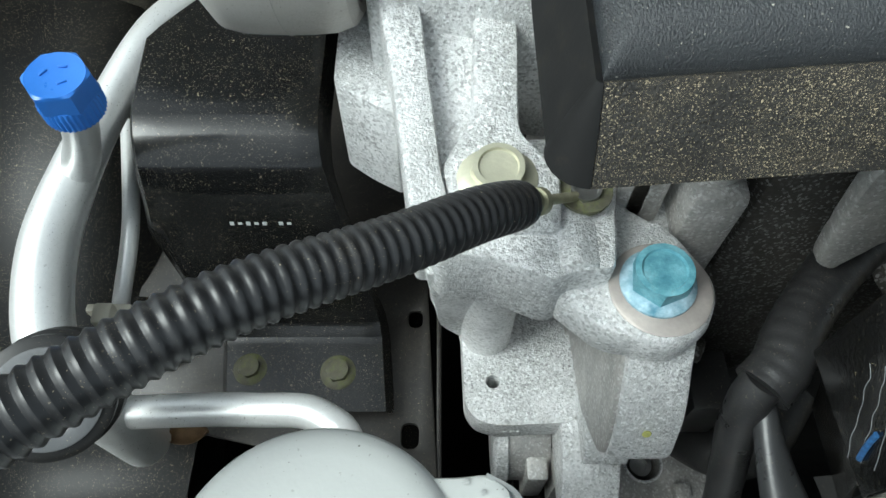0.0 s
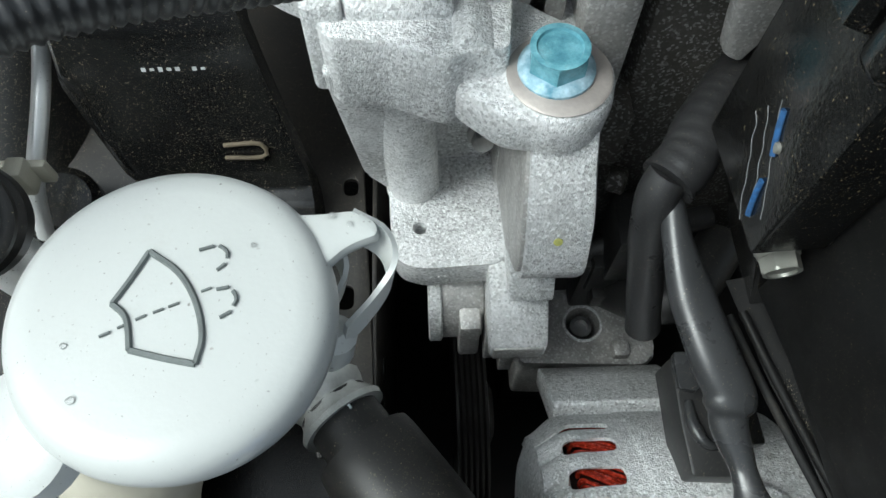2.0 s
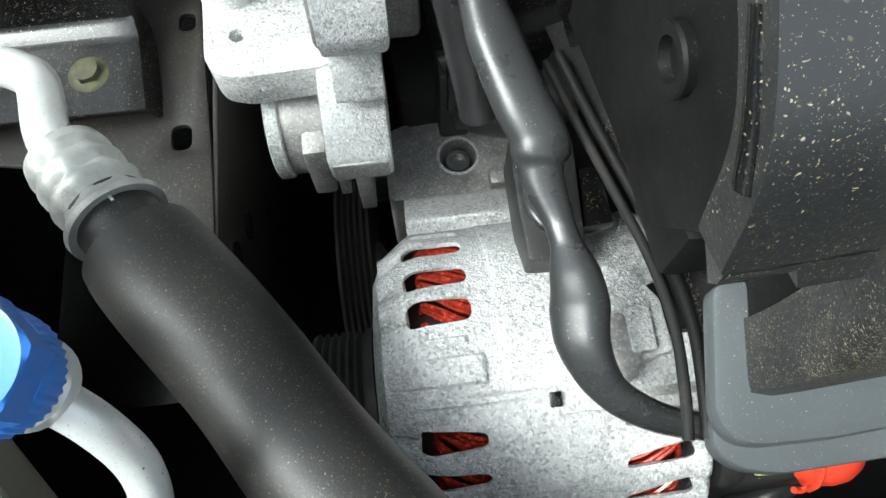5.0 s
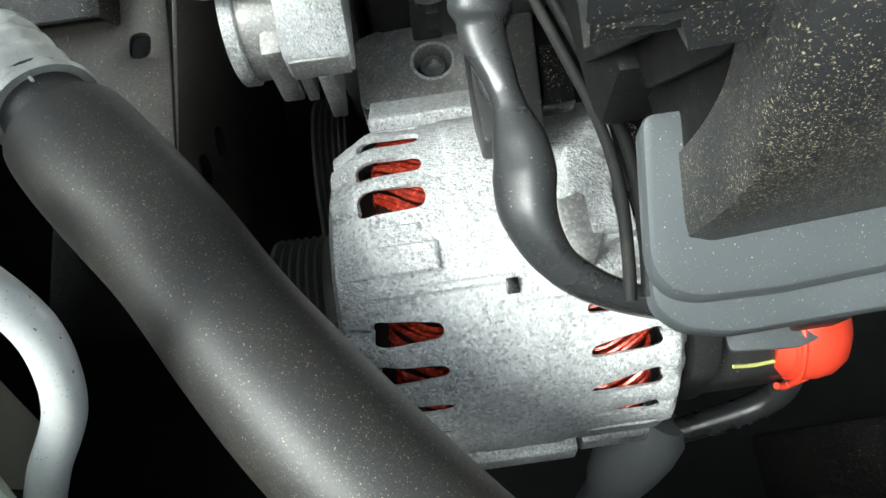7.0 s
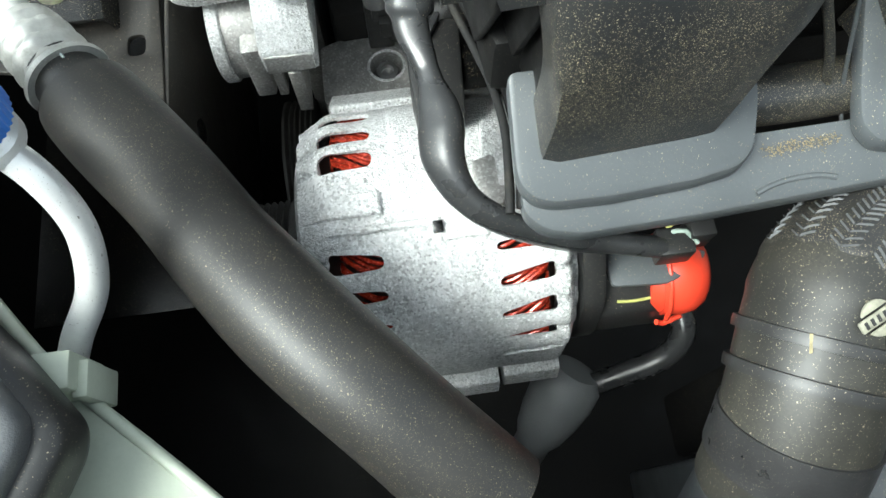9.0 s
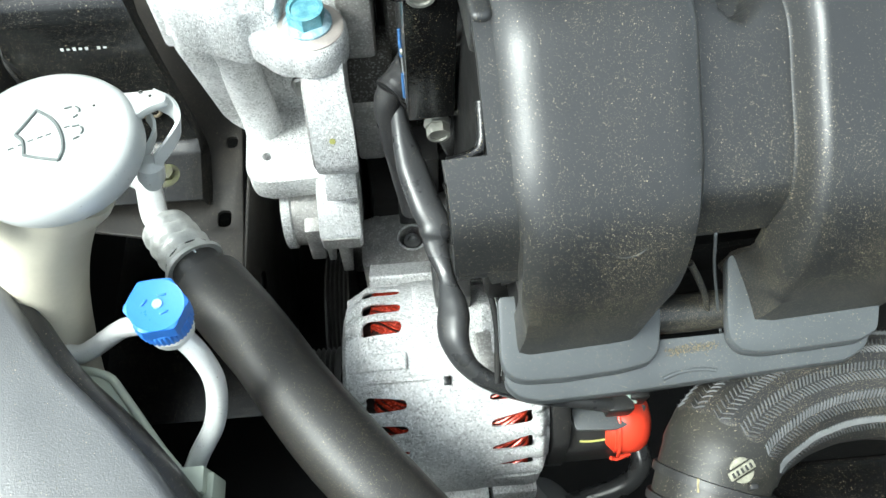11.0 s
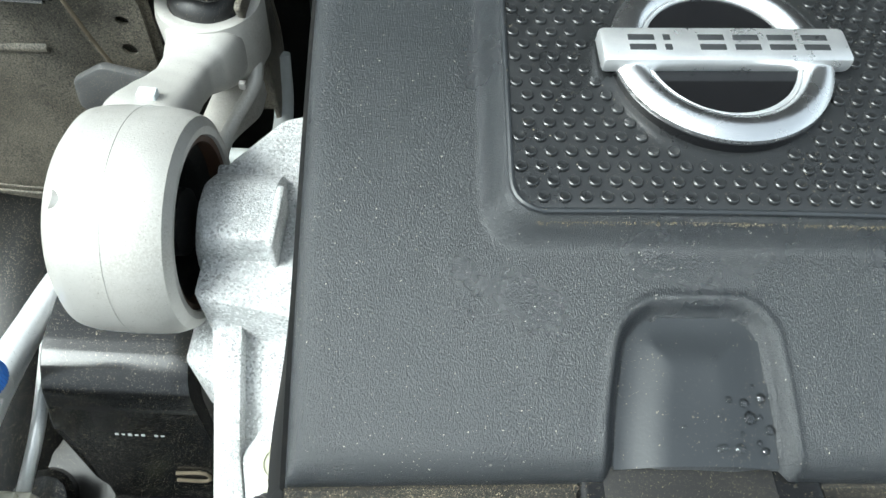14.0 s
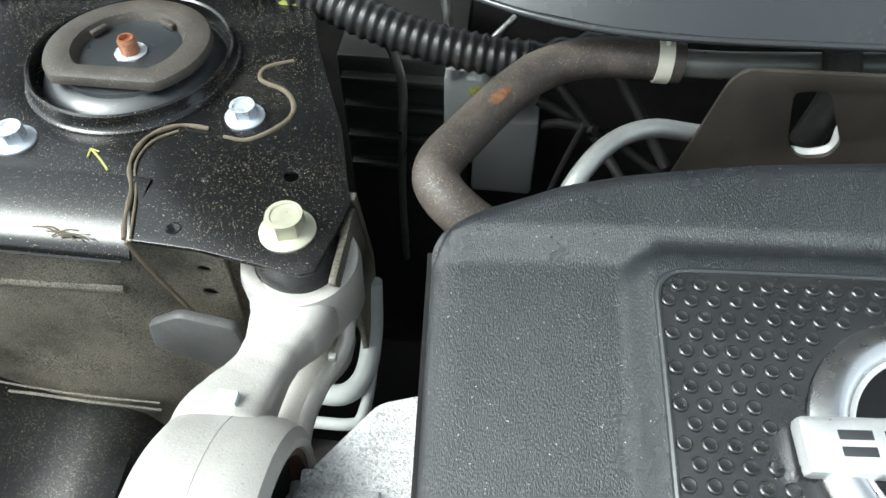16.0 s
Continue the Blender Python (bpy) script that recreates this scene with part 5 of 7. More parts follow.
# bolt tower at the manifold's end
part("bolt_tower", weld(block(0.1275, 0.1515, 0.0415, 0.090, 0.826, 0.9035, 0.0015, ENG)), GREASY, man)
for ya, za, yb_, zb in ((0.0560, 0.8460, 0.0520, 0.8330), (0.0650, 0.8670, 0.0585, 0.8550)):
    part("blue_stroke", tube([ENG @ Vector((0.1272, ya, za)), ENG @ Vector((0.1271, (ya + yb_) / 2 + 0.0004, (za + zb) / 2)), ENG @ Vector((0.1272, yb_, zb))], 0.0010, 8), BLUE_MARK, man, "short blue paint stroke")
for k in range(3):
    part("scrape", tube([ENG @ Vector((0.1275, 0.0475 + 0.0026 * j + 0.003 * k + 0.0005 * math.sin(3.1 * j + k), 0.838 - 0.006 * k + 0.0036 * j + 0.0008 * math.sin(2.3 * j * j + k))) for j in range(9)], 0.00016, 5, 0.001), LID_GREY, man, "thin pale scrape")
part("rivet", lathe([(0.0018, 0), (0.0016, 0.0010), (0, 0.0012)], ENG @ axis((0.1275, 0.0590, 0.858), (-1, 0, 0)), 12), ZINC, man)
part("tower_foot", prism([(0.1330, 0.8265), (0.1575, 0.7570), (0.1700, 0.7665), (0.1905, 0.7685), (0.1720, 0.8100), (0.1670, 0.8265)], -0.092, -0.0505, XZ, 0.0010), GREASY, man)
part("tower_collar", prism([(0.1320, 0.0600), (0.1320, 0.0455), (0.1350, 0.0440), (0.1665, 0.0440), (0.1665, 0.0600)], 0.8245, 0.8280, soft=0.0008), MANIFOLD, man)
def floor_at(u, y):
    x0 = table(-y, (-0.062, 0.1500), (-0.022, 0.1570), (0.005, 0.1645), (0.028, 0.1690), (0.05, 0.1700))
    return Vector((x0 + u * (0.215 - x0), y, 0.7580 + 0.0060 * math.sin(math.pi * min(1.0, 1.5 * u))))
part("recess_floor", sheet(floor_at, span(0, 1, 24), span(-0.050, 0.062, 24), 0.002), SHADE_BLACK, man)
EDGE = [(0.1510, 0.046, 0.764), (0.1570, 0.022, 0.763), (0.1645, -0.005, 0.762), (0.1690, -0.028, 0.765), (0.1700, -0.050, 0.769), (0.1680, -0.070, 0.770), (0.1665, -0.082, 0.768)]
part("flange_edge", tube(EDGE, 0.0019, 10, 0.003), SHADE_BLACK, man, "black edge of the manifold's lower flange")
part("flange_edge", tube([(x - 0.0035, y + 0.0005, z - 0.0045) for x, y, z in EDGE], 0.0017, 10, 0.003), TYRE_BLACK, man)
part("edge_dust", grit([(x + 0.0030, y, z + 0.0010) for x, y, z in EDGE[1:]], 700, 0.0016, 0.0003, 8), COVER_DUST, man, "line of brown dust beside the edge", kind="stuff")
# bottom lips, on a plane that rises towards the engine
LP = Matrix(((1, 0, 0, 0), (0, 1, 0, 0), (0, 0.64, 1, 0.7783 + 0.64 * 0.0861), (0, 0, 0, 1)))
LB = Matrix.Translation((0, 0, -0.0010)) @ LP
part("lip", prism(rounded([(0.1640, -0.0500), (0.1638, -0.0760), (0.1652, -0.0805), (0.1690, -0.0842), (0.1752, -0.0861), (0.1950, -0.0864), (0.2231, -0.0848), (0.2375, -0.0826), (0.2425, -0.0780), (0.2442, -0.0660), (0.2440, -0.052), (0.236, -0.052), (0.2, -0.060), (0.178, -0.052), (0.1735, -0.0500)], 0.003), -0.0075, 0.0004, LP, 0.0016), MANIFOLD_RIM, man, "pale grey flange lip")
part("lip", prism(rounded([(0.2790, -0.040), (0.2776, -0.0660), (0.2782, -0.0750), (0.2840, -0.0806), (0.2950, -0.0825), (0.3241, -0.0815), (0.3460, -0.0804), (0.3550, -0.0765), (0.3570, -0.060), (0.350, -0.05), (0.3, -0.058), (0.290, -0.056), (0.288, -0.040)], 0.003), -0.0075, 0.0004, LP, 0.0016), MANIFOLD_RIM, man, "pale grey flange lip")
part("base_flange", prism(rounded([(0.1700, -0.0720), (0.1660, -0.0790), (0.1665, -0.0850), (0.1730, -0.0905), (0.1850, -0.0930), (0.2310, -0.0918), (0.2864, -0.0890), (0.3431, -0.0862), (0.3530, -0.0815), (0.362, -0.060), (0.340, -0.0640), (0.2800, -0.0700)], 0.004), -0.0150, -0.0072, LB, 0.0018), MANIFOLD_RIM, man, "pale grey base flange")
part("flange_rim", tube([LB @ Vector((x, y, -0.0072)) for x, y in ((0.2460, -0.0880), (0.2520, -0.0860), (0.2600, -0.0850), (0.2680, -0.0850), (0.2740, -0.0862))], 0.0011, 8), MANIFOLD_RIM, man)
part("cross_tube", tube([ENG @ Vector(p) for p in ((0.225, -0.062, 0.780), (0.26, -0.064, 0.780), (0.30, -0.064, 0.780))], 0.010, 20), MANIFOLD, man)
# Black wall added behind the gap to paint its inner shade.
part("valley_shade_back", block(0.226, 0.300, -0.036, -0.030, 0.775, 0.866, 0.001, ENG), SHADE_BLACK, man)
part("valley_rib", tube([(0.2520, -0.0540, 0.8560), (0.2600, -0.0560, 0.8300), (0.2690, -0.0580, 0.8060), (0.2760, -0.0620, 0.7860), (0.2800, -0.0680, 0.7740)], 0.0007, 8), MANIFOLD_RIM, man)
part("valley_rib", tube([(0.2483, -0.0550, 0.8323), (0.2580, -0.0560, 0.8150), (0.2660, -0.0580, 0.7990), (0.2730, -0.0620, 0.7800)], 0.0016, 10), MANIFOLD, man)
part("valley_dirt", grit([(0.2480, -0.0775, 0.7780), (0.2600, -0.0765, 0.7785), (0.2740, -0.0760, 0.7785)], 260, 0.0014, 0.0004, 12), SAND, man, "brown dirt below the cross tube", kind="stuff")
part("round_scar", lathe([(0.0100, -0.002), (0.0100, 0.0002), (0.0094, 0.0003), (0.0090, -0.0004), (0, -0.0004)], Matrix.Translation((0.2072, -0.0641, 0.8782)) @ axis((0, 0, 0), (0.04, -0.80, 0.60)), 32), MANIFOLD, man)
part("blue_dab", lathe([(0.0017, 0), (0.0015, 0.0002), (0, 0.0002)], ENG @ axis((0.1395, 0.0485, 0.9326)), 10), BLUE_MARK, man, "small blue paint dab")
part("moulded_dot", lathe([(0.0028, 0), (0.0026, 0.0004), (0.0018, 0.0004), (0.0016, 0), (0, 0)], ENG @ axis((0.1490, 0.0505, 0.9325)), 14), GREASY, man)
for i, (x, y, z) in enumerate(((0.1345, 0.0405, 0.9150), (0.1435, 0.0490, 0.8140), (0.2485, 0.0400, 0.9335))):
    p = ENG @ Vector((x, y, z))
    bolt(p, (0.03, -1, -0.12), 0.0112, 0.0088, 0.0073, ZINC, "dusty zinc-plated bolt in the intake manifold", 11 * i, True, "manifold bolts")
# water drops that stand on the plastic
random.seed(4)
drops = thing("water_drops", (0.16, 0.02, 0.90), "clear water drops lying on the plastic", "water drops")
WD = bpy.data.materials.new("clear_water")
WD.use_nodes = True
WN, WL = WD.node_tree.nodes, WD.node_tree.links
gloss, clear, blend, facing = WN.new("ShaderNodeBsdfGlossy"), WN.new("ShaderNodeBsdfTransparent"), WN.new("ShaderNodeMixShader"), WN.new("ShaderNodeFresnel")
gloss.inputs["Roughness"].default_value, facing.inputs[0].default_value = 0.03, 1.5
WL.new(facing.outputs[0], blend.inputs[0])
WL.new(clear.outputs[0], blend.inputs[1])
WL.new(gloss.outputs[0], blend.inputs[2])
WL.new(blend.outputs[0], WN["Material Output"].inputs[0])
for u, v, r in ((0.168, 0.028, 0.0016), (0.176, 0.022, 0.0028), (0.184, 0.018, 0.0022), (0.172, 0.016, 0.0012), (0.165, 0.044, 0.0013), (0.179, 0.034, 0.0011), (0.158, 0.02, 0.001), (0.186, 0.030, 0.0012), (0.150, 0.018, 0.0012), (0.181, 0.05, 0.0009), (0.174, 0.055, 0.0008), (0.163, 0.06, 0.0009)):
    part("drop", lathe([(r, 0), (r * 0.92, r * 0.28), (r * 0.6, r * 0.5), (0, r * 0.58)], Matrix.Translation(lay(u, v, 0.0001)), 14), WD, drops)
for k in range(12):
    u, v, r = random.uniform(0.158, 0.184), random.uniform(0.008, 0.034), random.uniform(0.0007, 0.0021)
    part("drop", lathe([(r, 0), (r * 0.92, r * 0.35), (r * 0.6, r * 0.6), (0, r * 0.7)], Matrix.Translation(lay(u, v, 0.0005)), 14), WD, drops)
for k in range(16):
    s, x = random.uniform(0.04, 0.34), random.uniform(0.158, 0.166)
    r = random.uniform(0.0008, 0.0019)
    part("drop", lathe([(r, 0), (r * 0.92, r * 0.28), (r * 0.6, r * 0.5), (0, r * 0.58)], Matrix.Translation(run_at(x, s)) @ Matrix.Diagonal((0.8, 1.6, 1, 1)), 12), WD, drops)

# ---- alternator ----
alt = thing("alternator", (0.14, -0.035, 0.55), "rough cast-aluminium alternator with red copper windings behind its slots", "alternator")
AY, AZ, AR = -0.035, 0.630, 0.0725
def on_alt(x, deg, r=AR):
    a = radians(deg)
    return Vector((x, AY + r * math.sin(a), AZ + r * math.cos(a)))
# slots of the two end shields: lower and upper edge in degrees at the inner end, the same at the outer end, and where they end along x
WIN_L = ((51.5, 56.5, 51.5, 56.0), (37.6, 45.4, 37.2, 44.6), (22.6, 30.4, 21.6, 29.6), (9.0, 17.4, 7.8, 16.6), (-29.4, -24.6, -29.8, -22.0), (-41.6, -37.6, -41.8, -35.6), (-54.0, -51.0, -53.8, -49.6), (-66.5, -63.5, -66.5, -62.0), (-79.0, -76.0, -79.0, -74.0))
WIN_R = ((-28.4, -25.2, -28.0, -23.6), (-42.0, -38.2, -40.2, -33.8), (-55.6, -52.6, -54.2, -46.8), (-67.0, -65.2, -66.4, -61.0), (-78.5, -77.0, -78.0, -74.0))
XL0, XL1, XR0, XR1 = 0.0895, 0.1150, 0.1655, 0.1912
def knots(x, wins, x_in, x_out):
    """The slot edges at x, closing in a round end."""
    k = min(1.0, max(0.0, (x - x_in) / (x_out - x_in)))
    near = min(abs(x - x_in), abs(x - x_out))
    full = 0.35 + 0.65 * math.sqrt(max(0.0, 1 - (1 - min(1.0, near / 0.0035)) ** 2)) if min(x_in, x_out) <= x <= max(x_in, x_out) else 0.35
    out = []
    for a0, b0, a1, b1 in wins:
        a, b = a0 + (a1 - a0) * k, b0 + (b1 - b0) * k
        m_ = (a + b) / 2
        out.append((m_ - (m_ - a) * full, m_ + (b - m_) * full))
    return out
def alt_r(x):
    return AR - 0.0105 * ease(0.0980, 0.0775, x) ** 1.3 - 0.013 * ease(0.1945, 0.2035, x) ** 1.5
def shield(wins, x_in, x_out, xs_, neutral, name):
    """One end shield: slats between the slots, proud of the grooves that run on over the outer edge."""
    order = sorted(wins, key=lambda w: w[0])
    mark = []
    for n_, w in enumerate(order):
        mark += [("a", n_, 0.0), ("m", n_, 0.5), ("b", n_, 1.0)]
        if n_ + 1 < len(order):
            mark += [("s", n_, q) for q in neutral]
    ends = (-100.0, -92.0, -86.0), (60.0, 66.0, 74.0, 84.0, 100.0) if order[-1][1] > 30 else (-20.0, -14.0, -7.0, 0.0, 8.0, 16.0, 24.0, 32.0, 40.0, 50.0, 60.0, 70.0, 80.0, 100.0)
    def row(i, x):
        kn = knots(x, order, x_in, x_out)
        if i < len(ends[0]):
            return ends[0][i], 0.0
        i -= len(ends[0])
        if i >= len(mark):
            return ends[1][i - len(mark)], 0.0
        kind_, n_, q = mark[i]
        if kind_ == "s":
            return kn[n_][1] + (kn[n_ + 1][0] - kn[n_][1]) * q, 1.0
        a, b = kn[n_]
        return a + (b - a) * q, (-1.6 if kind_ == "m" else 0.2)
    total_ = len(ends[0]) + len(mark) + len(ends[1])
    lo, hi = min(x_in, x_out), max(x_in, x_out)
    def f(x, i):
        d, up = row(int(i), x)
        return on_alt(x, d, alt_r(x) + up * (0.0014 * ease(x_in, x_out, x) + 0.0014 * ease(x_out, x_out + (0.006 if x_out > x_in else -0.006), x)))
    def gap(x, i):
        k = int(i)
        j = k - len(ends[0])
        return lo < x < hi and 0 <= j < len(mark) and mark[j][0] in "am"
    return part(name, rough_up(sheet(f, xs_, list(range(total_)), 0.0019, gap), 0.0003, 120), CAST, alt, crease=40)
SL = (0.25, 0.5, 0.75)
shield(WIN_L, XL1, XL0, [0.0790, 0.0800, 0.0815, 0.0835, 0.0855, 0.0875, XL0, 0.0902, 0.0912, 0.0930, 0.0960, 0.1000, 0.1040, 0.1080, 0.1115, 0.1133, 0.1143, XL1, 0.1180, 0.1230], SL, "front_shield")
shield(WIN_R, XR0, XR1, [0.1590, 0.1630, XR0, 0.1662, 0.1672, 0.1690, 0.1720, 0.1760, 0.1800, 0.1840, 0.1877, 0.1895, 0.1905, XR1, 0.1930, 0.1950, 0.1970, 0.1990, 0.2010, 0.2025, 0.2035], SL, "rear_shield")
part("stator_band", rough_up(sheet(lambda x, d: on_alt(x, d, AR + (0.0006 if 0.1235 < x < 0.1580 else 0.0)), [0.1225, 0.1235, 0.1245] + span(0.128, 0.154, 8) + [0.1570, 0.1580, 0.1592], span(-100, 100, 66), 0.0042), 0.0003, 120), CAST, alt, crease=40)
part("left_cap", lathe([(0.054, 0.002), (0.0610, 0.0), (0.052, -0.004), (0.035, -0.006), (0.02, -0.007), (0, -0.007)], axis((0.0795, AY, AZ), (1, 0, 0)), 60), CAST, alt)
part("right_cap", lathe([(0.0600, 0.0), (0.056, 0.003), (0.02, 0.004), (0, 0.004)], axis((0.2030, AY, AZ), (1, 0, 0)), 60), CAST, alt)
def bar(x0, x1, d0, d1, h, mat_=CAST):
    return sheet(lambda x, d: on_alt(x, d, alt_r(x) + h - 0.0012 * (1 if x in (x0, x1) or d in (d0, d1) else 0)), [x0, x0 + 0.0012] + span(x0 + 0.004, x1 - 0.004, 5) + [x1 - 0.0012, x1], [d0, d0 + 0.8, (d0 + d1) / 2, d1 - 0.8, d1], 0.004)
part("raised_pad", bar(0.0795, 0.1168, -10.5, -2.0, 0.0030), CAST, alt)
part("raised_rib", bar(0.0795, 0.1420, -16.6, -13.6, 0.0024), CAST, alt)
part("raised_rib", bar(0.0800, 0.112, 1.5, 4.0, 0.0018), CAST, alt)
part("raised_rib", bar(0.142, 0.163, -22.5, -17.0, 0.0016), CAST, alt)
part("small_hole", block(-0.0022, 0.0022, -0.0028, 0.0028, -0.001, 0.0013, 0.0004, Matrix.Translation(on_alt(0.1405, -17.3, AR + 0.002)) @ Matrix.Rotation(radians(17), 4, "X")), GREASY, alt, "small dark hole in the casting")
part("top_step", prism(rounded([(0.040, 0.655), (0.062, 0.632), (0.072, 0.612), (0.066, 0.60), (0.03, 0.64)], 0.003), 0.0930, 0.1640, YZ, 0.002), CAST, alt)
part("lower_flange", weld(prism(rounded([(-0.094, 0.606), (-0.112, 0.604), (-0.115, 0.588), (-0.09, 0.585)], 0.002), 0.094, 0.1660, YZ, 0.0015), prism(rounded([(-0.094, 0.606), (-0.109, 0.602), (-0.112, 0.588), (-0.09, 0.585)], 0.002), 0.1690, 0.2000, YZ, 0.0015)), CAST, alt)
part("stator_core", lathe([(0.02, 0), (0.0665, 0), (0.0665, 0.048), (0.02, 0.048)], axis((0.1165, AY, AZ), (1, 0, 0)), 60), LAMINATE, alt)
part("rotor", lathe([(0.02, -0.03), (0.0535, -0.03), (0.0575, -0.02), (0.0575, 0.066), (0.0535, 0.078), (0.02, 0.078)], axis((0.1165, AY, AZ), (1, 0, 0)), 48), LAMINATE, alt)
random.seed(11)
def winding(x_in, x_out, name):
    strands = []
    for k in range(64):
        d = -88 + k * 2.4 + random.uniform(-0.6, 0.6)
        bias = random.uniform(5.0, 11.0)
        r = 0.0668 + random.uniform(-0.0014, 0.0014)
        w = x_out - x_in
        pts = [on_alt(x_in, d, r - 0.001), on_alt(x_in + w * 0.3, d + bias * 0.15, r + 0.0006), on_alt(x_in + w * 0.62, d + bias * 0.6, r + 0.0008), on_alt(x_out - w * 0.06, d + bias * 1.1, r - 0.0012), on_alt(x_out, d + bias * 1.25, r - 0.006)]
        strands.append(tube(pts, random.uniform(0.00095, 0.0012), 7, 0.0025))
    return part(name, weld(*strands), COPPER, alt, "bundle of red enamelled copper wire", kind="stuff")
winding(0.1165, 0.0955, "winding")
winding(0.1640, 0.1890, "winding")
pl = part("pulley", lathe([(0.012, 0), (0.030, 0)] + [(0.031 - 0.0025 * (k % 2), 0.002 + 0.0018 * k) for k in range(13)] + [(0.032, 0.027), (0.012, 0.029)], axis((0.0455, AY, AZ), (1, 0, 0)), 48), IRON, alt, "dark ribbed belt pulley")
part("cast_lug", weld(prism(rounded([(0.1660, -0.010), (0.1755, -0.013), (0.1845, -0.026), (0.1850, -0.046), (0.1690, -0.050), (0.1640, -0.030)], 0.002), 0.685, 0.7080, soft=0.0015), block(0.1690, 0.1780, -0.046, -0.028, 0.7075, 0.7130, 0.001)), CAST, alt)
part("rear_hood", weld(prism(rounded([(-0.005, 0.690), (-0.032, 0.700), (-0.07, 0.690), (-0.093, 0.665), (-0.099, 0.63), (-0.09, 0.59), (0.0, 0.59)], 0.006), 0.2045, 0.216, YZ, 0.002),
     prism(rounded([(-0.065, 0.660), (-0.079, 0.666), (-0.095, 0.652), (-0.097, 0.624), (-0.069, 0.617)], 0.005), 0.214, 0.254, YZ, 0.002)), RUBBER, alt, "black plastic rear hood")
part("hood_shelf", prism(rounded([(0.219, -0.068), (0.268, -0.074), (0.262, -0.083), (0.245, -0.088), (0.219, -0.086)], 0.003), 0.667, 0.6702, soft=0.001), MANIFOLD_RIM, alt)
part("yellow_stroke", tube([(0.2235, -0.0902, 0.6568), (0.231, -0.0908, 0.6562), (0.240, -0.0904, 0.6566)], 0.0008, 6), YELLOW_MARK, alt, "thin yellow paint stroke")
cap = thing("terminal_cap", (0.262, -0.086, 0.65), "bright red rubber cap over the alternator terminal", "terminal cap")
part("hood", lathe([(0.0120, -0.016), (0.0138, -0.010), (0.0146, -0.004), (0.0147, 0.001), (0.0138, 0.0065), (0.0115, 0.0112), (0.0080, 0.0140), (0.0040, 0.0154), (0, 0.0158)], axis((0.2580, -0.0775, 0.6510), (1, -0.10, 0.12)) @ Matrix.Diagonal((1.45, 1.45, 0.98, 1)), 48), RED_CAP, cap)
part("fold", tube([(0.2485, -0.0740, 0.6710), (0.2480, -0.0870, 0.6680), (0.2485, -0.0965, 0.6570), (0.2495, -0.0990, 0.6440)], 0.0013, 8), RED_CAP, cap)
part("rim", lathe([(0.0130, 0), (0.0150, 0.0004), (0.0150, 0.0024), (0.0130, 0.003)], axis((0.2480, -0.0768, 0.6495), (1, -0.1, 0.12)) @ Matrix.Diagonal((1.38, 1.38, 1, 1)), 40), RED_CAP, cap)
part("tab", tube([(0.2465, -0.0985, 0.6370), (0.2500, -0.0990, 0.6345), (0.2600, -0.0965, 0.6365)], 0.0015, 8), RED_CAP, cap)
plugb = thing("alternator_plug", (0.16, 0.02, 0.69), "black plastic connector block on the alternator", "connector")
part("body", prism(rounded([(0.1379, 0.0455), (0.1373, 0.0155), (0.1379, -0.0070), (0.1600, -0.0085), (0.1640, 0.0440)], 0.002), 0.686, 0.712, soft=0.0015), RUBBER, plugb)
part("tongue", tube([(0.1425, 0.0250, 0.7115), (0.1420, 0.0140, 0.7135), (0.1460, 0.0060, 0.7135), (0.1520, 0.0050, 0.7120)], lambda s, length: 0.0030 - 0.0012 * abs(2 * s / length - 1), 12, 0.001), SHRINK, plugb)
part("cheek", prism(rounded([(0.1385, 0.0465), (0.1380, 0.030), (0.1460, 0.028), (0.1560, 0.0455)], 0.002), 0.711, 0.716, soft=0.001), SHRINK, plugb)
part("lever", block(0.150, 0.172, 0.004, 0.03, 0.700, 0.709, 0.0015, ENG), GREASY, plugb)
EAR = Matrix.Translation((-0.0052, 0.0068, -0.0030))
ear = thing("alternator_bracket", (0.1265, 0.0765, 0.57), "grimy cast bracket with a countersunk bolt behind the alternator", "bracket")
part("casting", rough_up(weld(prism(rounded([(0.090, 0.074), (0.090, 0.118), (0.112, 0.126), (0.172, 0.120), (0.176, 0.080), (0.168, 0.070)], 0.004), 0.53, 0.598, EAR, 0.003, [circle(0.1325, 0.0985, 0.0112, 24)]), block(0.148, 0.158, 0.074, 0.085, 0.595, 0.606, 0.002, EAR), block(0.158, 0.178, 0.076, 0.12, 0.54, 0.592, 0.004, EAR)), 0.0004, 90), CAST_DARK, ear)
part("socket", tube([EAR @ Vector((0.1325 + 0.0118 * math.cos(k * math.pi / 10), 0.0985 + 0.0118 * math.sin(k * math.pi / 10), 0.598)) for k in range(21)], 0.0010, 8, 0.002, True, 2), CAST, ear)
part("bolt_end", hexed([(0.0078, -0.03), (0.0078, -0.008), (0.0070, -0.006), (0.0045, -0.006), (0.0042, -0.010), (0, -0.010)], 0.0125, EAR @ axis((0.1325, 0.0985, 0.5985)), (0, 1)), STEEL, ear)
part("terminal_lug", weld(prism(rounded([(0.1590, -0.0320), (0.1605, -0.0560), (0.1690, -0.0545), (0.1740, -0.0440), (0.1730, -0.0340), (0.1670, -0.0300)], 0.0015), 0.672, 0.7110, soft=0.0012), prism(rounded([(0.1690, -0.0230), (0.1830, -0.0330), (0.1800, -0.0500), (0.1690, -0.0500)], 0.002), 0.660, 0.6985, soft=0.0015)), CAST_DARK, alt, "pale cast terminal lug")
part("terminal_bar", block(0.166, 0.196, -0.0605, -0.0515, 0.680, 0.6990, 0.0020), CAST_DARK, alt)
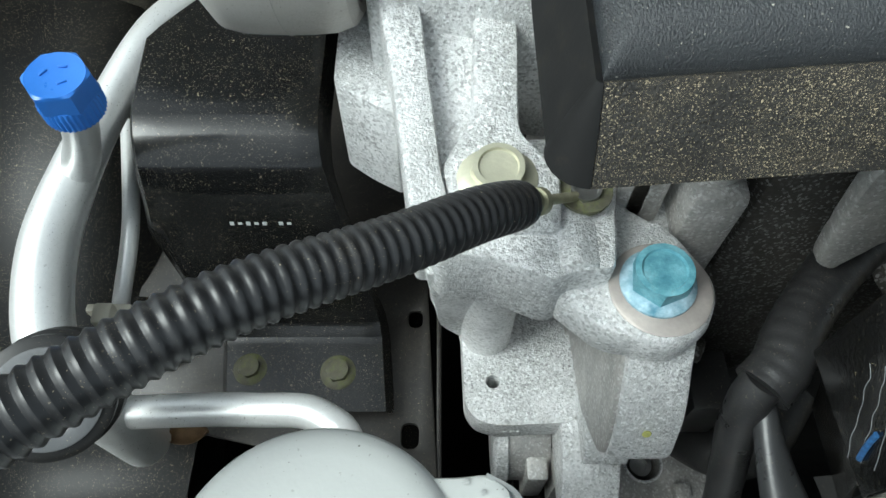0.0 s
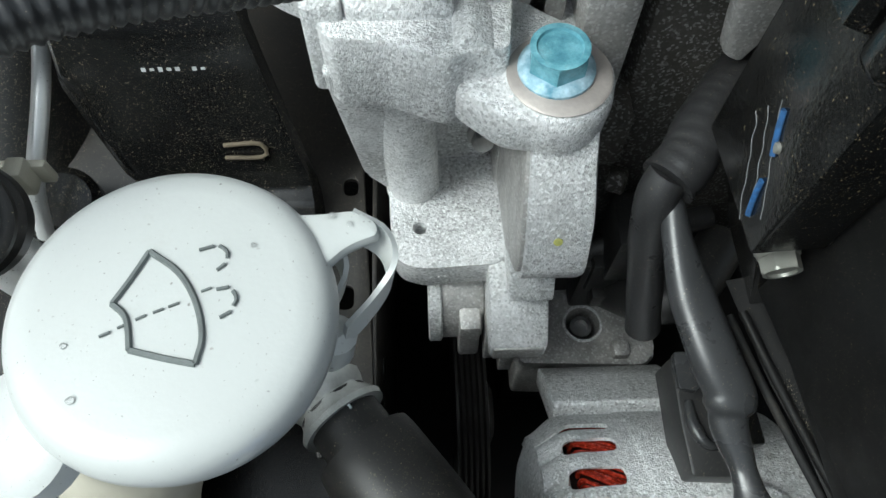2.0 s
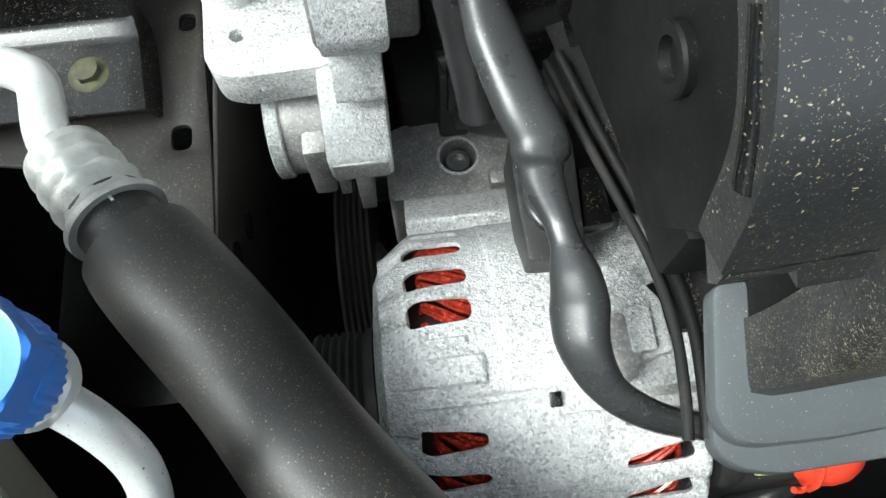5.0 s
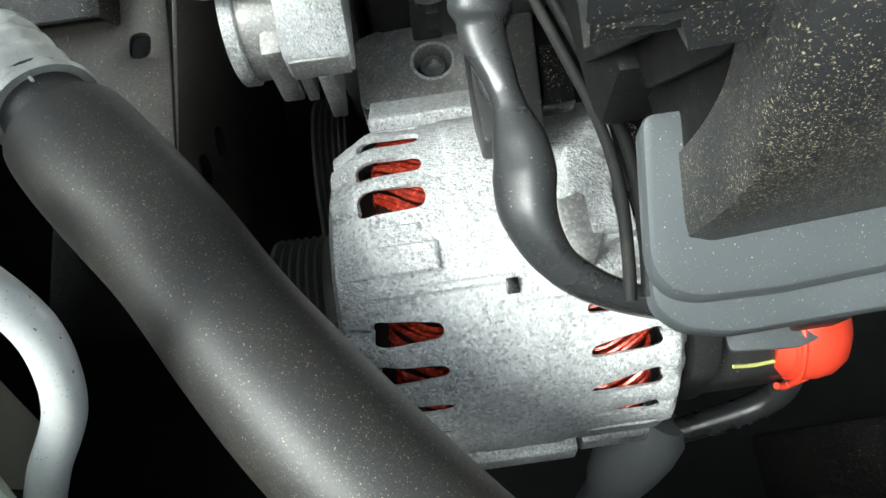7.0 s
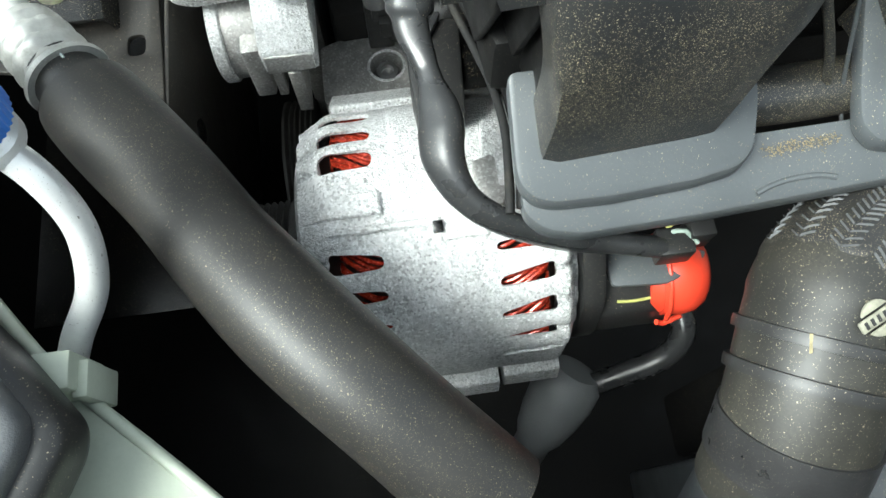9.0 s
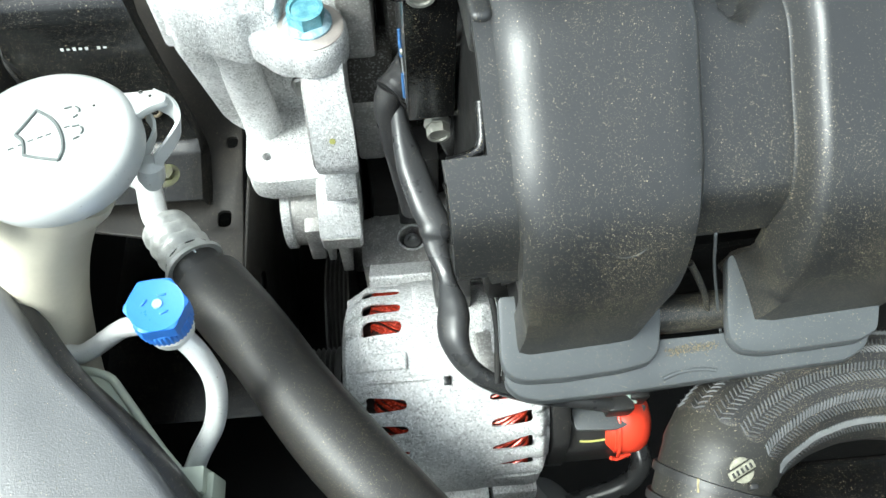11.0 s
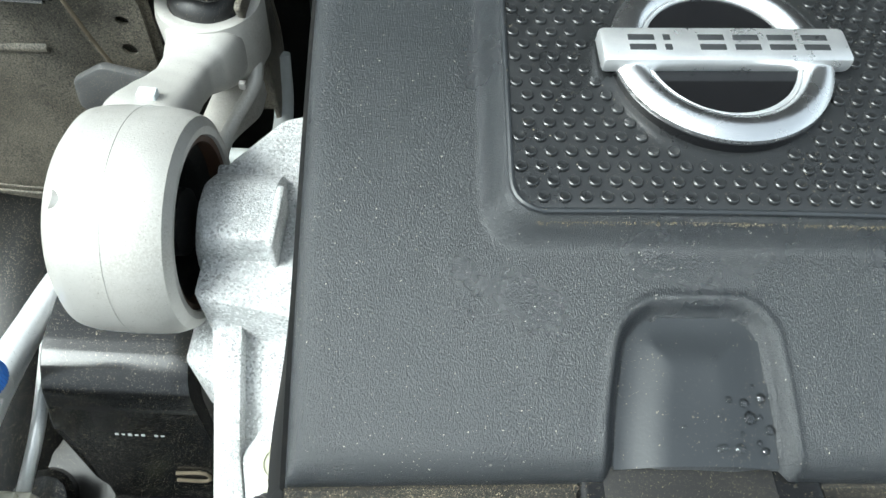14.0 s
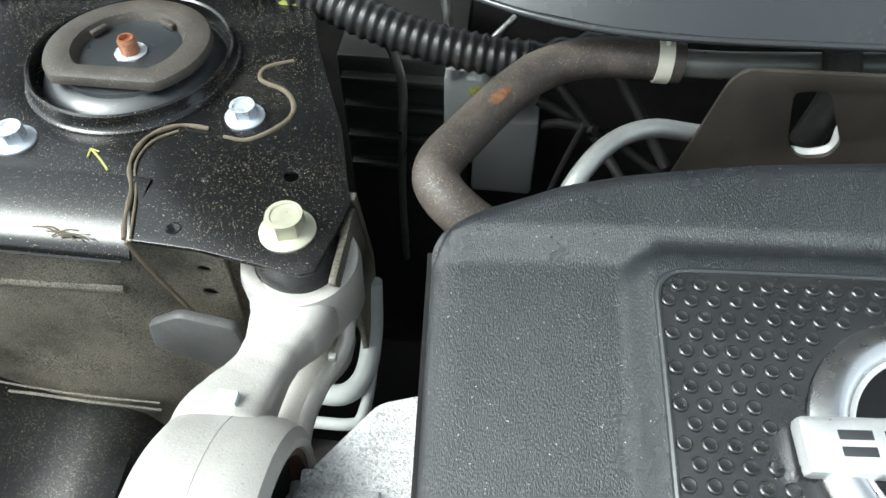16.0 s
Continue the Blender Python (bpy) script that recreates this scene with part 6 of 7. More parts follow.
part("terminal_shroud", weld(block(0.1815, 0.1965, -0.0390, -0.0180, 0.672, 0.7050, 0.003), block(0.185, 0.205, -0.050, -0.030, 0.670, 0.690, 0.002)), SHADE_BLACK, alt, "black plastic terminal shroud")
boot = thing("cable_boot", (0.21, -0.12, 0.48), "grey-black rubber boot on a cable below the alternator", "cable boot")
part("sleeve", lathe([(0.0075, -0.020), (0.0090, -0.018), (0.0095, -0.004), (0.0125, 0.004), (0.0150, 0.018), (0.0165, 0.034), (0.0160, 0.046), (0.0120, 0.054), (0, 0.056)], axis((0.1960, -0.1330, 0.4900), (0.52, 0.62, 0.60)) @ Matrix.Diagonal((1.35, 1.35, 1.05, 1)), 36), LID_GREY, boot)
part("cable", tube([(0.145, -0.195, 0.425), (0.172, -0.162, 0.462), (0.1965, -0.132, 0.491)], 0.0075, 14), LID_GREY, boot)
part("back_cable", tube([(0.222, -0.110, 0.513), (0.250, -0.106, 0.522), (0.280, -0.100, 0.535), (0.292, -0.088, 0.55), (0.290, -0.07, 0.555)], 0.0078, 12), SHRINK, boot)

# ---- hoses, pipes and wiring in front ----
def ribbed(r, amp, pitch):
    return lambda s, length: r + amp * (1 if (s % pitch) < pitch * 0.62 else -1) * (0.8 + 0.2 * math.sin(s * 90))


hose = thing("corrugated_conduit", (-0.04, 0.08, 0.86), "black corrugated plastic conduit ending at the mount bracket", "conduit")
part("conduit", tube([(-0.150, 0.008, 0.895), (-0.110, 0.026, 0.908), (-0.085, 0.043, 0.9105), (-0.050, 0.068, 0.907), (-0.012, 0.0930, 0.891), (0.010, 0.1110, 0.8775), (0.0255, 0.1240, 0.8640)],
     lambda s, length: table(length - s, (0, 0.0068), (0.002, 0.0076), (0.010, 0.0080), (0.03, 0.0082)) + 0.00045 * math.cos(2 * math.pi * s / 0.0036), 28, 0.0006, True, 12), CONDUIT, hose)
part("crimp_ferrule", weld(lathe([(0.0035, 0), (0.0052, 0.0005), (0.0052, 0.004), (0.0035, 0.0045), (0.0035, 0.007), (0.0048, 0.0075), (0.0048, 0.0105), (0.0034, 0.011)], axis((0.0258, 0.1243, 0.8635), (0.62, 0.50, -0.60)), 20),
     tube([(0.0320, 0.1295, 0.8575), (0.0390, 0.1350, 0.8505), (0.0470, 0.1405, 0.8440)], 0.0019, 10)), OLIVE, hose, "yellowish metal ferrule with an eyelet")
part("eyelet", lathe([(0.0055, 0), (0.0098, 0), (0.0098, 0.0016), (0.0055, 0.0016)], axis((0.0510, 0.1435, 0.8422)), 28), GREEN_BOLT, hose)

# suction hose in its sleeve, crimped to a bent pipe
ac = thing("air_conditioning_hose", (0.05, -0.04, 0.70), "thick black sleeved hose crimped to a bare aluminium pipe", "hose")
HD = Vector((0.735, -1.0, 0.0716)).normalized()
H0 = Vector((-0.0078, 0.0200, 0.7328))
part("sleeve", tube([H0 + HD * 0.018, H0 + HD * 0.035, H0 + HD * 0.075 + Vector((0.001, 0, -0.001)), H0 + HD * 0.115 + Vector((-0.001, 0, 0)), H0 + HD * 0.155, H0 + HD * 0.190 + Vector((0.004, 0, -0.006)), H0 + HD * 0.24 + Vector((0.012, 0, -0.03))],
     lambda s, length: 0.0212 - 0.0006 * ease(0.006, 0, s) + 0.0005 * math.sin(s * 60), 36, 0.004), HOSE, ac, "smooth black foam sleeve")
part("rubber_hose", tube([H0 - HD * 0.004, H0 + HD * 0.01, H0 + HD * 0.03], 0.0152, 30), RUBBER, ac)
part("print_dash", weld(*[tube([H0 + HD * 0.004 + Vector((0.002, 0.004, 0.0150)), H0 + HD * 0.0075 + Vector((0.002, 0.004, 0.0150))], 0.0006, 6)]), WHITE_MARK, ac)
FD = -HD
part("ferrule", lathe([(0.0140, -0.004), (0.0182, -0.0045), (0.0186, -0.002), (0.0164, 0.001), (0.0143, 0.005), (0.0164, 0.0085), (0.0167, 0.011), (0.0142, 0.015), (0.0162, 0.0185), (0.0164, 0.021), (0.0139, 0.025), (0.0158, 0.0285), (0.0150, 0.033), (0.0110, 0.035), (0.0090, 0.035)],
     axis(H0, FD), 48, lambda a, j: 1.0 + (0.055 * math.cos(8 * a) if j in (4, 7, 10) else 0)), CRIMP, ac, "crimped aluminium ferrule")
E1 = H0 + FD * 0.034
part("pipe", tube([E1 - FD * 0.004, E1 + FD * 0.012, (-0.0455, 0.0870, 0.7225), (-0.0535, 0.0948, 0.7215), (-0.0625, 0.0995, 0.7205), (-0.0720, 0.1015, 0.7190), (-0.0880, 0.1025, 0.7160), (-0.112, 0.1040, 0.7120), (-0.150, 0.1040, 0.7080), (-0.19, 0.103, 0.704)], 0.0083, 24, 0.003), PIPE, ac, "bare bent aluminium pipe")

# service valve with its blue cap in front
def service_cap(base, way, s, label):
    ob = thing("service_cap", base, label, "cap", "service caps")
    m = axis(base, way, 8)
    c = s / 2 / math.cos(math.pi / 6)
    part("hex_top", hexed([(c, 0.0105), (c, 0.0185), (c * 0.97, 0.0202), (c * 0.86, 0.0208), (c * 0.8, 0.0206), (0, 0.0204)], s, m, (0, 1, 2)), BLUE_CAP, ob)
    part("knurled_skirt", lathe([(s * 0.46, 0.0), (s * 0.53, 0.0012), (s * 0.54, 0.0085), (s * 0.51, 0.0108), (s * 0.4, 0.0112)], m, 192, lambda a, j: 1.0 + (0.022 * math.cos(38 * a) if j in (1, 2) else 0)), BLUE_CAP, ob)
    for dx, dy, tw in ((-0.35, 0.12, 50), (0.22, -0.28, 20), (0.18, 0.30, 0)):
        part("moulded_mark", block(-0.0017, 0.0017, -0.0005, 0.0005, 0.0202, 0.0211, 0.0002, m @ Matrix.Translation((dx * c, dy * c, 0)) @ Matrix.Rotation(radians(tw), 4, "Z")), BLUE_CAP, ob)
    return ob
c1 = service_cap((0.0126, -0.0572, 0.8203), (0.14, -0.10, 1), 0.0232, "bright blue plastic cap on a thin refrigerant pipe")
part("paint_dab", lathe([(0.0024, -0.001), (0.0020, 0.0003), (0, 0.0004)], axis((0.0160, -0.0588, 0.8408), (0.14, -0.10, 1)), 12), surface("pale_blue_paint_dab", (0.30, 0.52, 0.66), 0.5), c1, "pale paint dab")
lp = thing("liquid_pipe", (0.0, -0.08, 0.70), "thin bare aluminium refrigerant pipe with a valve stub", "pipe")
part("stub", lathe([(0.0105, -0.016), (0.0105, -0.010), (0.0085, -0.008), (0.0085, 0.002)], axis((0.0131, -0.0575, 0.8233), (0.14, -0.10, 1)), 28), PIPE, lp)
part("bend", tube([(-0.105, -0.010, 0.735), (-0.078, -0.032, 0.754), (-0.0625, -0.0420, 0.757), (-0.055, -0.0437, 0.756), (-0.048, -0.0415, 0.757), (-0.040, -0.0378, 0.760), (-0.030, -0.0360, 0.767), (-0.018, -0.0410, 0.781), (-0.004, -0.0490, 0.799), (0.010, -0.0565, 0.808), (0.020, -0.064, 0.798), (0.0245, -0.074, 0.780), (0.0205, -0.088, 0.762), (0.010, -0.102, 0.750), (0.002, -0.114, 0.735), (-0.006, -0.13, 0.70)], 0.0052, 18, 0.003), PIPE, lp)

# big suction pipe with the second cap, thin pipe and clip
sp = thing("suction_pipe", (-0.17, 0.22, 0.62), "wide bare aluminium pipe rising along the inner wing", "pipe")
part("pipe", tube([(-0.080, 0.345, 0.770), (-0.125, 0.330, 0.775), (-0.155, 0.300, 0.777), (-0.176, 0.250, 0.768), (-0.190, 0.208, 0.757), (-0.196, 0.170, 0.748), (-0.190, 0.130, 0.738), (-0.175, 0.108, 0.725), (-0.165, 0.102, 0.70), (-0.165, 0.102, 0.66)],
     lambda s, length: 0.0105 + 0.0035 * ease(0.13, 0.24, s), 26, 0.004), PIPE, sp)
part("stub", tube([(-0.182, 0.212, 0.766), (-0.160, 0.197, 0.805), (-0.1452, 0.1868, 0.838)], lambda s, length: 0.0088 - 0.0012 * ease(0.02, 0.05, s), 20), PIPE, sp)
part("thin_pipe", tube([(-0.185, 0.270, 0.730), (-0.172, 0.215, 0.728), (-0.170, 0.190, 0.722), (-0.176, 0.155, 0.700), (-0.182, 0.14, 0.67)], 0.0046, 14), PIPE, sp)
part("pipe_clip", weld(block(-0.188, -0.164, 0.155, 0.160, 0.700, 0.716, 0.0015), block(-0.181, -0.171, 0.146, 0.158, 0.702, 0.722, 0.002)), CLIP, sp, "ivory plastic pipe clip")
service_cap((-0.1450, 0.1865, 0.8370), (0.06, -0.05, 1), 0.0222, "bright blue plastic cap on the wide suction pipe")
# rubber isolator with drilled face, dry leaves beside it
iso = thing("rubber_isolator", (-0.14, 0.09, 0.70), "black rubber isolator with a grey drilled face", "rubber mount")
IM = axis((-0.1560, 0.0880, 0.7800), (0.30, -0.45, 0.84))
part("block", lathe([(0.020, -0.03), (0.0262, -0.026), (0.0262, -0.012), (0.0235, -0.009), (0.0235, -0.005), (0.0250, -0.003), (0.0250, 0.003), (0.0225, 0.0045), (0, 0.0045)], IM, 44), RUBBER, iso)
part("drilled_face", prism(circle(0, 0, 0.0205, 40), 0.0045, 0.0058, IM, 0.0004, [circle(0.011 * math.cos(a), 0.011 * math.sin(a), 0.0036, 14) for a in (0.3, 1.55, 2.8, 4.05, 5.3)]), LID_GREY, iso, "grey face with round holes")
for k, (x, y, a) in enumerate(((-0.1431, 0.1063, 20),)):
    lf = sheet(lambda u, v: Matrix.Translation((x, y, 0.655 + 0.004 * k)) @ Matrix.Rotation(radians(a), 4, "Z") @ Vector((0.020 * (u - 0.5), 0.007 * v * math.sin(math.pi * min(0.98, max(0.02, u))) ** 0.7, 0.004 * math.sin(5 * u) + 0.006 * v * v)), span(0, 1, 10), span(-1, 1, 6), 0.0004)
    solid("dry_leaf", lf, LEAF, "dry brown leaf lying in the bay", "leaf", "leaves")

# ---- dry twigs caught on the edge of the strut tower ----
twig = thing("dry_twigs", (-0.175, 0.390, 0.940), "dry grey-brown twigs caught on the panel edge", "twigs")
random.seed(12)
def fold_top(x, y, lift):
    return (x, y, 0.9255 + lift + 0.0176 * math.sqrt(max(0.02, 1 - ((0.4035 - y) / 0.0178) ** 2)))
for k in range(7):
    a = radians(random.uniform(-40, 60))
    n = random.uniform(0.005, 0.011)
    cx, cy = -0.176 + random.uniform(-0.010, 0.010), 0.3905 + random.uniform(-0.001, 0.0015)
    dx_, dy_ = math.cos(a) * n, math.sin(a) * 0.0028
    part("twig", tube([fold_top(cx - dx_, cy - dy_, 0.0006), fold_top(cx + 0.001, cy + 0.0008, 0.0018), fold_top(cx + dx_, cy + dy_, 0.0010)], 0.00045, 6, 0.002), SEALANT, twig)

# ---- washer reservoir ----
res = thing("washer_reservoir", (-0.06, -0.05, 0.55), "milky washer filler neck with a grey snap cap", "washer reservoir")
part("neck", tube([(-0.034, 0.008, 0.842), (-0.046, 0.002, 0.826), (-0.066, -0.010, 0.785), (-0.086, -0.042, 0.715), (-0.110, -0.09, 0.60)], lambda s, length: table(s, (0, 0.0250), (0.010, 0.0255), (0.016, 0.0215), (0.08, 0.0215), (0.16, 0.026), (0.3, 0.036)), 40, 0.006), NECK, res, "milky translucent filler neck")
KI = Matrix.Translation((-0.0285, 0.0105, 0.8565)) @ Matrix.Diagonal((0.945, 0.945, 1, 1))
KM = Matrix.Translation((-0.0314, 0.0144, 0.8555))
cap = part("cap", lathe([(0.0330, -0.006), (0.0368, -0.007), (0.0385, -0.004), (0.0392, 0.001), (0.0388, 0.0050), (0.0374, 0.0080), (0.0345, 0.0098), (0.0300, 0.0105), (0.0, 0.0109)], KM, 96), CAP_GREY, res, "pale grey plastic snap cap")
IX = KI @ Matrix.Translation((0, 0, 0.0099))
def icon(pts, r=0.0008, step=0.0012):
    return tube([IX @ Vector((x + 0.0285, y - 0.0105, 0.0001)) for x, y in pts], r, 6, step, True, 4)
part("screen_outline", weld(icon([(-0.0370, 0.0290), (-0.0405, 0.0215), (-0.0440, 0.0150)]), icon([(-0.0440, 0.0150), (-0.0400, 0.0110), (-0.0380, 0.0030)]), icon([(-0.0380, 0.0030), (-0.0300, 0.0008), (-0.0220, -0.0010)]), icon([(-0.0220, -0.0010), (-0.0212, 0.0060), (-0.0238, 0.0150), (-0.0290, 0.0230), (-0.0370, 0.0290)])), CAP_LINE, cap, "moulded windscreen symbol")
for x, y, a in ((-0.0445, 0.0072, 25), (-0.0405, 0.0092, 25), (-0.0365, 0.0112, 25), (-0.0325, 0.0128, 22), (-0.0290, 0.0142, 22), (-0.0215, 0.0180, 20)):
    ca, sa = 0.0013 * math.cos(radians(a)), 0.0013 * math.sin(radians(a))
    part("symbol_dash", icon([(x - ca, y - sa), (x + ca, y + sa)], 0.0004), CAP_LINE, cap)
for pts in (((-0.0245, 0.0290), (-0.0210, 0.0300)), ((-0.0195, 0.0300), (-0.0175, 0.0285), (-0.0172, 0.0265)), ((-0.0175, 0.0250), (-0.0195, 0.0232)), ((-0.0190, 0.0180), (-0.0160, 0.0185)), ((-0.0150, 0.0175), (-0.0138, 0.0155), (-0.0145, 0.0135)), ((-0.0150, 0.0120), (-0.0175, 0.0105))):
    part("symbol_drop", icon(pts, 0.0005), CAP_LINE, cap)
part("cap_lip", lathe([(0.016, -0.004), (0.0155, 0.002), (0.012, 0.0045), (0, 0.0052)], axis((-0.0640, -0.0115, 0.8535), (-0.3, -0.15, 1)), 30), CAP_GREY, cap)
part("thumb_tab", prism(rounded([(-0.012, 0.040), (0.004, 0.0400), (0.0120, 0.0410), (0.0175, 0.0370), (0.0180, 0.0330), (0.0100, 0.0300), (0.004, 0.024), (-0.006, 0.018)], 0.006, 6), 0.8570, 0.8622, soft=0.002), CAP_GREY, cap)
def strap(pts, w, t):
    line_, _ = even(crom([Vector(p) for p in pts], 8), 0.002)
    def f(k, j):
        i = int(k)
        return line_[i] + Vector((0, 0, 0.5 * w * j)) + Vector((0.25, 0.35, 0)) * (0.5 * w * j)
    return sheet(f, list(range(len(line_))), [-1, -0.5, 0.5, 1], t)
part("tether", strap([(0.010, 0.038, 0.858), (0.018, 0.034, 0.855), (0.0195, 0.028, 0.850), (0.014, 0.021, 0.845), (0.0065, 0.0150, 0.8395)], 0.009, 0.0016), CAP_GREY, cap, "flat plastic tether loop")
part("tether", strap([(0.004, 0.036, 0.850), (0.007, 0.030, 0.846), (0.002, 0.022, 0.840), (-0.006, 0.016, 0.834)], 0.006, 0.0014), CAP_GREY, cap)
part("tether_foot", lathe([(0.004, -0.012), (0.0065, -0.006), (0.0065, 0.002), (0.003, 0.005), (0, 0.005)], axis((0.0035, 0.0155, 0.836), (0.2, 0.2, 1)), 18), CAP_GREY, cap)
for x, y, r in ((0.006, 0.0385, 0.0010), (0.0105, 0.036, 0.0008), (-0.0485, -0.0075, 0.0010), (-0.0525, 0.0050, 0.0008), (-0.012, 0.029, 0.0007)):
    part("drop", lathe([(r, 0), (r * 0.92, r * 0.4), (r * 0.5, r * 0.75), (0, r * 0.85)], Matrix.Translation((x, y, 0.8625 if x > 0 else 0.8662)), 14), WD, drops)

# ---- headlamp housing ----
hl = thing("headlamp_housing", (-0.02, -0.12, 0.66), "grey headlamp lid with rubber edge on a pale ledge", "headlamp")
LID = [(-0.130, 0.020), (-0.080, -0.016), (-0.056, -0.050), (-0.040, -0.070), (-0.014, -0.094), (0.006, -0.116), (0.021, -0.135), (0.021, -0.143), (0.006, -0.175), (-0.010, -0.26), (-0.16, -0.26), (-0.16, 0.02)]
part("lid", prism(rounded(LID, 0.008), 0.785, 0.801, soft=0.005, segments=3), LID_SATIN, hl)
part("lid_edge", prism(rounded([((x + 0.055) * 1.10 - 0.055, (y + 0.13) * 1.10 - 0.13) for x, y in LID], 0.010), 0.772, 0.7935, soft=0.006, segments=3), RUBBER, hl, "black rubber edge strip")
part("ledge", prism(rounded([(-0.10, -0.022), (-0.069, -0.049), (-0.040, -0.057), (-0.028, -0.069), (0.003, -0.109), (0.049, -0.152), (0.090, -0.192), (0.120, -0.26), (-0.10, -0.26)], 0.004), 0.748, 0.757, soft=0.0015), PALE_LEDGE, hl, "pale greenish plastic ledge")
part("ledge_rim", tube([(-0.070, -0.0485, 0.757), (-0.040, -0.0565, 0.757), (-0.028, -0.069, 0.757), (0.003, -0.109, 0.757), (0.049, -0.152, 0.757), (0.090, -0.192, 0.757)], 0.0022, 10, 0.004, True, 4), PALE_LEDGE, hl)
part("ledge_tab", weld(block(0.008, 0.021, -0.124, -0.112, 0.752, 0.776, 0.001), block(0.019, 0.024, -0.126, -0.114, 0.748, 0.770, 0.001)), PALE_LEDGE, hl)
part("body", prism([(-0.11, -0.07), (-0.06, -0.11), (-0.01, -0.185), (0.02, -0.26), (-0.15, -0.26)], 0.60, 0.750, soft=0.004), IRON, hl)

# ---- harness beside the manifold ----
hn = thing("wiring_harness", (0.14, 0.06, 0.62), "taped black wiring harness that forks towards the alternator", "wiring harness")
def lumpy(r, amp=0.04):
    return lambda s, length: r * (1 + amp * math.sin(s * 210) + 0.02 * math.sin(s * 71))
def wrapped(r):
    """Tape wound in uneven turns."""
    return lambda s, length: r * (1 + 0.030 * abs(math.sin(s * 560 + 0.8 * math.sin(s * 130))) + 0.02 * math.sin(s * 71))
part("taped_cable", tube([(0.262, 0.215, 0.802), (0.225, 0.190, 0.801), (0.1929, 0.1626, 0.800), (0.1604, 0.1365, 0.800), (0.1375, 0.1104, 0.800), (0.1275, 0.0940, 0.799), (0.1195, 0.0860, 0.796)], wrapped(0.0108), 28, 0.0012, True, 10), TAPE, hn, "tape-wrapped cable bundle")
part("taped_branch", tube([(0.1200, 0.0880, 0.799), (0.1170, 0.0840, 0.790), (0.1185, 0.0790, 0.770), (0.1230, 0.0705, 0.742), (0.1285, 0.0605, 0.710)], lumpy(0.0080, 0.012), 24, 0.003), TAPE, hn)
def flat_tube(a, s):
    k = 0.17 * ease(0.01, 0.05, s)
    return 1.0 + k * math.cos(2 * a + 16 * s)
part("vinyl_branch", tube([(0.1205, 0.0880, 0.797), (0.1224, 0.0851, 0.790), (0.1244, 0.0674, 0.7820), (0.1288, 0.0476, 0.7740), (0.1347, 0.0267, 0.7680), (0.1393, 0.0150, 0.7630), (0.1391, 0.0046, 0.7570), (0.1429, -0.0106, 0.7520), (0.1454, -0.0308, 0.7480), (0.1446, -0.0471, 0.7440), (0.1512, -0.0613, 0.7370), (0.1666, -0.0705, 0.7280), (0.1905, -0.0755, 0.7150), (0.2080, -0.0755, 0.7050), (0.226, -0.0775, 0.700), (0.236, -0.0785, 0.697)],
     lambda s, length: table(s, (0, 0.0045), (0.010, 0.0044), (0.028, 0.0058), (0.048, 0.0078), (0.072, 0.0080), (0.084, 0.0079), (0.087, 0.0084), (0.091, 0.0082), (0.093, 0.0064), (0.099, 0.0059), (0.107, 0.0050), (0.114, 0.0041), (0.121, 0.0046), (0.130, 0.0070), (0.141, 0.0084), (0.151, 0.0078), (0.160, 0.0066), (0.170, 0.0056), (0.19, 0.0055), (0.24, 0.0058)), 30, 0.0015, True, 10, flat_tube), SHRINK, hn, "flattened grey-black vinyl tube")
part("plug_end", weld(block(0.234, 0.250, -0.0845, -0.0715, 0.688, 0.702, 0.0015), block(0.248, 0.259, -0.0790, -0.0690, 0.690, 0.706, 0.001)), RUBBER, hn)
part("wire", tube([(0.240, -0.0740, 0.700), (0.2455, -0.0750, 0.7045), (0.2515, -0.0800, 0.700)], 0.0011, 8), surface("pale_green_wire", (0.30, 0.38, 0.33), 0.4), hn, "thin pale wire")
part("wire", tube([(0.240, -0.0710, 0.700), (0.2455, -0.0705, 0.7055), (0.2530, -0.0730, 0.704)], 0.0010, 8), YELLOW_MARK, hn)
sen = thing("engine_sensor", (0.13, 0.12, 0.62), "small black sensor plug between bracket and harness", "sensor")
part("body", weld(block(0.122, 0.140, 0.112, 0.135, 0.63, 0.665, 0.002), block(0.126, 0.137, 0.106, 0.114, 0.622, 0.636, 0.001), tube([(0.120, 0.125, 0.66), (0.145, 0.13, 0.668), (0.19, 0.14, 0.67)], 0.007, 14)), RUBBER, sen)

# ---- top radiator hose ----
rh = thing("radiator_hose", (0.28, -0.14, 0.62), "braided black radiator hose with a rubber elbow and clamp", "radiator hose")
ELB = [(0.300, -0.104, 0.7360), (0.287, -0.112, 0.7362), (0.2755, -0.126, 0.7340), (0.2665, -0.147, 0.7260), (0.2595, -0.167, 0.7120), (0.2545, -0.182, 0.694)]
part("elbow", tube(ELB, lambda s, length: 0.0285 + 0.0012 * ease(0.035, 0.03, s), 56, 0.003), surface("smooth_black_hose_rubber", (0.019, 0.0187, 0.0165), 0.46, 0.0, 0.12, 30, 0.1, 500, dust=0.55, dust_scale=30, dust_colour=(0.062, 0.057, 0.042), specks=0.12, speck_size=380), rh)
part("spigot", tube([(0.2605, -0.164, 0.715), (0.2555, -0.177, 0.700), (0.248, -0.195, 0.675), (0.24, -0.215, 0.64)], 0.0262, 36), COVER_GLOSS, rh)
part("end_ring", tube([(0.2620, -0.160, 0.7180), (0.2595, -0.167, 0.7115), (0.2570, -0.1735, 0.7050)], 0.0296, 40), TAPE, rh)
CW = Vector((-0.34, -0.86, -0.38))
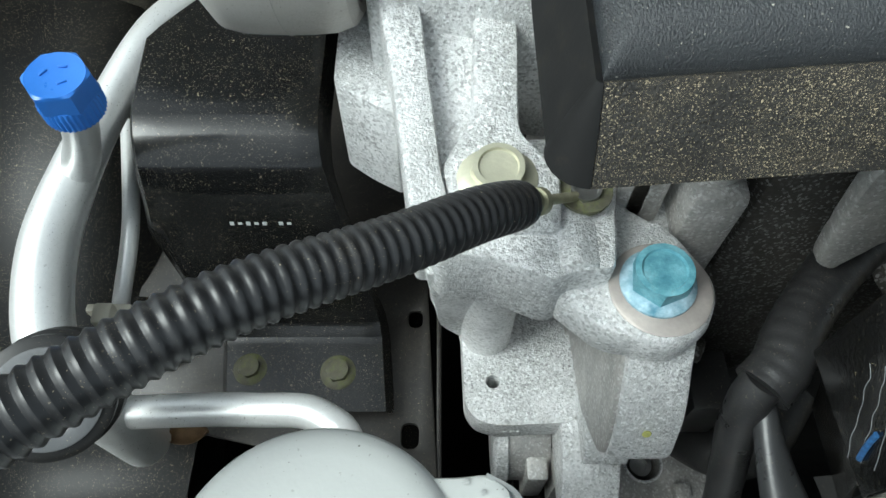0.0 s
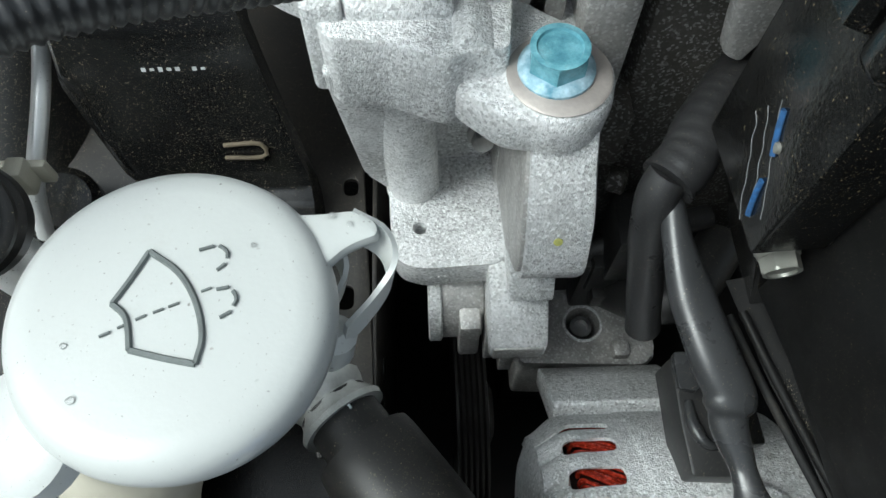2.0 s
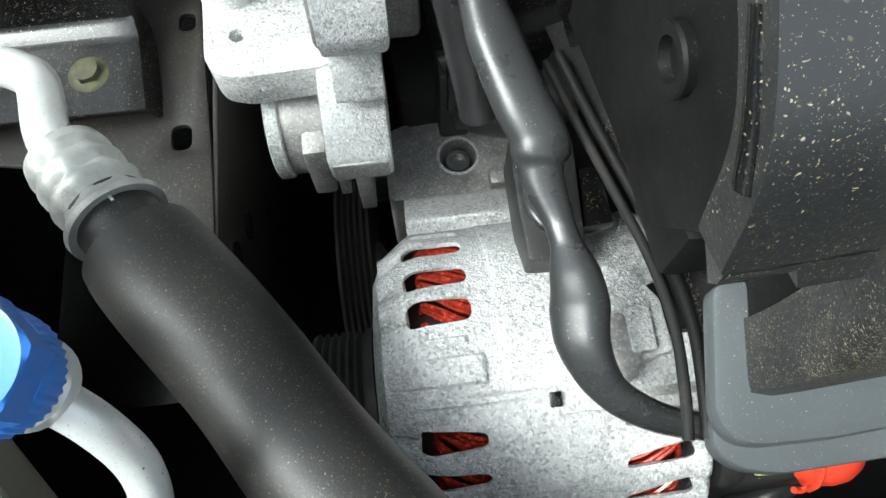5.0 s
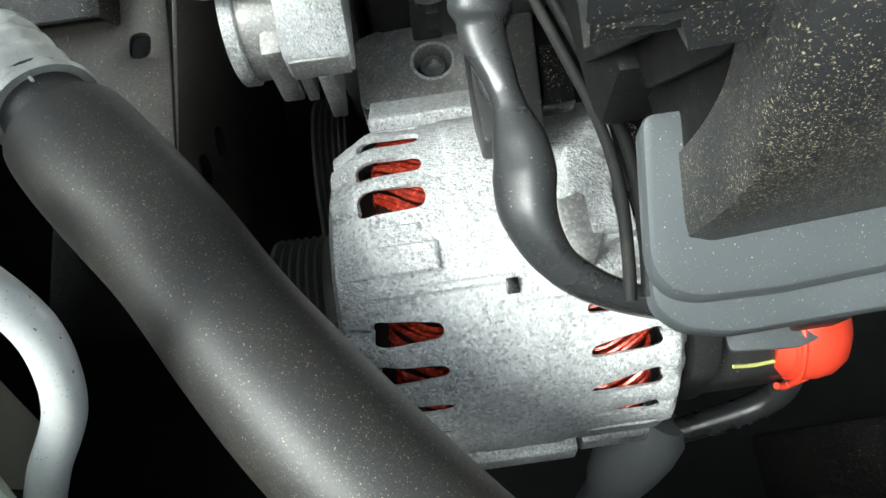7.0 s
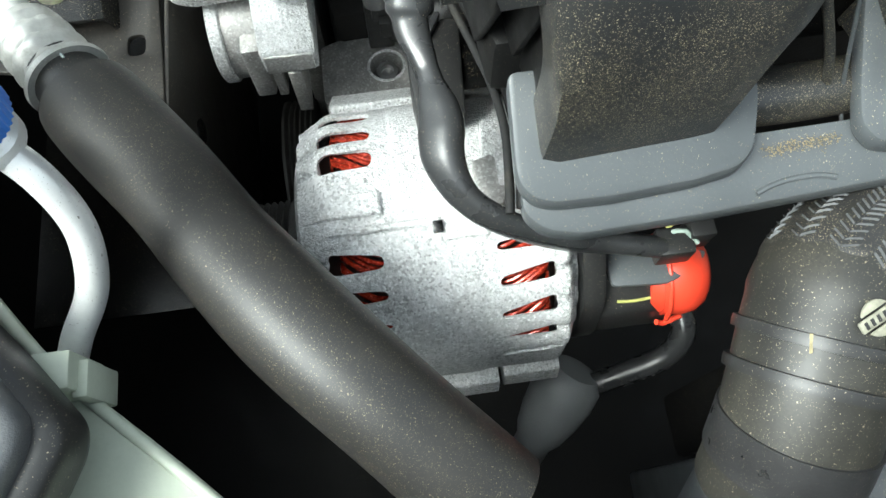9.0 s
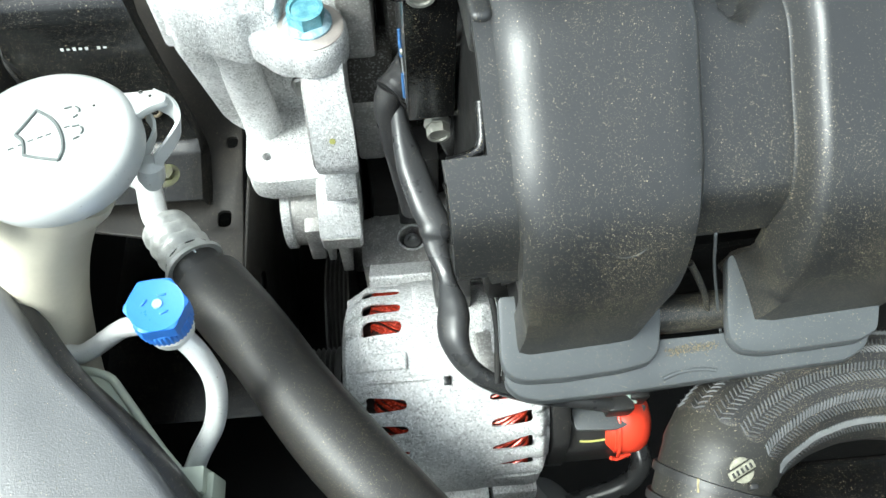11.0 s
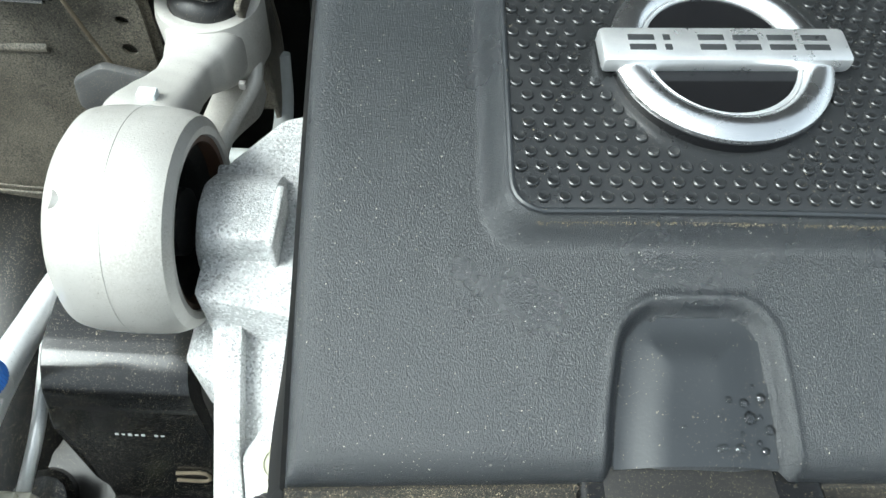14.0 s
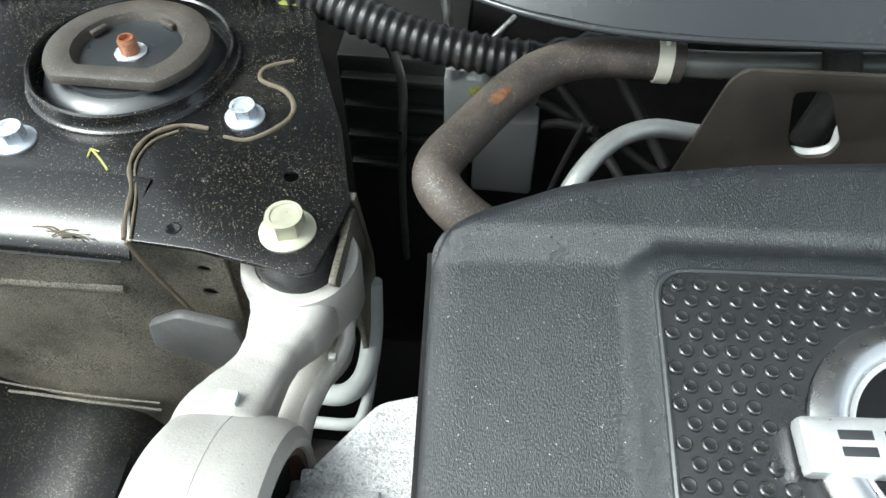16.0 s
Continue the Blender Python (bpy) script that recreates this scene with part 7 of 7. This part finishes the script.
CB = axis((0.2722, -0.1335, 0.7314), CW)
CC = axis((0.2668, -0.1465, 0.7262), CW)
band = [(0.0285, -0.0024), (0.0306, -0.0022), (0.0309, 0.0), (0.0306, 0.0022), (0.0285, 0.0024)]
part("clamp", weld(lathe(band, CB, 60), lathe(band, CC, 60), block(-0.0022, 0.0022, -0.0015, 0.0015, -0.007, 0.007, 0.0008, Matrix.Translation((0.2800, -0.1420, 0.7545)))), RUBBER, rh, "black spring clamp")
PM = axis((0.2755, -0.1345, 0.7632), (0.10, -0.30, 0.95), 25)
def slip(pts):
    return prism(pts, -0.0010, 0.0003, PM)
arc = lambda a0, a1: [(0.0062 * math.cos(radians(q)), 0.0062 * math.sin(radians(q))) for q in span(a0, a1, 14)]
part("round_print", weld(slip(arc(28, 152)), slip(arc(208, 332)), slip([(-0.0016 - 0.0060, -0.0021), (0.0075, -0.0021), (0.0075, 0.0021), (-0.0076, 0.0021)])), surface("faded_ink", (0.25, 0.245, 0.19), 0.6, 0.0, 0.3, 300, 0.2, 800), rh, "round faded print with a lettered bar")
for k in range(5):
    part("print_bar", prism([(-0.0060 + 0.0026 * k, -0.0013), (-0.0047 + 0.0026 * k, -0.0013), (-0.0047 + 0.0026 * k, 0.0013), (-0.0060 + 0.0026 * k, 0.0013)], 0.0002, 0.0006, PM), RUBBER, rh)
part("paint_tick", tube([(0.2555, -0.1355, 0.7572), (0.2548, -0.1385, 0.7562), (0.2545, -0.1415, 0.7548)], 0.0006, 6), surface("ochre_paint_mark", (0.30, 0.26, 0.15), 0.6, 0.0, 0.3, 300, 0.2, 800), rh)
BR = [(0.2800, -0.1185, 0.7356), (0.288, -0.1112, 0.7362), (0.301, -0.1035, 0.7360), (0.318, -0.0960, 0.7350), (0.345, -0.0900, 0.7330), (0.380, -0.0900, 0.7300), (0.42, -0.098, 0.7250), (0.47, -0.115, 0.72)]
part("sleeve", tube(BR, lambda s, length: 0.0300 - 0.0012 * ease(0.004, 0, s), 60, 0.003, True, 10, lambda a, s: 1.0 + 0.010 * math.cos(13 * a)), BRAID, rh, "woven nylon sleeve")
line_, total = even(crom(BR, 12), 0.0022)
yv, yf = [], []
for i in range(2, len(line_) - 1):
    tn = (line_[i + 1] - line_[i - 1]).normalized()
    side = tn.cross(Vector((0, 0, 1))).normalized()
    up = side.cross(tn)
    for k in range(26):
        a0 = 2 * math.pi * (k // 2 + (0.34 if k % 2 else 0.0)) / 13
        n0 = side * math.cos(a0) + up * math.sin(a0)
        if n0.z < (0.30 if n0.dot(side) * (1 if side.y < 0 else -1) > 0 else -0.1):
            continue
        e = side * -math.sin(a0) + up * math.cos(a0)
        sgn = 1 if k % 2 else -1
        c = line_[i] + n0 * 0.0306
        wv, ln = tn * 0.00048, e * 0.0023 + tn * 0.0014 * sgn
        b = len(yv)
        yv += [c - ln - wv - n0 * 0.0006, c - ln + wv - n0 * 0.0006, c + ln + wv - n0 * 0.0006, c + ln - wv - n0 * 0.0006, c - ln * 0.6 + n0 * 0.0004, c + ln * 0.6 + n0 * 0.0004]
        yf += [(b, b + 1, b + 4), (b + 1, b + 2, b + 5, b + 4), (b + 2, b + 3, b + 5), (b + 3, b, b + 4, b + 5)]
me = bpy.data.meshes.new("yarns")
me.from_pydata(yv, [], yf)
yb = bmesh.new()
yb.from_mesh(me)
bpy.data.meshes.remove(me)
part("woven_yarn", yb, BRAID_LIGHT, rh, "grey woven yarn", kind="stuff")
rad = thing("radiator", (0.36, -0.20, 0.45), "black radiator tank with fan shroud and ribbed clip", "radiator")
part("tank", prism(rounded([(-0.165, 0.700), (-0.185, 0.706), (-0.215, 0.700), (-0.215, 0.45), (-0.165, 0.45)], 0.006), 0.262, 0.75, YZ, 0.003), COVER_GLOSS, rad)
part("shroud", prism(rounded([(-0.115, 0.66), (-0.150, 0.668), (-0.160, 0.655), (-0.160, 0.45), (-0.115, 0.45)], 0.006), 0.300, 0.75, YZ, 0.003), GREASY, rad)
part("shroud_tab", block(0.310, 0.330, -0.152, -0.140, 0.662, 0.690, 0.002), MANIFOLD_RIM, rad)
part("metal_clip", tube([(0.285, -0.171, 0.700), (0.315, -0.166, 0.7060), (0.338, -0.163, 0.7110), (0.350, -0.168, 0.712), (0.356, -0.182, 0.710), (0.360, -0.20, 0.706)], 0.0042, 12), STEEL, rad, "bright bent metal edge")
for k in range(6):
    part("clip_rib", block(-0.001, 0.001, -0.004, 0.004, 0, 0.0055, 0.0004, Matrix.Translation((0.296 + 0.0075 * k, -0.1685 + 0.0009 * k, 0.7035 + 0.0013 * k))), LID_GREY, rad)

# ---- back of the bay ----
hh = thing("heater_hose", (0.08, 0.48, 0.86), "brown weathered heater hose with a rust stain and spring clamp", "hose")
HH = [(0.075, 0.392, 0.925), (0.052, 0.398, 0.952), (0.031, 0.404, 0.966), (0.018, 0.416, 0.972), (0.018, 0.432, 0.973), (0.030, 0.456, 0.972), (0.047, 0.488, 0.971), (0.066, 0.514, 0.970), (0.092, 0.529, 0.970), (0.125, 0.532, 0.970), (0.147, 0.532, 0.969)]
part("hose", tube(HH, lambda s, length: 0.0118 + 0.0012 * ease(0.06, 0.02, s), 28, 0.003), HOSE_BROWN, hh)
part("rust_stain", sheet(lambda u, v: Vector((0.0370, 0.4700, 0.9713)) + Vector((0.47, 0.88, 0)) * (0.007 * u * (0.8 + 0.3 * math.sin(7 * v))) + (Vector((0.83, -0.55, 0)) * math.cos(v) + Vector((0, 0, 1)) * math.sin(v)) * 0.01205, span(-2.8, 2.2, 20), span(0.95, 1.45, 8), 0.0003), RUST, hh, "rust-brown stain")
part("spring_clamp", weld(lathe([(0.0118, -0.0045), (0.0132, -0.0042), (0.0132, 0.0042), (0.0118, 0.0045)], axis((0.136, 0.5325, 0.9695), (1, 0, -0.02)), 28), block(0.1345, 0.1375, 0.5285, 0.5335, 0.981, 0.9895, 0.0008)), CLIP, hh, "pale metal spring clamp")
part("metal_end", tube([(0.14, 0.532, 0.969), (0.18, 0.533, 0.969), (0.26, 0.540, 0.970)], 0.0080, 20), surface("olive_grey_pipe", (0.16, 0.165, 0.15), 0.35, 0.4, 0.15), hh)
ap = thing("coolant_pipe", (0.12, 0.47, 0.86), "bright bent aluminium pipe behind the engine cover", "pipe")
part("pipe", tube([(0.072, 0.415, 0.905), (0.083, 0.440, 0.940), (0.096, 0.462, 0.951), (0.112, 0.482, 0.952), (0.132, 0.496, 0.949), (0.156, 0.508, 0.938), (0.185, 0.520, 0.925)], 0.0056, 20), PIPE_DULL, ap)
sh = thing("heat_shield", (0.24, 0.49, 0.86), "dark brown heat shield with an oblong opening", "heat shield")
part("plate", slanted(prism(rounded([(0.136, 0.84), (0.152, 0.905), (0.166, 0.980), (0.172, 0.990), (0.46, 0.996), (0.46, 0.84)], 0.008), -0.503, -0.500, XZ, 0.001, [rounded([(0.201, 0.978), (0.219, 0.980), (0.224, 0.972), (0.240, 0.944), (0.237, 0.934), (0.222, 0.931), (0.211, 0.942)], 0.006)]), 0.0, 0.0), surface("dark_brown_shield", (0.030, 0.026, 0.022), 0.45, 0.0, 0.25, 30, 0.3, 300, dust=0.4, dust_colour=(0.085, 0.068, 0.048)), sh)
part("rim", tube([(0.218, 0.506, 0.931), (0.229, 0.506, 0.930), (0.240, 0.506, 0.936), (0.239, 0.506, 0.952)], 0.0035, 10), GREY_PLASTIC, sh, "pale bent part behind the opening")
part("inner_hose", tube([(0.228, 0.530, 0.990), (0.238, 0.528, 0.962), (0.236, 0.530, 0.92)], 0.010, 18), RUBBER, sh)
cw = thing("cowl_panel", (0.3, 0.6, 0.97), "satin black plastic cowl panel below the windscreen", "cowl", kind="structure")
def cowl_edge(x):
    return table(x, (-0.10, 0.60), (0.00, 0.553), (0.05, 0.5285), (0.10, 0.5160), (0.16, 0.513), (0.25, 0.5165), (0.45, 0.5215), (0.95, 0.53))
part("panel", sheet(lambda x, v: (x, cowl_edge(x) + 0.30 * v, 1.000 + 0.012 * math.sin(min(1, v * 14) * math.pi / 2) + 0.10 * v), span(-0.08, 0.95, 60), [0, 0.004, 0.01, 0.02, 0.035, 0.05, 0.07, 0.1, 0.15, 0.2, 0.3, 0.4, 0.6, 0.8, 1.0], 0.003), COWL, cw)
part("edge_bead", tube([(x, cowl_edge(x) - 0.001, 0.9985) for x in (-0.08, 0.0, 0.05, 0.10, 0.16, 0.25, 0.45, 0.9)], 0.0022, 10, 0.004), COWL, cw)
rc = thing("rear_conduit", (-0.1, 0.60, 0.88), "black corrugated wiring conduit across the bulkhead", "conduit")
part("conduit", tube([(-0.60, 0.545, 0.915), (-0.42, 0.585, 0.935), (-0.30, 0.612, 0.953), (-0.18, 0.622, 0.965), (-0.098, 0.618, 0.945), (-0.060, 0.610, 0.934), (-0.015, 0.602, 0.924), (0.030, 0.598, 0.918), (0.064, 0.597, 0.916)],
     lambda s, length: 0.0138 + 0.0009 * math.cos(2 * math.pi * s / 0.0078), 26, 0.0012, True, 10), CONDUIT, rc)
part("tape_end", tube([(0.058, 0.597, 0.917), (0.070, 0.598, 0.917), (0.10, 0.606, 0.92), (0.16, 0.62, 0.93)], lambda s, length: 0.0125 + 0.0015 * math.sin(s * 300), 18, 0.003), TAPE, rc)
part("yellow_tag", block(-0.118, -0.088, 0.606, 0.616, 0.936, 0.946, 0.003), surface("lime_tape", (0.42, 0.47, 0.10), 0.5, 0.0, 0.15, 100), rc, "lime-yellow tape tag")
bx = thing("brake_unit", (0.02, 0.66, 0.62), "grey brake control unit with metal lines", "brake unit")
part("valve_block", weld(block(-0.004, 0.040, 0.64, 0.70, 0.80, 0.862, 0.003), lathe([(0.006, 0), (0.006, 0.01), (0.004, 0.012)], axis((0.003, 0.645, 0.861)), 14), lathe([(0.006, 0), (0.006, 0.01), (0.004, 0.012)], axis((0.028, 0.645, 0.861)), 14)), GREY_PLASTIC, bx)
part("controller", block(0.022, 0.078, 0.638, 0.70, 0.735, 0.822, 0.004), LID_GREY, bx, "light grey controller box")
part("line", tube([(0.003, 0.645, 0.872), (0.000, 0.648, 0.90), (-0.006, 0.66, 0.93)], 0.0038, 10), STEEL, bx)
part("line", tube([(0.028, 0.645, 0.872), (0.030, 0.648, 0.89), (0.05, 0.66, 0.91)], 0.0032, 10), STEEL, bx)
part("line", tube([(-0.050, 0.635, 0.905), (-0.038, 0.636, 0.862), (-0.040, 0.638, 0.80), (-0.044, 0.64, 0.72), (-0.044, 0.64, 0.62)], 0.0038, 12), STEEL, bx)
part("yellow_mark", lathe([(0.006, 0), (0.005, 0.0005), (0, 0.0006)], axis((0.022, 0.6395, 0.852), (0, -1, 0.2)), 12), YELLOW_MARK, bx)
part("cap_nut", hexed([(0.006, 0), (0.006, 0.010), (0.005, 0.012), (0, 0.012)], 0.0105, axis((0.048, 0.62, 0.715), (1, -0.4, 0.3)), (0, 1)), YELLOW_MARK, bx, "yellow-green end nut")
for p, q, r in (((0.07, 0.66, 0.80), (0.12, 0.61, 0.845), 0.004), ((0.07, 0.68, 0.86), (0.15, 0.60, 0.80), 0.0045), ((0.075, 0.66, 0.83), (0.20, 0.62, 0.78), 0.0045), ((0.10, 0.64, 0.92), (0.17, 0.57, 0.85), 0.0045), ((0.09, 0.62, 0.74), (0.11, 0.60, 0.86), 0.003)):
    a, b = Vector(p), Vector(q)
    part("brake_line", tube([a, a.lerp(b, 0.5) + Vector((0, 0, 0.006)), b], r, 10, 0.01), IRON, bx)
bw = thing("bulkhead_box", (-0.05, 0.70, 0.45), "ribbed black plastic box in front of the bulkhead", "box")
part("body", block(-0.10, 0.01, 0.665, 0.77, 0.45, 0.86, 0.006), RUBBER, bw)
for z in (0.74, 0.775, 0.81, 0.84):
    part("rib", block(-0.095, 0.005, 0.655, 0.668, z - 0.004, z + 0.004, 0.002), RUBBER, bw)
random.seed(5)
